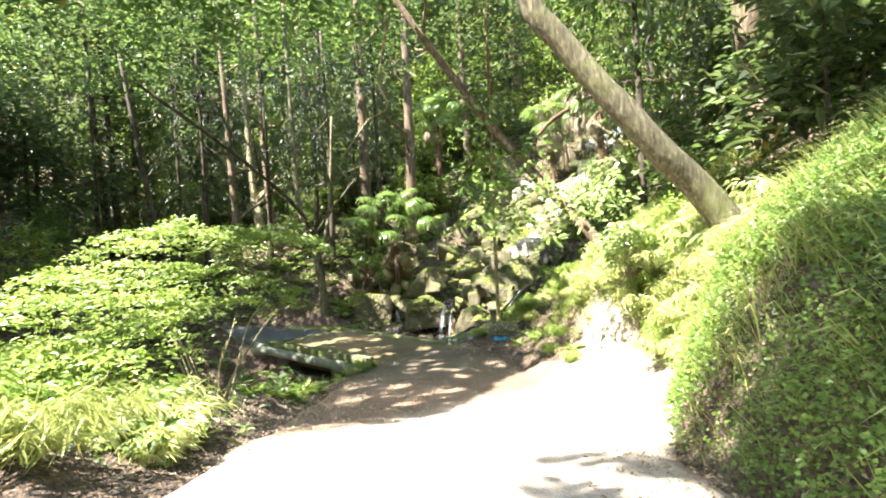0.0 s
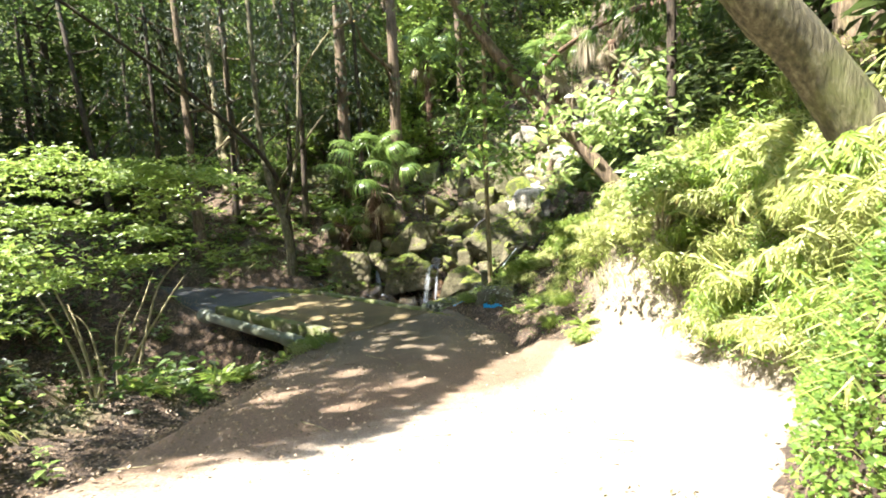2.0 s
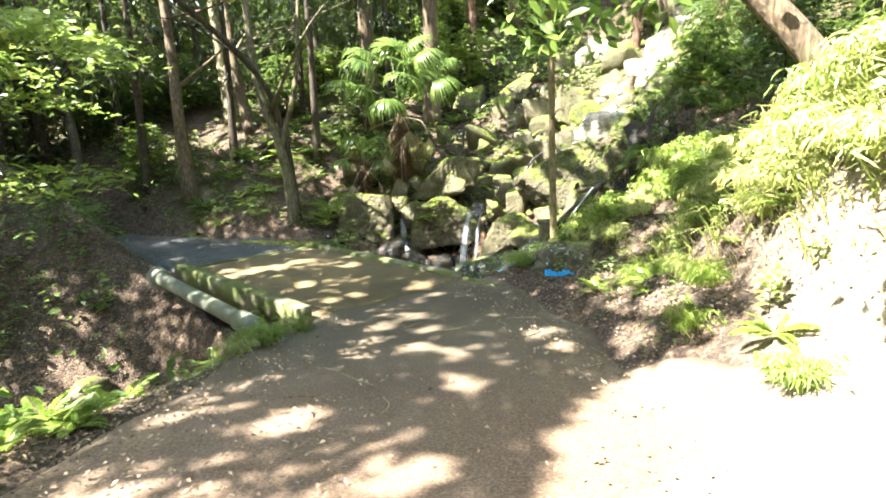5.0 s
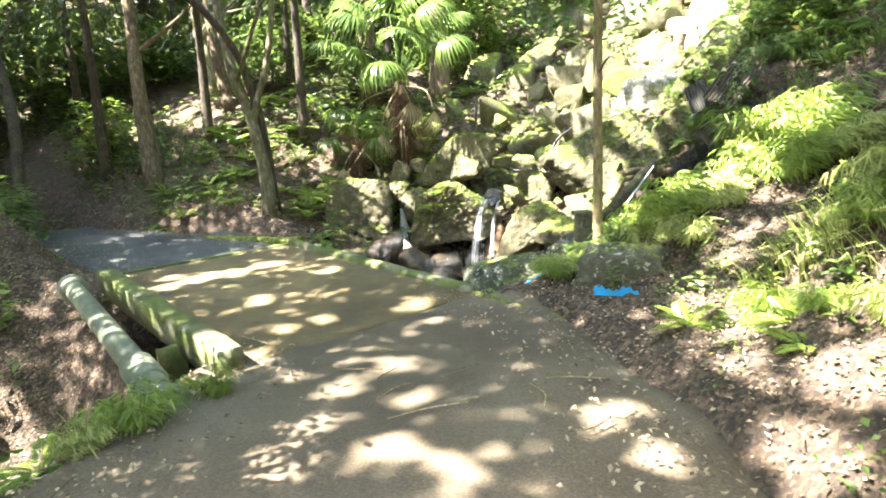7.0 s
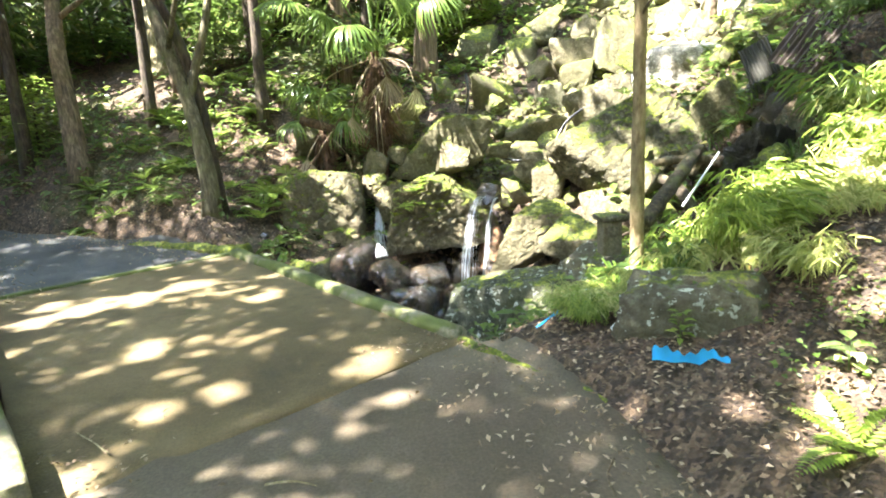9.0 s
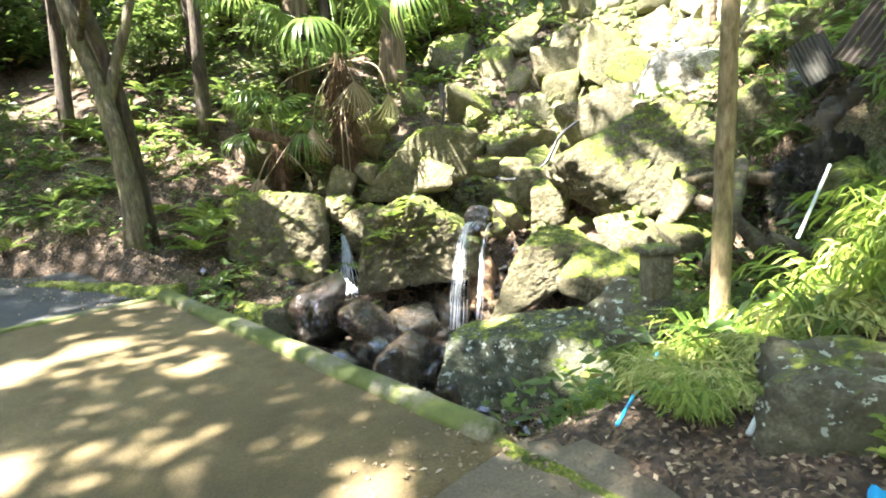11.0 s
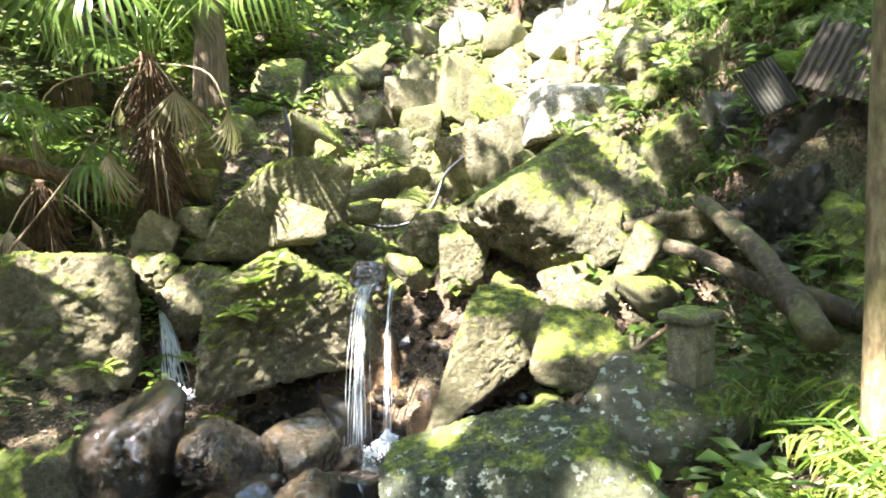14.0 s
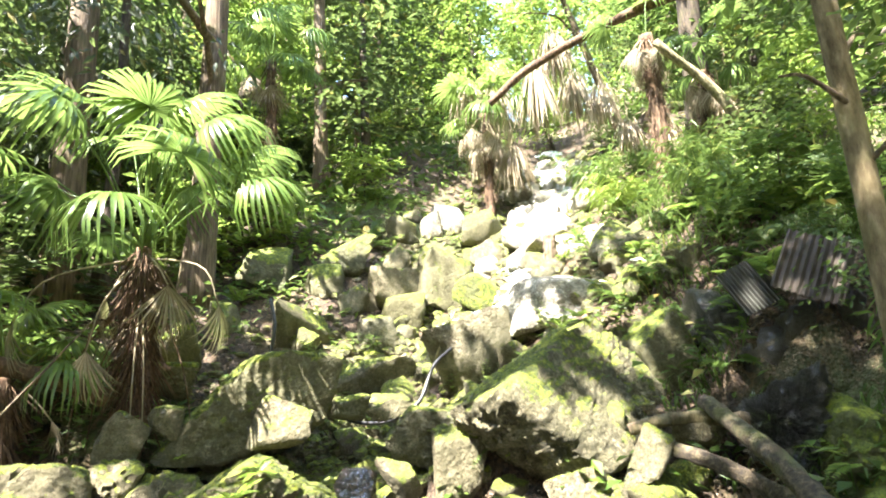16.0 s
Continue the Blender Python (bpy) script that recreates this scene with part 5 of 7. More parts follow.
near_spots = [(-3.9, 25.2), (3.2, 29.5), (-0.8, 27.2), (9.2, 20), (8.2, 17), (-13, 17), (-2.2, 25.6), (-7.2, 29.5), (6.4, 31.5), (10.5, 29), (1.6, 30.5), (-4.6, 28.6), (6.8, 13.5), (7.6, 10.6), (-14.5, 12.5)]
spots += near_spots
head = [(9.5, 32.5), (13.0, 33.5), (11.0, 37.0), (15.5, 38.5), (16.0, 34.0), (7.0, 36.0), (19.0, 42.0)]
spots += head
# Crowns here take the yellow-green leaf colour in place of sunlight on them.
lit_crown_spots = head + [(3.2, 29.5), (-0.8, 27.2), (6.4, 31.5), (1.6, 30.5), (10.5, 29)]
for i, (x, y) in enumerate(spots):
    ob = thing("tree", ("dark evergreen tree deep in the wood", "leafy green tree deep in the wood", "dense dark tree deep in the wood")[i % 3], "tree", group="trees of the wood behind")
    part("trunk", far_trunk[i % 3], ob)
    part("crown", far_kinds[3 if (x, y) in lit_crown_spots else i % 3], ob)
    s = r.uniform(0.8, 1.35) * (0.62 if (x, y) in near_spots else 1.0)
    ob.matrix_basis = pose(x, y, float(land(x, y)), r.normal(0, 3), r.normal(0, 3), r.uniform(0, 360)) @ Matrix.Diagonal((s, s, s * r.uniform(0.9, 1.2), 1))


def hanging_mesh(name, seed, height, width, mat, branches, per, at):
    """An evergreen's lower crown: long boughs that droop, each a curtain of narrow sprays."""
    r = np.random.RandomState(seed)
    base, way, nor, size = [], [], [], []
    for i in range(branches):
        a, h, l = r.uniform(0, 6.28), r.uniform(0.0, 1.0), r.uniform(0.45, 1.0) * width
        l *= 1.0 - 0.35 * h
        k = np.sqrt(r.uniform(0.02, 1, per))
        side = r.normal(0, 0.16, per) * (1.2 - 0.5 * k)
        hang = r.uniform(0, 1, per) ** 1.5 * 0.75
        out, across = np.array((math.cos(a), math.sin(a), 0)), np.array((-math.sin(a), math.cos(a), 0))
        p = out * (l * k)[:, None] + across * (side * l)[:, None]
        p[:, 2] = h * height + 0.25 * l * k - 0.42 * l * k ** 2.4 - hang
        base.append(p)
        w = out[None] * 0.5 + across[None] * np.sign(side)[:, None] * 0.5 + r.normal(0, 0.35, (per, 3))
        w[:, 2] -= r.uniform(0.3, 1.2, per)
        way.append(w)
        nor.append(np.tile((-0.4, -0.8, 0.7), (per, 1)) + r.normal(0, 0.45, (per, 3)))
        size.append(r.uniform(0.10, 0.26, per))
    base, way, nor, size = (np.concatenate(q) for q in (base, way, nor, size))
    keep = closed(*shadow_of(base + np.array(at)), r)
    return leaf_cards(name, base[keep], way[keep], nor[keep], size[keep], size[keep] * 0.34, mat)


for i, (x, y, z) in enumerate(((-12.5, 19.5, 2.6), (-10.2, 21.0, 3.0), (-8.6, 19.6, 3.2), (-6.6, 20.6, 3.4), (-5.2, 22.4, 3.9), (-4.2, 20.4, 3.7), (-2.6, 22.6, 4.4), (-14.5, 17.0, 2.2), (-9.5, 24.5, 4.0), (-12.8, 24.0, 3.5), (-7.2, 25.5, 4.4), (-3.6, 24.6, 4.8), (-16.5, 20.5, 2.4), (4.6, 12.4, 4.2), (6.0, 10.4, 4.4), (6.4, 7.6, 4.2), (5.6, 5.0, 3.8))):
    ob = thing("evergreen", ("dark evergreen with drooping boughs before the wood", "green evergreen with drooping boughs before the wood")[i % 3 == 1], "tree", (x, y, z), group="drooping evergreens")
    part("crown", hanging_mesh("crown", 260 + i, 5.5, 2.3, (LEAF_DARK, LEAF_MID)[i % 3 == 1], 44, 95, (x, y, z)), ob)
    part("trunk", trunk_mesh([(0, 0, float(land(x, y)) - z - 0.3), (0.1, 0.05, 0.5), (0.05, 0.1, 6)], 0.11, 0.04, BARK_DARK, 310 + i, 8, 12), ob)

# understorey shrubs on the slopes
low_kinds = [shrub_mesh("foliage", 230 + i, 2.2, 1.9, 1000, 0.20, (LEAF_DARK, LEAF_MID, LEAF_BRIGHT)[i], 6, 0.1) for i in range(3)]
low_stem = mesh("stem", *tube([(0, 0, -0.2), (0.05, 0.02, 0.7), (0.1, 0.0, 1.5)], [0.03, 0.022, 0.008], 6), BARK_DARK)
spots = []
while len(spots) < 130:
    x, y = r.uniform(-22, 14), r.uniform(15, 40)
    d, g = float(along(ROAD, x, y)[0]) - float(along(ROAD, x, y)[2]), abs(float(along(GULLY, x, y)[0]))
    if g < 2.6 + 0.03 * y or abs(d) < 1.6 or (-6 < x < 0.5 and y < 22) or (x > 1 and y < 16.5):
        continue
    spots.append((x, y))
for i in range(16):
    spots.append((r.uniform(-14, -6.5), r.uniform(4, 15)))
for i in range(26):
    spots.append((r.uniform(4.3, 8.5), r.uniform(2.5, 15.5)))
for i, (x, y) in enumerate(spots):
    ob = thing("shrub", ("dark shrub on the shaded forest slope", "green shrub on the forest slope", "leafy shrub on the forest slope")[i % 3], "shrub", group="shrubs on the forest slopes")
    part("foliage", low_kinds[0 if x > 4.2 and y < 15.5 else i % 3], ob)
    part("stem", low_stem, ob)
    s = r.uniform(0.6, 1.25)
    ob.matrix_basis = pose(x, y, float(land(x, y)), 0, 0, r.uniform(0, 360)) @ Matrix.Diagonal((s, s, s * r.uniform(0.7, 1.3), 1))

# a green floor under the far trees
n = 26000
x, y = r.uniform(-45, 32, n), 24 + 36 * r.uniform(0, 1, n) ** 1.3
ok = (np.abs(along(GULLY, x, y)[0]) > 2.2) & (wave(x, y, 0.9, 1.4) + r.normal(0, 0.4, n) > -0.4)
x, y = x[ok], y[ok]
way, nor = flat_random(r, len(x), 0.6)
stuff("far_undergrowth", leaf_cards("far_undergrowth", np.stack([x, y, land(x, y) + r.uniform(0.05, 0.7, len(x))], 1), way, nor, r.uniform(0.25, 0.5, len(x)), r.uniform(0.10, 0.2, len(x)), LEAF_MID), "green undergrowth under the distant trees", "plants")

# a leafy tree whose branches hang across the head of the cascade
drape = tree("leafy tree hanging over the head of the cascade", [ground_at(10.2, 25.0), (9.6, 25.0, 8.0), (8.6, 25.0, 10.5), (7.6, 24.8, 12.5)], 0.17, 0.05, BARK, 18, limbs=4)
rd = np.random.RandomState(61)
mid = np.stack([rd.uniform(5.0, 10.5, 40), rd.uniform(22.5, 28.5, 40), rd.uniform(7.2, 11.5, 40)], 1)
spray(drape, "leaves", 62, mid, 60, 0.38, 0.15, LEAF_BRIGHT, "light green hanging foliage")


# ---- shrubs, grass and ferns ----
def on_land(x, y, lift=0.0):
    return np.stack([x, y, land(x, y) + lift], 1)


def bush(label, at, width, height, leaves, size, mat, seed, stems=7, name="bush", layers=6, low=0.2, barkm=None, per=14, disc=None, face=(-0.5, -0.7, 0)):
    ob = thing(name, label, "bush", at)
    part("foliage", shrub_mesh("foliage", seed, width, height, leaves, size, mat, layers, low, per, disc, face), ob)
    r = np.random.RandomState(seed)
    for i in range(stems):
        a, l = r.uniform(0, 6.28), r.uniform(0.25, 0.42) * width
        tip = (math.cos(a) * l, math.sin(a) * l, height * r.uniform(0.6, 0.95))
        mid = (tip[0] * 0.35 + r.normal(0, 0.06), tip[1] * 0.35 + r.normal(0, 0.06), tip[2] * 0.55)
        part("stem", mesh("stem", *tube(curve([(r.normal(0, 0.05), r.normal(0, 0.05), -0.15), mid, tip], 10), np.linspace(0.022, 0.006, 10), 6, 0.1, seed + i), barkm or BARK_PALE), ob)
    return ob


maple = thing("maple", "bright yellow-green young maple leaning over the ravine", "tree", (-4.25, 9.5, float(land(-4.25, 9.5)) - 0.1))
rm = np.random.RandomState(401)


def dome(n, cx, cy, rx, ry, top, sag):
    """Middles of leaf sprays on a drooping, ragged umbrella."""
    a, k = rm.uniform(0, 6.28, n), np.sqrt(rm.uniform(0, 1, n))
    k = k * (0.82 + 0.18 * np.sin(5 * a + cx))
    return np.stack([cx + rx * k * np.cos(a), cy + ry * k * np.sin(a), top - sag * k ** 2 + rm.normal(0, 0.06, n)], 1)


for name, c in (("upper_foliage", np.concatenate([dome(70, -4.3, 9.3, 2.1, 1.6, 2.05, 0.75), dome(34, -3.2, 9.9, 1.1, 1.1, 1.85, 0.35)])),
                ("middle_foliage", np.concatenate([dome(36, -4.6, 8.9, 1.9, 1.5, 1.35, 0.7), dome(12, -3.6, 10.3, 0.9, 0.8, 0.72, 0.2), dome(12, -5.2, 9.6, 1.2, 1.0, 0.5, 0.3)])),
                ("outer_foliage", np.concatenate([dome(46, -4.6, 6.8, 1.6, 1.5, 1.35, 0.9), dome(40, -4.3, 6.2, 1.5, 1.3, 0.75, 0.7), dome(36, -3.9, 5.6, 1.2, 1.1, 0.25, 0.6)]))):
    c = c[rm.uniform(0, 1, len(c)) < 0.62]
    spin, far = rm.uniform(0, 6.28, len(c)), rm.uniform(0.7, 1.4, len(c))
    u, v = rm.normal(0, 0.34, len(c) * 90), rm.normal(0, 0.11, len(c) * 90)
    ca, sa, fa = np.repeat(np.cos(spin), 90), np.repeat(np.sin(spin), 90), np.repeat(far, 90)
    base = np.repeat(c, 90, 0) + np.stack([ca * u * fa - sa * v, sa * u * fa + ca * v, rm.normal(0, 0.025, len(u)) - 0.35 * u * u], 1)
    way, nor = flat_random(rm, len(base), 0.25)
    nor = nor + np.array((-0.2, -0.6, 0))
    part(name, leaf_cards(name, base - np.array(maple.location), way, nor, rm.uniform(0.07, 0.13, len(base)), rm.uniform(0.028, 0.052, len(base)), LEAF_BRIGHT), maple)
for i in range(11):
    a, l, h = rm.uniform(0, 6.28), rm.uniform(0.6, 1.9), rm.uniform(1.7, 3.4)
    tip = (math.cos(a) * l - 0.3, math.sin(a) * l * 0.8, h)
    part("stem", mesh("stem", *tube(curve([(rm.normal(0, 0.06), rm.normal(0, 0.06), -0.1), (tip[0] * 0.3 + rm.normal(0, 0.08), tip[1] * 0.3, h * 0.5), (tip[0] * 0.7, tip[1] * 0.7 + rm.normal(0, 0.1), h * 0.85), tip], 14), np.linspace(0.026, 0.006, 14), 6, 0.1, i), BARK_PALE), maple)
bush("sunlit pale green bush beside the lane", (-4.3, 5.7, float(land(-4.3, 5.7))), 2.6, 1.5, 7000, 0.085, LEAF_BRIGHT, 402, 8, low=0.1, per=40, disc=0.30)
bush("green bush in the ravine", (-7.6, 9.0, float(land(-7.6, 9.0))), 3.2, 1.8, 4000, 0.13, LEAF_MID, 404, 6, low=0.1, per=36, disc=0.28)
pale = bush("shrub with glossy pale leaves over the bank", (3.0, 8.75, float(land(3.0, 8.75))), 1.5, 1.2, 700, 0.13, LEAF_PALE, 405, 6, low=0.5)
bush("dark leafy shrub on the bank", (4.9, 6.6, float(land(4.9, 6.6))), 2.8, 2.2, 3000, 0.14, LEAF_MID, 407, 5)
rd = np.random.RandomState(64)
middle = np.stack([rd.uniform(1.65, 3.1, 18), rd.uniform(7.7, 8.5, 18), rd.uniform(1.75, 2.5, 18)], 1)
middle[:, 2] -= 0.35 * np.abs(middle[:, 0] - 2.5)
spray(pale, "hanging_leaves", 33, middle, 24, 0.18, 0.13, LEAF_PALE, "large pale glossy leaves in the sun")

spray(pale, "leaves", 34, [(3.96, 8.47, 2.29), (4.24, 8.24, 1.97), (4.49, 8.02, 1.73), (4.08, 8.31, 1.65), (3.84, 8.64, 1.98), (4.35, 7.99, 1.42), (4.70, 8.04, 1.98), (4.32, 8.48, 2.48)], 40, 0.22, 0.10, LEAF_BRIGHT, "fresh green leaves")

# grass on the bank above the lane
r = np.random.RandomState(71)
n = 34000
x, y = r.uniform(1.55, 5.4, n), r.uniform(0.5, 12.5, n)
ok = np.abs(along(ROAD, x, y)[0]) - along(ROAD, x, y)[2] > r.uniform(0.0, 0.4, n) + foot(y)
ok &= wave(x, y, 2.2, 0.9) + r.normal(0, 0.4, n) > -0.35
x, y = x[ok], y[ok]
lean = np.stack([-np.ones(len(x)) + r.normal(0, 0.7, len(x)), r.normal(0, 0.8, len(x)), 0 * x], 1)
stuff("bank_grass", blades("bank_grass", on_land(x, y, -0.03), lean, r.uniform(0.12, 0.42, len(x)), r.uniform(0.006, 0.016, len(x)), LEAF_GRASS, 0.8), "long yellow-green grass hanging over the sunlit bank", "grass")
n = 60000
x, y = r.uniform(1.4, 5.0, n), r.uniform(0.5, 13.6, n)
out = np.abs(along(ROAD, x, y)[0]) - along(ROAD, x, y)[2]
ok = (out > 0.02) & (out < 3.2) & (wave(x, y, 2.3, 2.9) + r.normal(0, 0.3, n) > -0.15) & ~((out < foot(y)) & (y > 4.2) & (y < 9.8)) & ~((y > 9.3) & (out < 2.4) & ((wave(x, y, 3.9, 1.2) < 0.25) | (r.uniform(0, 1, n) < 0.6)))
x, y = x[ok], y[ok]
way, nor = flat_random(r, len(x), 0.3)
stuff("ground_cover", leaf_cards("ground_cover", on_land(x, y, 0.02) + np.stack([0 * x, 0 * x, r.uniform(0, 0.22, len(x))], 1), way, nor, r.uniform(0.018, 0.045, len(x)), r.uniform(0.016, 0.038, len(x)), LEAF_MID), "low leafy ground cover at the foot of the bank", "plants")

n = 130000
x, y = r.uniform(1.5, 5.0, n), r.uniform(0.8, 7.5, n)
out = np.abs(along(ROAD, x, y)[0]) - along(ROAD, x, y)[2]
ok = (out > 0.05 + foot(y)) & (wave(x, y, 2.1, 0.6) + r.normal(0, 0.3, n) > -0.45)
x, y = x[ok], y[ok]
way, nor = flat_random(r, len(x), 0.4)
nor[:, 0] -= 0.8
nor[:, 1] -= 0.6
stuff("bank_leaves", leaf_cards("bank_leaves", on_land(x, y, 0.02) + np.stack([-r.uniform(0, 0.12, len(x)), 0 * x, r.uniform(0, 0.18, len(x))], 1), way, nor, r.uniform(0.018, 0.045, len(x)), r.uniform(0.016, 0.036, len(x)), LEAF_FRESH), "fresh green leaves covering the bank", "plants")

# undergrowth on the wooded slopes
n = 34000
x, y = r.uniform(-15, 13, n), r.uniform(4, 34, n)
out = np.abs(along(ROAD, x, y)[0]) - along(ROAD, x, y)[2]
gd = np.abs(along(GULLY, x, y)[0])
ok = (out > 0.35) & (gd > 1.6 + 0.4 * wave(x, y, 1.9)) & (wave(x, y, 1.3, 4.4) + 0.5 * wave(x, y, 3.7, 0.4) + r.normal(0, 0.3, n) > 0.12) & ~((x > 1) & (y < 14))
x, y = x[ok], y[ok]
base = np.repeat(on_land(x, y), 4, 0) + r.normal(0, 0.10, (len(x) * 4, 3)) * (1, 1, 0) + np.stack([np.zeros(len(x) * 4)] * 2 + [r.uniform(0.02, 0.38, len(x) * 4)], 1)
way, nor = flat_random(r, len(base), 0.35)
stuff("undergrowth", leaf_cards("undergrowth", base, way, nor, r.uniform(0.08, 0.22, len(base)), r.uniform(0.04, 0.10, len(base)), LEAF_MID), "leafy undergrowth on the shaded forest floor", "plants")

n = 15000
x, y = r.uniform(2.6, 8.0, n), r.uniform(15.0, 22.5, n)
g = along(GULLY, x, y)[0]
ok = (np.hypot(x - 3.6, y - 16.3) > 0.5) & (g < -2.9 - 0.5 * wave(x, y, 1.6, 0.3)) & (wave(x, y, 2.4, 1.1) + r.normal(0, 0.4, n) > -0.25)
x, y = x[ok], y[ok]
lean = np.stack([-1 + r.normal(0, 0.6, len(x)), -0.6 + r.normal(0, 0.6, len(x)), 0 * x], 1)
stuff("hanging_grass", blades("hanging_grass", on_land(x, y, -0.03), lean, r.uniform(0.10, 0.30, len(x)), r.uniform(0.008, 0.022, len(x)), LEAF_MID, 1.0), "bright green grass and ferns hanging over the wet bank", "grass")

# fallen leaves
n = 110000
x, y = r.uniform(-8, 5, n), r.uniform(4, 21, n)
x[:9000], y[:9000] = r.uniform(0.5, 3.4, 9000), r.uniform(1.0, 5.0, 9000)
d, zr, half = along(ROAD, x, y)
out = np.abs(d) - half
ok = (out > r.uniform(-0.9, 0.3, n)) & ((y > 6.5) | (y < 5) & (x > 0.5) | (r.uniform(0, 1, n) < 0.4)) | ((r.uniform(0, 1, n) < 0.008 + 0.30 * smooth(5, 6.5, y) * smooth(10.2, 8.6, y)) & (y < 15))
ok &= ((np.abs(along(GULLY, x, y)[0]) > 1.2) | (y > 17.5) & (r.uniform(0, 1, n) < 0.5)) & ~((d > 0) & (y < 9.6) & (y > 4) & (out < foot(y)) & (r.uniform(0, 1, n) < 0.8))
x, y, out = x[ok], y[ok], out[ok]
z = np.where(out < 0, along(ROAD, x, y)[1] + 0.03, land(x, y) + 0.02)
way, nor = flat_random(r, len(x), 0.4)
stuff("leaf_litter", leaf_cards("leaf_litter", np.stack([x, y, z], 1), way, nor, r.uniform(0.018, 0.048, len(x)), r.uniform(0.012, 0.028, len(x)), LITTER, 0.25, 0.05), "brown fallen leaves on the lane and forest floor", "leaf litter")


# ---- palms ----
def fan(seed, span, segments, arc, mat, droop=0.35, wide=0.23):
    """One fan leaf: narrow pleated fingers from the end of its stalk, their tips hanging."""
    r = np.random.RandomState(seed)
    V, F = [], []
    for i in range(segments):
        a = math.radians(-arc / 2 + arc * i / (segments - 1)) + r.normal(0, 0.02)
        l, w = span * r.uniform(0.85, 1.05) * (1 - 0.15 * abs(i / (segments - 1) - 0.5)), span * math.radians(arc / segments) * wide
        d, s = np.array((math.cos(a), math.sin(a), 0)), np.array((-math.sin(a), math.cos(a), 0))
        o = len(V)
        for k, ww in ((0.0, 0.06), (0.35, 0.9), (0.62, 1.0), (0.85, 0.6)):
            z = -droop * span * k ** 2.6
            c = d * l * k * (1 - 0.18 * droop * k * k)
            V += [c - s * w * ww + np.array((0, 0, z + 0.3 * w)), c + np.array((0, 0, z)), c + s * w * ww + np.array((0, 0, z + 0.3 * w))]
        V.append(d * l * (0.97 - 0.3 * droop) + np.array((0, 0, -droop * span * 1.25)))
        for k in range(3):
            b = o + k * 3
            F += [(b, b + 1, b + 4, b + 3), (b + 1, b + 2, b + 5, b + 4)]
        F += [(o + 9, o + 10, o + 12), (o + 10, o + 11, o + 12)]
    return mesh("fan", V, F, mat)


FANS = [fan(500, 0.62, 28, 250, LEAF_PALM, 0.42), fan(501, 0.60, 26, 225, LEAF_PALM, 0.75), fan(502, 0.55, 18, 95, LEAF_DEAD, 0.25, 0.17)]


def palm(label, at, height, fronds, seed, scale=1.0, dead=5, radius=0.10, lean=(0, 0), stalks=(0.7, 1.15), shag=260, lowest=90):
    ob = thing("fan_palm", label, "palm", at)
    r = np.random.RandomState(seed)
    top = np.array((lean[0], lean[1], height))
    P = curve([(0, 0, -0.2), top * 0.5 + np.array((0.03, 0, 0)), top], 24)
    part("trunk", mesh("trunk", *tube(P, np.linspace(radius * 1.15, radius, 24) * (1 + 0.15 * np.sin(np.arange(24) * 2.3)), 14, 0.14, seed), PALMBARK), ob, "trunk wrapped in brown fibre")
    a, h = r.uniform(0, 6.28, shag), r.uniform(0.25, 1.0, shag)
    base = top * h[:, None] + np.stack([np.cos(a) * radius, np.sin(a) * radius, 0 * a], 1)
    way = np.stack([np.cos(a), np.sin(a), -r.uniform(0.8, 3.5, shag)], 1)
    part("fibre", leaf_cards("fibre", base, way, np.stack([np.cos(a), np.sin(a), 0 * a + 0.5], 1), r.uniform(0.12, 0.4 if shag < 300 else 0.6, shag), 0.018, PALMBARK), ob)
    for i in range(fronds + dead):
        gone = i >= fronds
        az = i * 2.39996 + r.normal(0, 0.15)
        el = math.radians(r.uniform(-75, -35) if gone else 84 - lowest * (i / fronds) + r.normal(0, 6))
        l = r.uniform(0.35, 0.7) * scale if gone else r.uniform(*stalks) * scale * (0.65 + 0.35 * math.sin(max(el, 0.0)))
        d = np.array((math.cos(az) * math.cos(el), math.sin(az) * math.cos(el), math.sin(el)))
        tip = top + d * l - np.array((0, 0, 0.10 * l))
        st = mesh("stalk", *tube(curve([top - (0, 0, 0.05), top + d * l * 0.55, tip], 8), np.linspace(0.012, 0.007, 8), 6), LEAF_DEAD if gone else LEAF_PALM)
        stalk = part("stalk", st, ob)
        f = part("fan", FANS[2] if gone else FANS[i % 2], stalk, "dry tan fan leaf" if gone else "green pleated fan leaf")
        tilt = r.uniform(-88, -66) if gone else math.degrees(el) * 0.6 - 16
        f.matrix_basis = pose(*tip, r.normal(0, 14), -tilt, math.degrees(az)) @ Matrix.Diagonal((scale, scale, scale, 1))
    return ob


big_palm = palm("fan palm with green fronds on long stalks above the fall", (-1.72, 19.52, float(land(-1.72, 19.52))), 2.10, 16, 510, 1.1, 4, 0.065, stalks=(1.2, 1.75), shag=620, lowest=66)
for i, (mid, tip, turn) in enumerate((((-0.70, -0.35, 1.72), (-0.92, -0.42, 1.32), 205), ((0.55, -0.35, 1.85), (0.72, -0.42, 1.45), -30), ((-0.25, -0.45, 1.5), (-0.35, -0.5, 1.05), 240))):
    stalk = part("stalk", mesh("stalk", *tube(curve([(0, 0, 2.0), mid, tip], 10), np.linspace(0.011, 0.006, 10), 6), LEAF_DEAD), big_palm)
    part("fan", FANS[2], stalk, "dry tan fan leaf hanging down").matrix_basis = pose(*tip, 0, 82, turn)
q = np.random.RandomState(77)
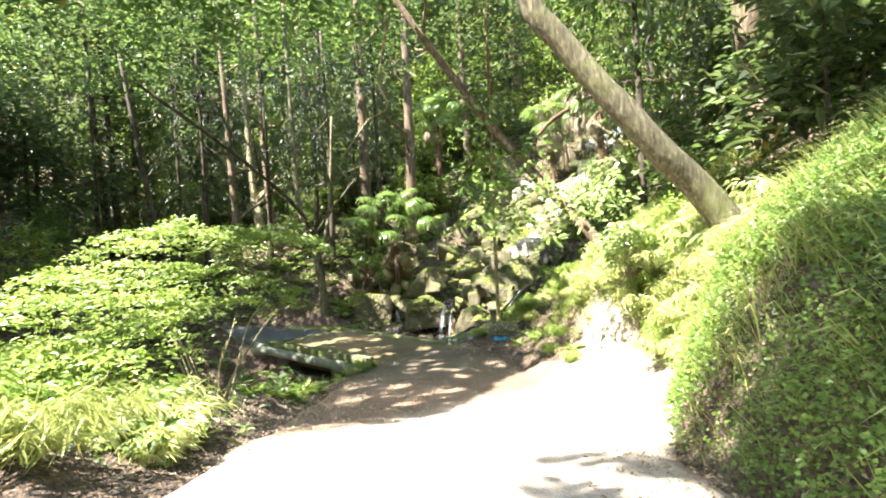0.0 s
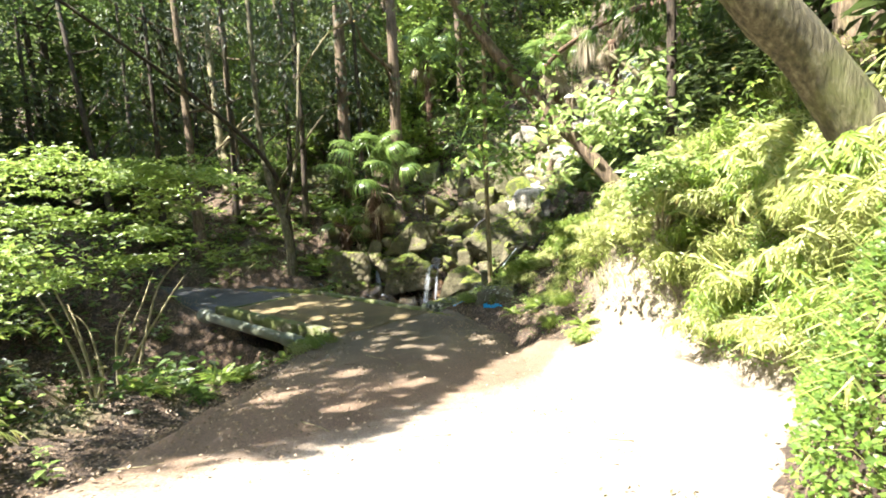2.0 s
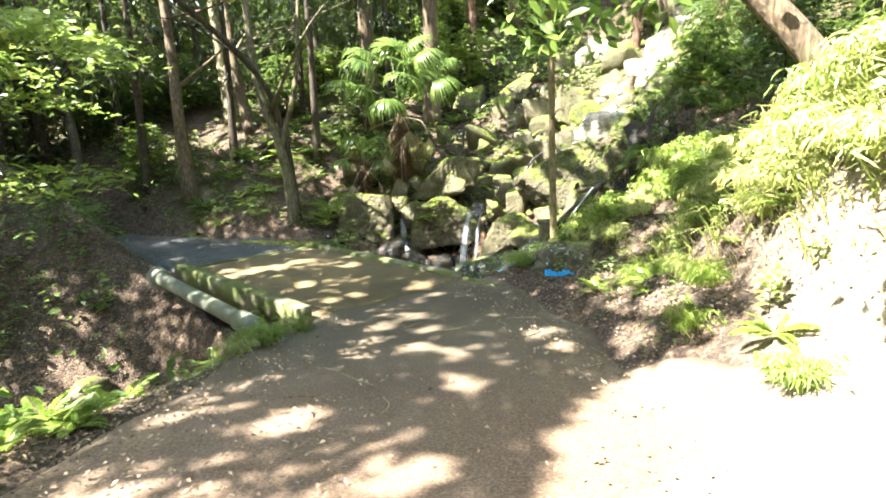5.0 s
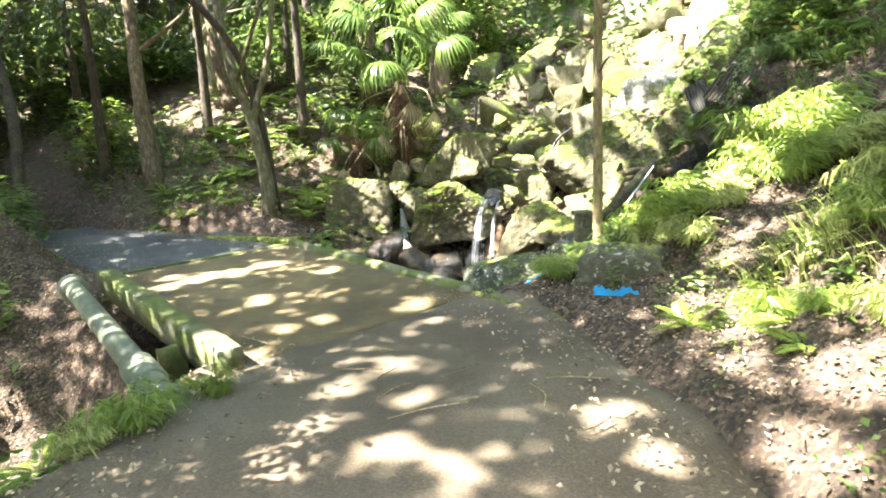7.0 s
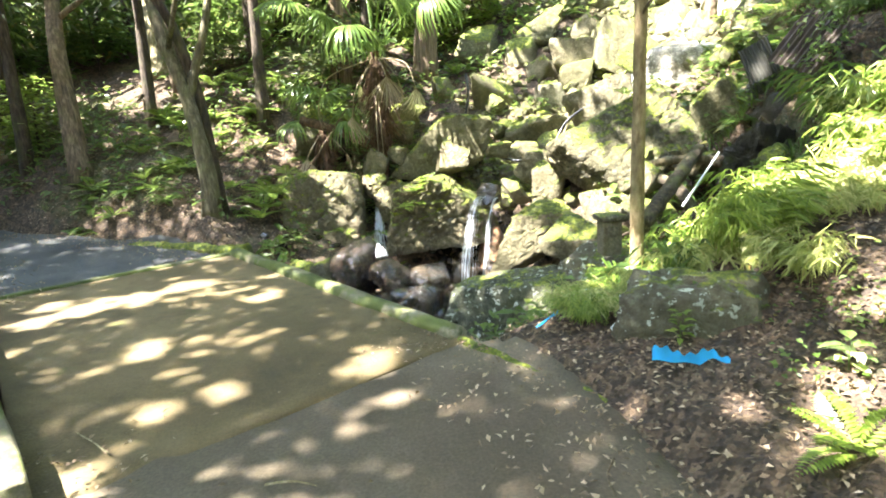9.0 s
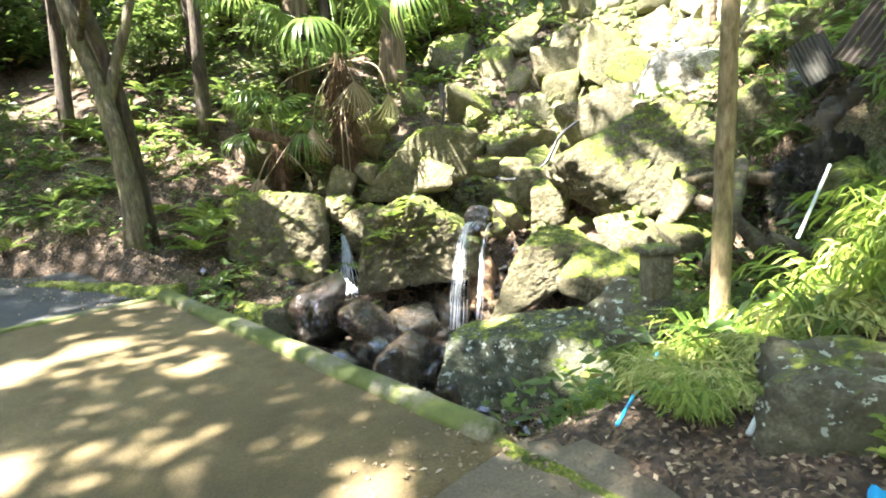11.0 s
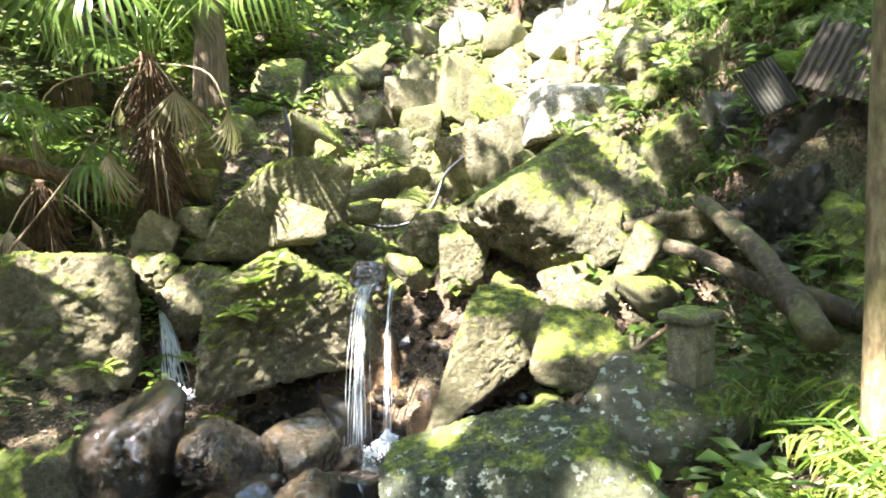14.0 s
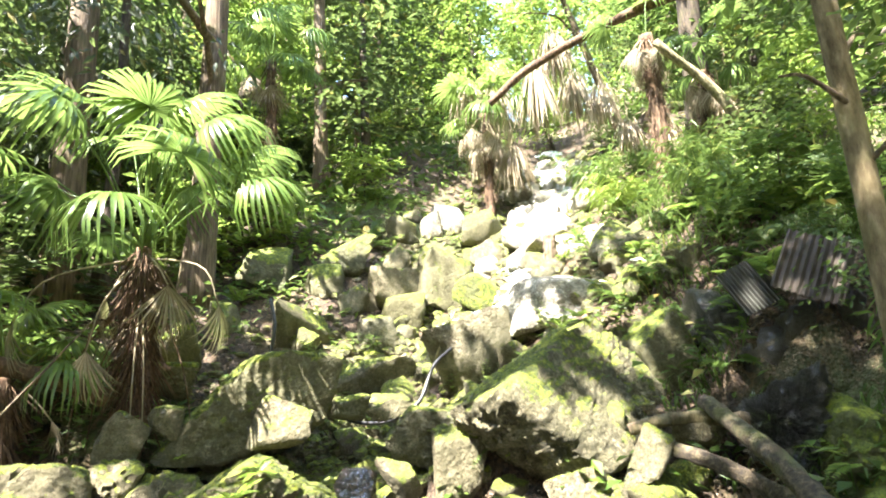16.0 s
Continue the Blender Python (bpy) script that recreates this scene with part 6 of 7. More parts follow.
for i in range(9):
    a, l = q.uniform(0, 6.28), q.uniform(0.5, 1.1)
    part("old_stalk", mesh("old_stalk", *tube(curve([(0, 0, q.uniform(1.2, 2.0)), (math.cos(a) * l * 0.5, math.sin(a) * l * 0.5, q.uniform(0.9, 1.4)), (math.cos(a) * l * 0.7, math.sin(a) * l * 0.7, q.uniform(0.1, 0.6))], 8), np.linspace(0.010, 0.005, 8), 5), LEAF_DEAD if i % 2 else PALMBARK), big_palm, "bare dry leaf stalk")
palm("young fan palm on the bank", (-2.75, 19.5, float(land(-2.75, 19.5))), 0.9, 7, 511, 0.85, 3, 0.06)
palm("shaggy fan palm hung with dead leaves beside the cascade", (5.2, 24.6, float(land(5.2, 24.6))), 2.9, 8, 512, 1.3, 22)
palm("dead-leaved fan palm trunk on the bank", (5.95, 19.8, float(land(5.95, 19.8))), 2.9, 2, 513, 0.9, 16, 0.12)
palm("tall fan palm in the wood", (0.0, 24.6, float(land(0.0, 24.6))), 4.2, 11, 514, 1.2, 8)
palm("shaggy fan palm on the bank", (7.0, 19.6, float(land(7.0, 19.6))), 1.6, 6, 515, 1.0, 12)

# ---- stone post, logs, hose, sheets ----

post = thing("stone_post", "weathered square stone post with a capped top", "stone post", (1.36, 15.52, -0.99), 12)
post.scale = (0.8, 0.8, 0.8)
part("shaft", mesh("shaft", *block(-0.12, 0.12, -0.11, 0.11, 0.0, 0.44, 0.02, 0.006), STONE), post)
part("cap", mesh("cap", *block(-0.165, 0.165, -0.15, 0.15, 0.44, 0.51, 0.025, 0.008), STONE), post, "wider capping stone")
part("boss", mesh("boss", *tube([(0.0, -0.10, 0.30), (0.0, -0.120, 0.30), (0.0, -0.124, 0.30)], [0.075, 0.07, 0.05], 20), STONE), post, "round carved boss")


def log(label, pts, r0, r1, mat, seed, name="log"):
    o = np.array(pts[0], float)
    ob = thing(name, label, "log", pts[0])
    part("trunk", mesh("trunk", *tube(curve(np.array(pts) - o, 20), np.linspace(r0, r1, 20), 14, 0.17, seed), mat), ob)
    return ob


log("thick fallen mossy log leaning on the rocks", [(2.56, 16.62, -0.06), (2.32, 16.2, -0.17), (2.08, 15.78, -0.28), (1.86, 15.42, -0.40), (1.68, 15.15, -0.50), (1.50, 14.88, -0.62)], 0.062, 0.070, BARK_LOG, 801)
log("broken grey log wedged between the rocks", [(2.06, 16.80, -0.31), (2.22, 16.3, -0.44), (2.22, 15.8, -0.58), (2.20, 15.5, -0.70)], 0.05, 0.065, BARK_LOG, 802)
log("short mossy log end on the rocks", [(2.05, 16.95, -0.25), (2.4, 16.75, -0.18), (2.75, 16.4, -0.2)], 0.045, 0.06, BARK, 803)
log("dark log on the bank", [(2.25, 15.6, -0.60), (2.6, 15.3, -0.78), (3.0, 15.0, -0.8)], 0.07, 0.085, BARK_DARK, 804)
log("thin broken stick across the rocks", [(0.91, 16.12, -1.30), (1.33, 16.11, -1.05), (1.80, 16.13, -0.86)], 0.026, 0.014, BARK, 805, "stick")
log("bent bare branch over the cascade", [(1.3, 19.7, -0.1), (1.55, 19.7, 0.45), (1.80, 19.6, 1.0)], 0.022, 0.010, BARK_PALE, 806, "stick")
log("brown fallen palm stem against the bank", [(-3.0, 19.2, 0.62), (-2.4, 19.15, 0.42), (-1.9, 19.2, 0.2)], 0.07, 0.08, PALMBARK, 807)
log("thin stick leaning among the rocks", [(-3.1, 18.5, -0.6), (-2.5, 18.7, 0.2), (-2.0, 18.9, 0.9)], 0.012, 0.008, BARK, 808, "stick")
log("weathered plank-like branch in the sun", [(3.9, 19.2, 1.6), (4.4, 19.8, 1.95), (4.9, 20.6, 2.1)], 0.06, 0.05, BARK_PALE, 809, "stick")
log("stump of a sawn log in the cascade", [(4.05, 20.6, 1.7), (4.05, 20.62, 2.0), (4.06, 20.64, 2.3)], 0.11, 0.10, CEDAR, 810)

RUBBER = plain("black hose rubber", (0.018, 0.018, 0.02), 0.4, 0.0, 0.3)
hose = thing("hose", "black rubber hose sagging across the cascade", "hose")
part("line", mesh("line", *tube(curve([(-0.45, 19.95, 0.32), (-0.11, 19.9, 0.02), (0.39, 19.55, -0.22), (0.78, 19.4, -0.26), (1.15, 19.35, -0.08), (1.42, 19.5, 0.32), (1.75, 19.6, 0.55)], 40), 0.022, 8), RUBBER), hose)
hose = thing("hose", "black hose hanging between mossy stones", "hose")
part("line", mesh("line", *tube(curve([(-0.30, 21.2, 1.35), (-0.26, 21.0, 0.95), (-0.34, 20.9, 0.50)], 16), 0.025, 8), RUBBER), hose)


def sheet(label, at, turn, width, length, mat, ribs=9):
    """A corrugated sheet."""
    V, F, n = [], [], ribs * 8
    for i in range(n + 1):
        x = width * (i / n - 0.5)
        z = 0.012 * math.sin(2 * math.pi * i / 8)
        for y in np.linspace(-length / 2, length / 2, 5):
            V.append((x, y, z + 0.02 * noise.noise(Vector((x * 3, y * 3, at[0])))))
    for i in range(n):
        for j in range(4):
            a = i * 5 + j
            F.append((a, a + 5, a + 6, a + 1))
    top = len(V)
    V += [(v[0], v[1], v[2] - 0.004) for v in V]
    F += [tuple(top + k for k in f[::-1]) for f in F]
    ob = tagged(new("corrugated_sheet", mesh("corrugated_sheet", V, F, mat)), label, "sheet")
    ob.matrix_basis = pose(*at, *turn)
    return ob


TIN = plain("rusty corrugated iron", (0.055, 0.042, 0.032), 0.85, 0.0, 0.7, 6.0)
sheet("rusty corrugated iron sheet tilted on the bank", (3.40, 16.10, 0.97), (62, 24, -52), 0.50, 0.62, TIN)
sheet("grey corrugated sheet propped above the wet rock", (3.10, 16.50, 0.84), (70, -24, -30), 0.30, 0.42, plain("grey corrugated sheet", (0.050, 0.050, 0.040), 0.85, 0.0, 0.7, 6.0))

BLUE = plain("blue plastic", (0.03, 0.40, 0.80), 0.45, 0.0, 0.15)
V, F = [], []
for i in range(31):
    k = i / 30
    for j in range(5):
        w = j / 4
        V.append((0.38 * k, 0.02 * math.sin(k * 17 + w) - 0.03 * w, (0.068 + 0.018 * math.sin(k * 11) + 0.012 * math.sin(k * 41)) * w))
for i in range(30):
    for j in range(4):
        a = i * 5 + j
        F.append((a, a + 5, a + 6, a + 1))
top = len(V)
V += [(v[0], v[1] + 0.006, v[2]) for v in V]
F += [tuple(top + q for q in f[::-1]) for f in F]
ob = tagged(new("plastic_strip", mesh("plastic_strip", V, F, BLUE)), "torn strip of bright blue plastic on the litter", "plastic strip")
ob.matrix_basis = pose(1.10, 12.98, float(land(1.3, 12.93)) + 0.01, -12, 0, -14)

PVC = plain("pale plastic pipe", (0.40, 0.45, 0.47), 0.35, 0.0, 0.3)
for a, b, rr, lab in (((1.93, 15.25, -1.18), (1.55, 14.82, -1.30), 0.016, "pale plastic pipe end in the grass"), ((2.02, 14.62, 0.02), (1.66, 14.30, -0.34), 0.009, "pale plastic pipe leaning on the bank"),
                      ((0.98, 14.45, -1.02), (0.52, 13.72, -1.06), 0.009, "blue plastic tube in the grass"), ((1.30, 13.74, -0.78), (0.98, 13.46, -0.98), 0.013, "pale plastic pipe lying beside the lane")):
    ob = thing("plastic_pipe", lab, "pipe", a)
    part("tube", mesh("tube", *tube(np.linspace((0, 0, 0), np.array(b) - np.array(a), 6), rr, 10), BLUE if "blue" in lab else PVC), ob)
fall("thin trickle beside the fallen logs", (3.25, 16.75, 0.05), (2.95, 16.5, -0.55), 0.03, 0.08, 4, 9)


# ---- ferns, bamboo grass, leafy plants ----
def frond_mesh(seed, length, mat, pairs=17, arch=0.5):
    r = np.random.RandomState(seed)
    k = np.linspace(0.12, 0.98, pairs)
    spine = np.stack([length * k, 0 * k, length * (0.55 * k - arch * k ** 2.1)], 1)
    tang = unit(np.gradient(spine, axis=0))
    l = length * 0.24 * np.sin(np.pi * np.clip(k * 0.86 + 0.12, 0, 1)) * r.uniform(0.9, 1.1, pairs)
    base, way, L = [], [], []
    for s in (-1, 1):
        base.append(spine)
        way.append(tang * 0.45 + np.array((0, s, 0.1)))
        L.append(l)
    base, way, L = np.concatenate(base), np.concatenate(way), np.concatenate(L)
    return leaf_cards("frond", base, way, np.tile((0.0, 0, 1), (len(base), 1)), L, L * 0.34 + 0.006, mat, 0.1, 0.15)


FRONDS = [frond_mesh(600, 0.48, LEAF_BRIGHT), frond_mesh(601, 0.42, LEAF_MID, arch=0.75)]


def fern(x, y, scale, seed, lift=0.0, count=9, bright=True, label="green fern with arching fronds"):
    ob = thing("fern", label, "fern", group="ferns")
    r = np.random.RandomState(seed)
    for i in range(count):
        f = part("frond", FRONDS[0 if bright else 1], ob)
        s = r.uniform(0.7, 1.1)
        f.matrix_basis = pose(0, 0, 0, r.normal(0, 8), r.uniform(-30, 12), i * 360 / count + r.normal(0, 14)) @ Matrix.Diagonal((s, s, s, 1))
    ob.matrix_basis = pose(x, y, float(land(x, y)) + lift, 0, 0, r.uniform(0, 360)) @ Matrix.Diagonal((scale, scale, scale, 1))
    return ob


fern(-0.95, 17.86, 0.7, 1, -0.70 - float(land(-0.95, 17.86)), 8, True, "bright fern growing on the mossy boulder")
fern(-3.45, 18.35, 1.1, 2, 0.1, 9, True, "bright hanging fern beside the tan boulder")
fern(-3.3, 18.9, 1.0, 3, 0.2, 9, True, "bright fern above the tan boulder")
fern(-4.3, 20.6, 1.3, 4, 0.0, 10)
fern(0.85, 15.35, 1.0, 5, 0.05, 7, True, "fern at the foot of the lichen boulder")
for i, (x, y, z, k) in enumerate(((-3.22, 18.00, -0.50, 0.85), (-2.98, 18.22, -0.22, 0.75), (-3.36, 17.92, -0.85, 0.8), (-0.90, 17.58, -0.50, 0.5), (-1.05, 17.52, -0.72, 0.5), (-0.72, 17.70, -0.36, 0.4), (1.95, 17.6, 0.62, 0.45), (2.25, 17.75, 0.72, 0.5))):
    fern(x, y, k, 2000 + i, z - float(land(x, y)), 9, True, "bright fern hanging from the rocks")
r = np.random.RandomState(91)
for i in range(54):
    x, y = r.uniform(-6.8, -3.0), r.uniform(18.0, 22.0)
    fern(x, y, r.uniform(0.6, 1.2), 900 + i, 0.0, r.randint(7, 10), i % 2 == 0, "green fern on the bank" if i % 2 == 0 else "dark green fern on the shaded bank")
count = 0
while count < 80:
    x, y = r.uniform(-9, 6.5), r.uniform(11, 25)
    d, g = float(along(ROAD, x, y)[0]), abs(float(along(GULLY, x, y)[0]))
    if abs(d) < float(along(ROAD, x, y)[2]) + 0.25 or g < 1.5 or g > 6.5 or (x < 0 and y < 15):
        continue
    fern(x, y, r.uniform(0.6, 1.25), 700 + count, 0.0, r.randint(6, 10), count % 2 == 0, "green fern on the bank" if count % 2 == 0 else "dark green fern on the shaded bank")
    count += 1


for i in range(30):
    y = r.uniform(7.2, 10.6)
    x = -2.15 - r.uniform(0.0, 0.9) - 0.25 * float(smooth(9, 7, y))
    fern(x, y, r.uniform(0.5, 0.95), 1800 + i, 0.0, r.randint(6, 10), i % 3 > 0, "bright fern at the edge of the ravine" if i % 3 else "dark green fern at the edge of the ravine")
for i in range(26):
    x, y, k = r.uniform(-5.2, -2.7), r.uniform(8.2, 13.0), r.uniform(0.25, 0.7)
    ob = new("boulder", kinds[(1, 3, 2)[i % 3]])
    ob.matrix_basis = pose(x, y, float(land(x, y)) + 0.1 * k, r.uniform(-25, 25), r.uniform(-25, 25), r.uniform(0, 360)) @ Matrix.Diagonal((k, k * r.uniform(0.7, 1.1), k, 1))
    tagged(ob, "mossy stone in the shaded ravine below the lane", "rock", "stones of the ravine")
for x, y, k in ((1.62, 13.95, 0.9), (1.42, 13.75, 0.7), (1.85, 14.1, 0.8)):
    a = r.uniform(0, 6.28, 16)
    ob = thing("strap_leaf_plant", "young plant with long pointed green leaves on the bank", "plant", (x, y, float(land(x, y))))
    part("leaves", blades("leaves", np.stack([np.cos(a) * 0.03, np.sin(a) * 0.03, r.uniform(0.0, 0.25, 16)], 1), np.stack([np.cos(a), np.sin(a), 0 * a], 1), r.uniform(0.22, 0.38, 16) * k, r.uniform(0.03, 0.045, 16) * k, LEAF_MID, 0.9), ob)
n = 34
a = r.uniform(0, 6.28, n)
strap = thing("strap_leaf_plant", "clump of arching green strap leaves at the slim tree", "plant", (1.30, 14.38, float(land(1.30, 14.38))))
part("leaves", blades("leaves", np.stack([np.cos(a) * 0.03, np.sin(a) * 0.03, 0 * a], 1), np.stack([np.cos(a), np.sin(a), 0 * a], 1), r.uniform(0.30, 0.55, n), r.uniform(0.018, 0.028, n), LEAF_MID, 0.75), strap)


def cane_mesh(seed, height, canes, mat, leaf=0.26, spread=0.5):
    """Bamboo grass: arching canes with long narrow leaves hanging at their ends."""
    r = np.random.RandomState(seed)
    base, way, nor, L = [], [], [], []
    for i in range(canes):
        a, h = r.uniform(0, 6.28), height * r.uniform(0.6, 1.1)
        out = np.array((math.cos(a), math.sin(a), 0))
        o = np.array((r.normal(0, 0.12), r.normal(0, 0.12), 0))
        for k in np.linspace(0.35, 1, 7):
            p = o + out * spread * h * k ** 2 + np.array((0, 0, h * (k - 0.35 * k ** 3)))
            for j in range(3):
                b = a + r.normal(0, 0.9)
                base.append(p)
                way.append((math.cos(b), math.sin(b), r.uniform(-0.9, 0.3)))
                nor.append((r.normal(0, 0.3) - 0.7, r.normal(0, 0.3) - 0.5, 0.8))
                L.append(leaf * r.uniform(0.6, 1.15))
    L = np.array(L)
    return leaf_cards("leaves", base, way, nor, L, L * 0.13, mat, 0.1, 0.35, rich=True)


CANES = [cane_mesh(620, 0.75, 46, LEAF_BRIGHT, 0.15), cane_mesh(621, 0.6, 46, LEAF_GRASS, 0.14), cane_mesh(622, 0.8, 36, LEAF_MID, 0.16)]
STALKS = mesh("canes", *joined(*[tube(curve([(0, 0, -0.05), (0.12 * math.cos(a), 0.12 * math.sin(a), 0.3), (0.34 * math.cos(a), 0.34 * math.sin(a), 0.46)], 6), 0.004, 4) for a in (0.3, 1.3, 2.4, 3.3, 4.5, 5.4)]), LEAF_GRASS)


def sasa(x, y, scale, which, turn, lift=0.0, tilt=(0, 0)):
    ob = thing("bamboo_grass", ("bright bamboo grass hanging over the bank", "yellow-green bamboo grass on the bank", "green bamboo grass clump")[which], "bamboo grass", group="bamboo grass clumps")
    part("leaves", CANES[which], ob)
    part("canes", STALKS, ob)
    ob.matrix_basis = pose(x, y, float(land(x, y)) + lift, tilt[0], tilt[1], turn) @ Matrix.Diagonal((scale, scale, scale, 1))


for i in range(105):
    k = i % 7
    if k < 4:
        y = r.uniform(6.0, 11.8)
        x = 3.0 - 0.25 * float(smooth(8.5, 11.5, y)) + r.uniform(-0.1, 1.3)
    elif k < 6:
        y = r.uniform(13.6, 14.7)
        x = 1.75 + r.uniform(-0.2, 1.9)
    else:
        x, y = 4.5 + r.uniform(-0.5, 1.3), r.uniform(16.3, 18.8)
    if k == 6 and i % 2:
        continue
    sasa(x, y, r.uniform(0.55, 1.0) * (0.7 if k == 6 else 1), (1, 1, 0, 1, 0, 1, 2)[k], r.uniform(-40, 40), -0.05, (r.normal(0, 10), r.uniform(-40, -10)))
for i in range(26):
    sasa(r.uniform(-4.3, -2.35), r.uniform(3.0, 5.6), r.uniform(0.8, 1.3), (1, 1, 0)[i % 3], r.uniform(0, 360), 0.0, (r.normal(0, 8), r.uniform(-20, 20)))
for i in range(40):
    y = r.uniform(5.2, 8.9)
    x = 1.75 + float(foot(y)) + r.uniform(0.0, 1.0)
    sasa(x, y, r.uniform(0.7, 1.25), (1, 0, 1, 1)[i % 4], r.uniform(-60, 60), 0.0, (r.normal(0, 10), r.uniform(-35, 0)))
for i in range(26):
    y = r.uniform(8.8, 12.4)
    x = 1.75 + r.uniform(0.1, 1.3) - 0.25 * float(smooth(9.5, 12.0, y))
    if i % 2:
        sasa(x, y, r.uniform(0.3, 0.55), (0, 1)[i % 4 > 1], r.uniform(0, 360), -0.02)
    else:
        fern(x, y, r.uniform(0.4, 0.75), 1900 + i, 0.0, r.randint(6, 9), True, "bright fern on the bank beside the lane")
for x, y, s, w in ((1.35, 14.45, 0.7, 0), (1.72, 14.5, 0.9, 0), (2.0, 14.2, 1.1, 0), (2.5, 14.5, 1.1, 0), (1.15, 14.3, 0.6, 1), (0.95, 14.6, 0.55, 0), (1.75, 15.3, 0.7, 2), (3.2, 14.9, 1.1, 2), (2.0, 13.3, 0.7, 1),
                   (-1.80, 10.85, 0.55, 0), (-1.95, 10.6, 0.5, 1), (-1.6, 11.3, 0.4, 0), (5.3, 18.6, 1.3, 2), (5.0, 18.0, 1.2, 0), (5.6, 20.6, 1.4, 0), (6.4, 22, 1.5, 2), (6.2, 19.1, 1.3, 2), (0.60, 14.58, 0.38, 0), (0.76, 13.92, 0.43, 1), (1.07, 13.64, 0.53, 1), (0.82, 13.67, 0.48, 0), (1.29, 13.74, 0.53, 1)):
    sasa(x, y, s, w, r.uniform(0, 360))


def plant_mesh(seed, leaves, size, mat, height=0.25):
    r = np.random.RandomState(seed)
    a, h = np.arange(leaves) * 2.4 + r.normal(0, 0.2, leaves), np.linspace(0.2, 1, leaves) * height
    base = np.stack([np.cos(a) * 0.03, np.sin(a) * 0.03, h], 1)
    way = np.stack([np.cos(a), np.sin(a), r.uniform(0.0, 0.5, leaves)], 1)
    return leaf_cards("leaves", base, way, np.tile((0.0, 0, 1), (leaves, 1)), r.uniform(0.7, 1.1, leaves) * size, r.uniform(0.45, 0.6, leaves) * size, mat, 0.12, 0.25, rich=True)


PLANTS = [plant_mesh(640, 14, 0.16, LEAF_MID), plant_mesh(641, 11, 0.20, LEAF_PALE), plant_mesh(642, 18, 0.12, LEAF_BRIGHT, 0.35)]
PSTEM = mesh("stem", *tube([(0, 0, -0.03), (0.01, 0, 0.12), (0, 0.01, 0.25)], [0.007, 0.005, 0.003], 5), LEAF_MID)
count = 0
while count < 200:
    x, y = r.uniform(-9, 5), r.uniform(5, 22)
    d, _, half = along(ROAD, x, y)
    o, g = abs(float(d)) - float(half), abs(float(along(GULLY, x, y)[0]))
    if o < 0.15 or o > 3.2 or g < 1.35 or (y < 9.9 and x > 0 and o < float(foot(y)) + 0.1):
        continue
    ob = thing("leafy_plant", ("small green plant in the leaf litter", "small plant with broad pale leaves", "bright green seedling in the litter")[count % 3], "plant", group="small plants")
    part("leaves", PLANTS[count % 3], ob)
    part("stem", PSTEM, ob)
    s = r.uniform(0.3, 0.62)
    ob.matrix_basis = pose(x, y, float(land(x, y)), 0, 0, r.uniform(0, 360)) @ Matrix.Diagonal((s, s, s, 1))
    count += 1

for i in range(40):
    x, y, k = r.uniform(1.9, 3.4), r.uniform(9.3, 12.8), r.uniform(0.4, 0.8)
    ob = thing("leafy_plant", ("bright green seedling in the litter", "small plant with broad pale leaves")[i % 4 == 1], "plant", group="small plants")
    part("leaves", PLANTS[1 if i % 4 == 1 else 2], ob)
    part("stem", PSTEM, ob)
    ob.matrix_basis = pose(x, y, float(land(x, y)), 0, 0, r.uniform(0, 360)) @ Matrix.Diagonal((k, k, k, 1))
count = 0
while count < 60:
    x, y = r.uniform(-3.5, 5.5), r.uniform(17.8, 25)
    if not 0.5 < abs(float(along(GULLY, x, y)[0])) < 3.2:
        continue
    if count % 3 == 0:
        fern(x, y, r.uniform(0.35, 0.6), 1700 + count, 0.22, r.randint(6, 9), True, "small bright fern among the rocks")
    else:
        ob = thing("leafy_plant", "small green seedling among the rocks", "plant", group="small plants")
        part("leaves", PLANTS[(0, 2)[count % 2]], ob)
        part("stem", PSTEM, ob)
        k = r.uniform(0.5, 1.0)
        ob.matrix_basis = pose(x, y, float(land(x, y)) + 0.15, 0, 0, r.uniform(0, 360)) @ Matrix.Diagonal((k, k, k, 1))
    count += 1

log("red-brown leaning stem over the upper cascade", [(4.2, 22.5, 5.6), (4.9, 21.65, 6.2), (6.5, 19.7, 6.7), (8.0, 18.2, 6.4)], 0.07, 0.10, PALMBARK, 811, "leaning_stem")
log("pale leaning dead stem on the bank", [(7.1, 19.2, 2.7), (6.76, 19.05, 4.25), (5.6, 19.3, 5.4)], 0.10, 0.06, BARK_PALE, 812, "leaning_stem")
log("bare pale forked twig hanging over the lane", [(-2.3, 13.0, 3.6), (-1.64, 13.05, 4.46), (-1.15, 13.06, 4.77), (-1.29, 13.07, 5.5), (-1.0, 13.1, 7.0)], 0.012, 0.03, BARK_PALE, 813, "dead_branch")


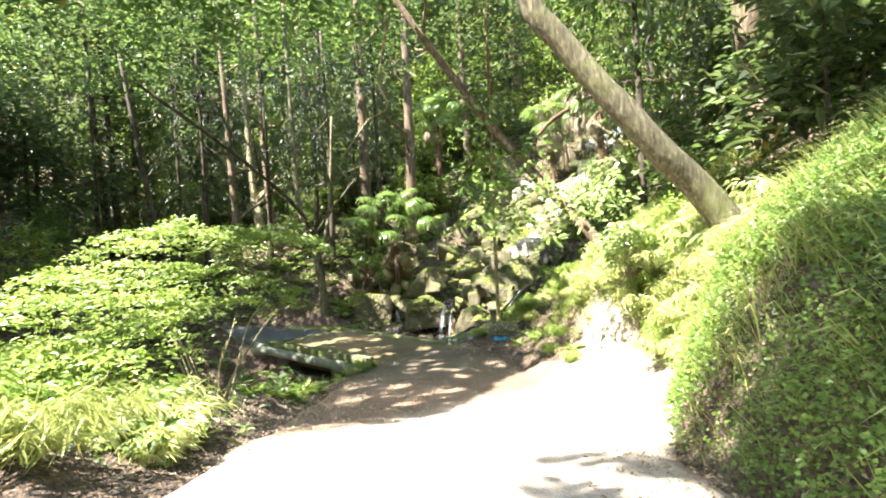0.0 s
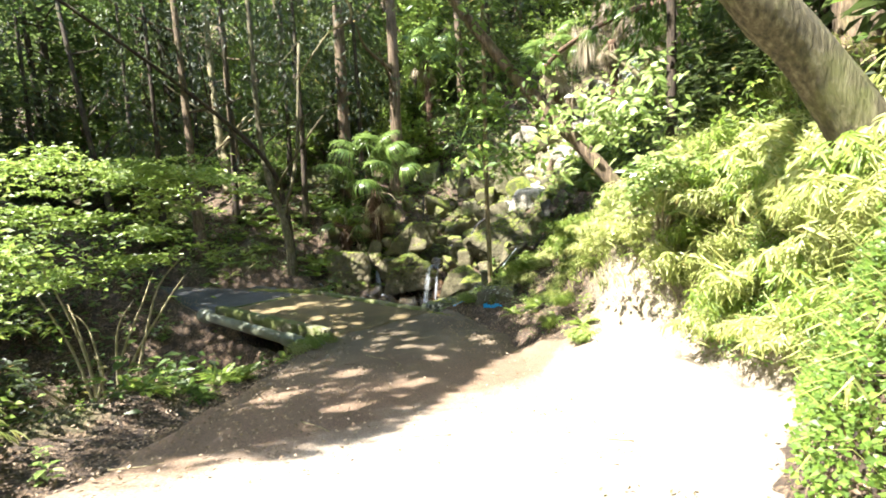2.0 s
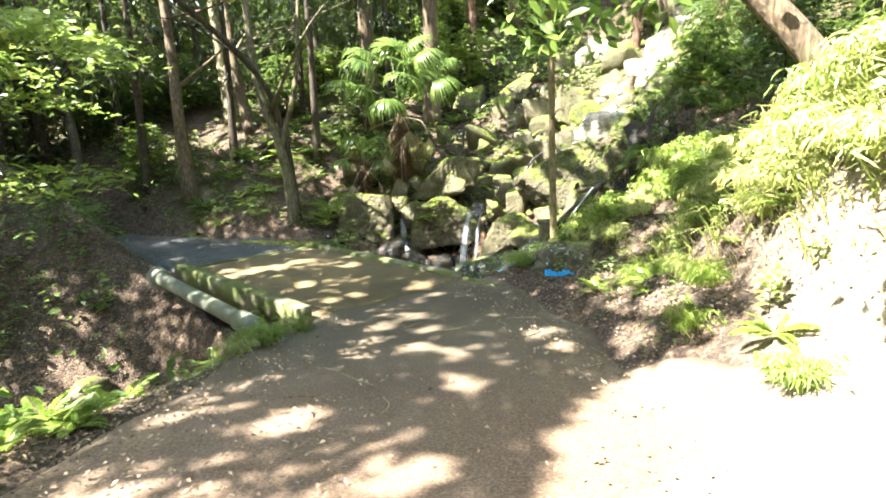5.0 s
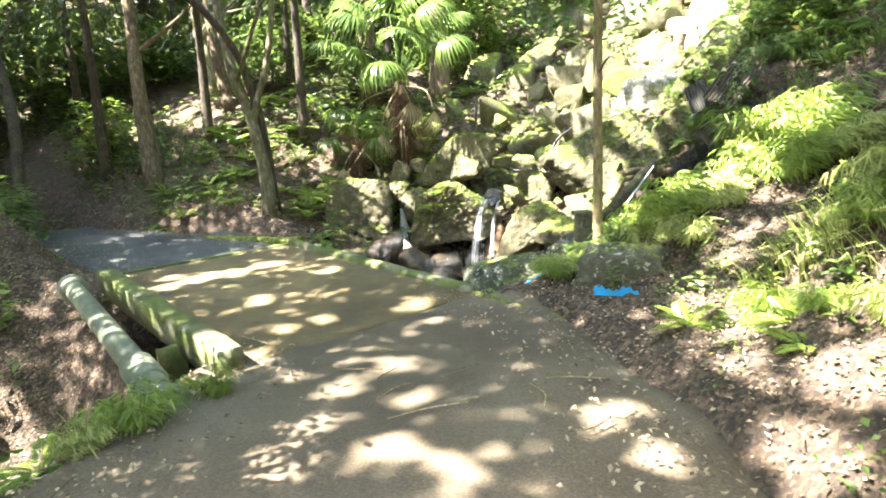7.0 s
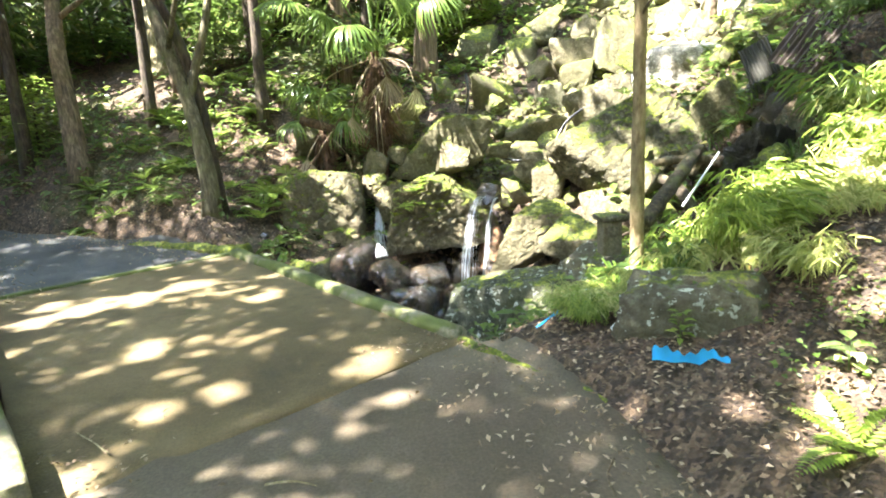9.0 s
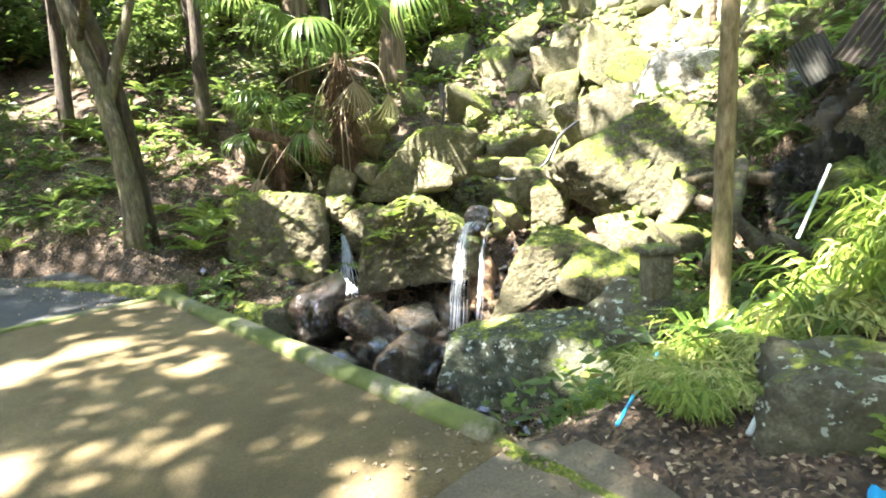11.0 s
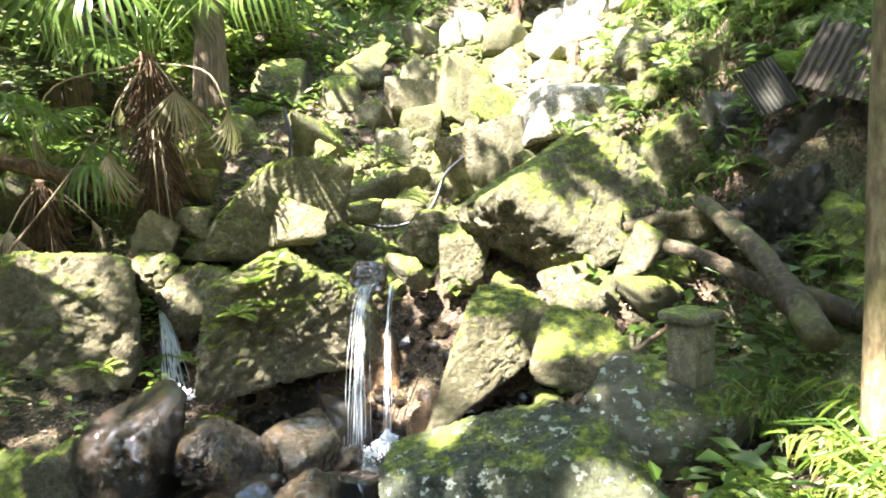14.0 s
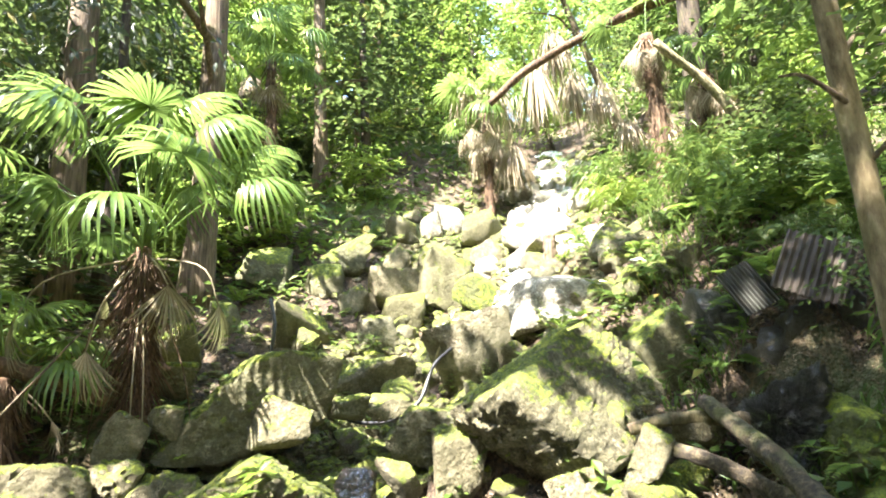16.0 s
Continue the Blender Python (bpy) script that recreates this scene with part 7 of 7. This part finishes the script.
# dry palm leaves hanging in the sun at the head of the cascade, ivy on the sheet, ferns on the wet bank
def dry_fronds(label, top, length, width, n, seed):
    ob = thing("dry_fronds", label, "dead palm leaves", top)
    q = np.random.RandomState(seed)
    a, k = q.uniform(0, 6.28, n), np.sqrt(q.uniform(0, 1, n))
    base = np.stack([np.cos(a) * k * width * 0.3, np.sin(a) * k * width * 0.3, q.uniform(-0.25, 0.05, n) * length], 1)
    way = np.stack([np.cos(a) * 0.35 * k, np.sin(a) * 0.35 * k, -np.ones(n)], 1)
    l = length * q.uniform(0.45, 0.9, n)
    part("leaves", leaf_cards("leaves", base, way, np.stack([np.cos(a), np.sin(a), 0 * a + 0.3], 1), l, q.uniform(0.018, 0.045, n), LEAF_DEAD, 0.3, 0.0, rich=True), ob)
    part("stalk", mesh("stalk", *tube(curve([(0, 0, 0.5), (0.03, 0.02, 0.2), (0, 0, -0.2)], 6), 0.015, 6), BARK_PALE), ob)


DRY = [(6.2, 23.59, 7.42, 1.9, 0.8), (5.26, 24.89, 5.96, 1.35, 0.7), (5.73, 24.23, 5.49, 1.3, 0.8), (5.28, 25.57, 7.84, 1.4, 1.0), (6.83, 23.62, 8.51, 1.6, 0.9), (7.93, 24.37, 7.99, 1.7, 1.0), (8.66, 24.13, 7.64, 1.5, 0.9), (6.31, 25.63, 8.04, 1.8, 0.9), (6.2, 19.83, 4.33, 0.9, 0.4), (7.05, 19.37, 4.67, 0.9, 0.5), (6.61, 21.17, 5.0, 0.8, 0.5)]
for i, (x, y, z, l, w) in enumerate(DRY):
    dry_fronds("sun-bleached dry palm leaves hanging over the cascade", (x, y, z), l, w, int(150 * w + 60), 1200 + i)
r = np.random.RandomState(131)
for i in range(34):
    x, y = r.uniform(3.3, 5.6), r.uniform(15.6, 18.6)
    if math.hypot(x - 3.55, y - 16.1) < 0.55:
        continue
    fern(x, y, r.uniform(0.6, 1.15), 1300 + i, 0.05, r.randint(7, 11), i % 3 > 0, "bright fern hanging over the wet bank" if i % 3 else "dark fern on the wet bank")
ivy = thing("ivy", "dark ivy creeping over the corrugated sheet", "ivy", (3.98, 16.15, 1.1))
spray(ivy, "leaves", 1400, [(3.38, 15.78, 1.08), (3.41, 15.81, 0.87), (3.32, 15.88, 0.75), (3.46, 15.73, 1.16)], 60, 0.12, 0.07, LEAF_MID)
for i, (x, y, s) in enumerate(((0.72, 14.68, 0.50), (0.88, 14.02, 0.58), (1.71, 14.99, 0.66), (1.19, 13.74, 0.50), (1.56, 15.89, 0.58), (2.21, 14.97, 0.66), (0.94, 13.77, 0.50), (1.41, 13.84, 0.58))):
    fern(x, y, s, 1500 + i, 0.0, 8, True, "bright fern at the foot of the bank")

# fallen twigs on the lane and its verge
q = np.random.RandomState(211)
for i in range(46):
    y = q.uniform(5.6, 12.6)
    x = q.uniform(-1.9, 2.6)
    d, zr, half = along(ROAD, x, y)
    if 6.0 < y < 9.0 and x > 0.2:
        continue
    z = float(zr) + 0.035 if abs(float(d)) < float(half) else float(land(x, y)) + 0.03
    a, l = q.uniform(0, 6.28), q.uniform(0.12, 0.5)
    u = np.array((math.cos(a), math.sin(a), 0)) * l
    v = np.array((-math.sin(a), math.cos(a), 0)) * l * q.normal(0, 0.12)
    ob = thing("twig", "thin dry twig fallen on the lane", "twig", (x, y, z), group="fallen twigs")
    part("stem", mesh("stem", *tube(curve([-u / 2, v, u / 2], 6), np.linspace(0.006, 0.003, 6), 5, 0.2, i), BARK if i % 2 else BARK_PALE), ob)
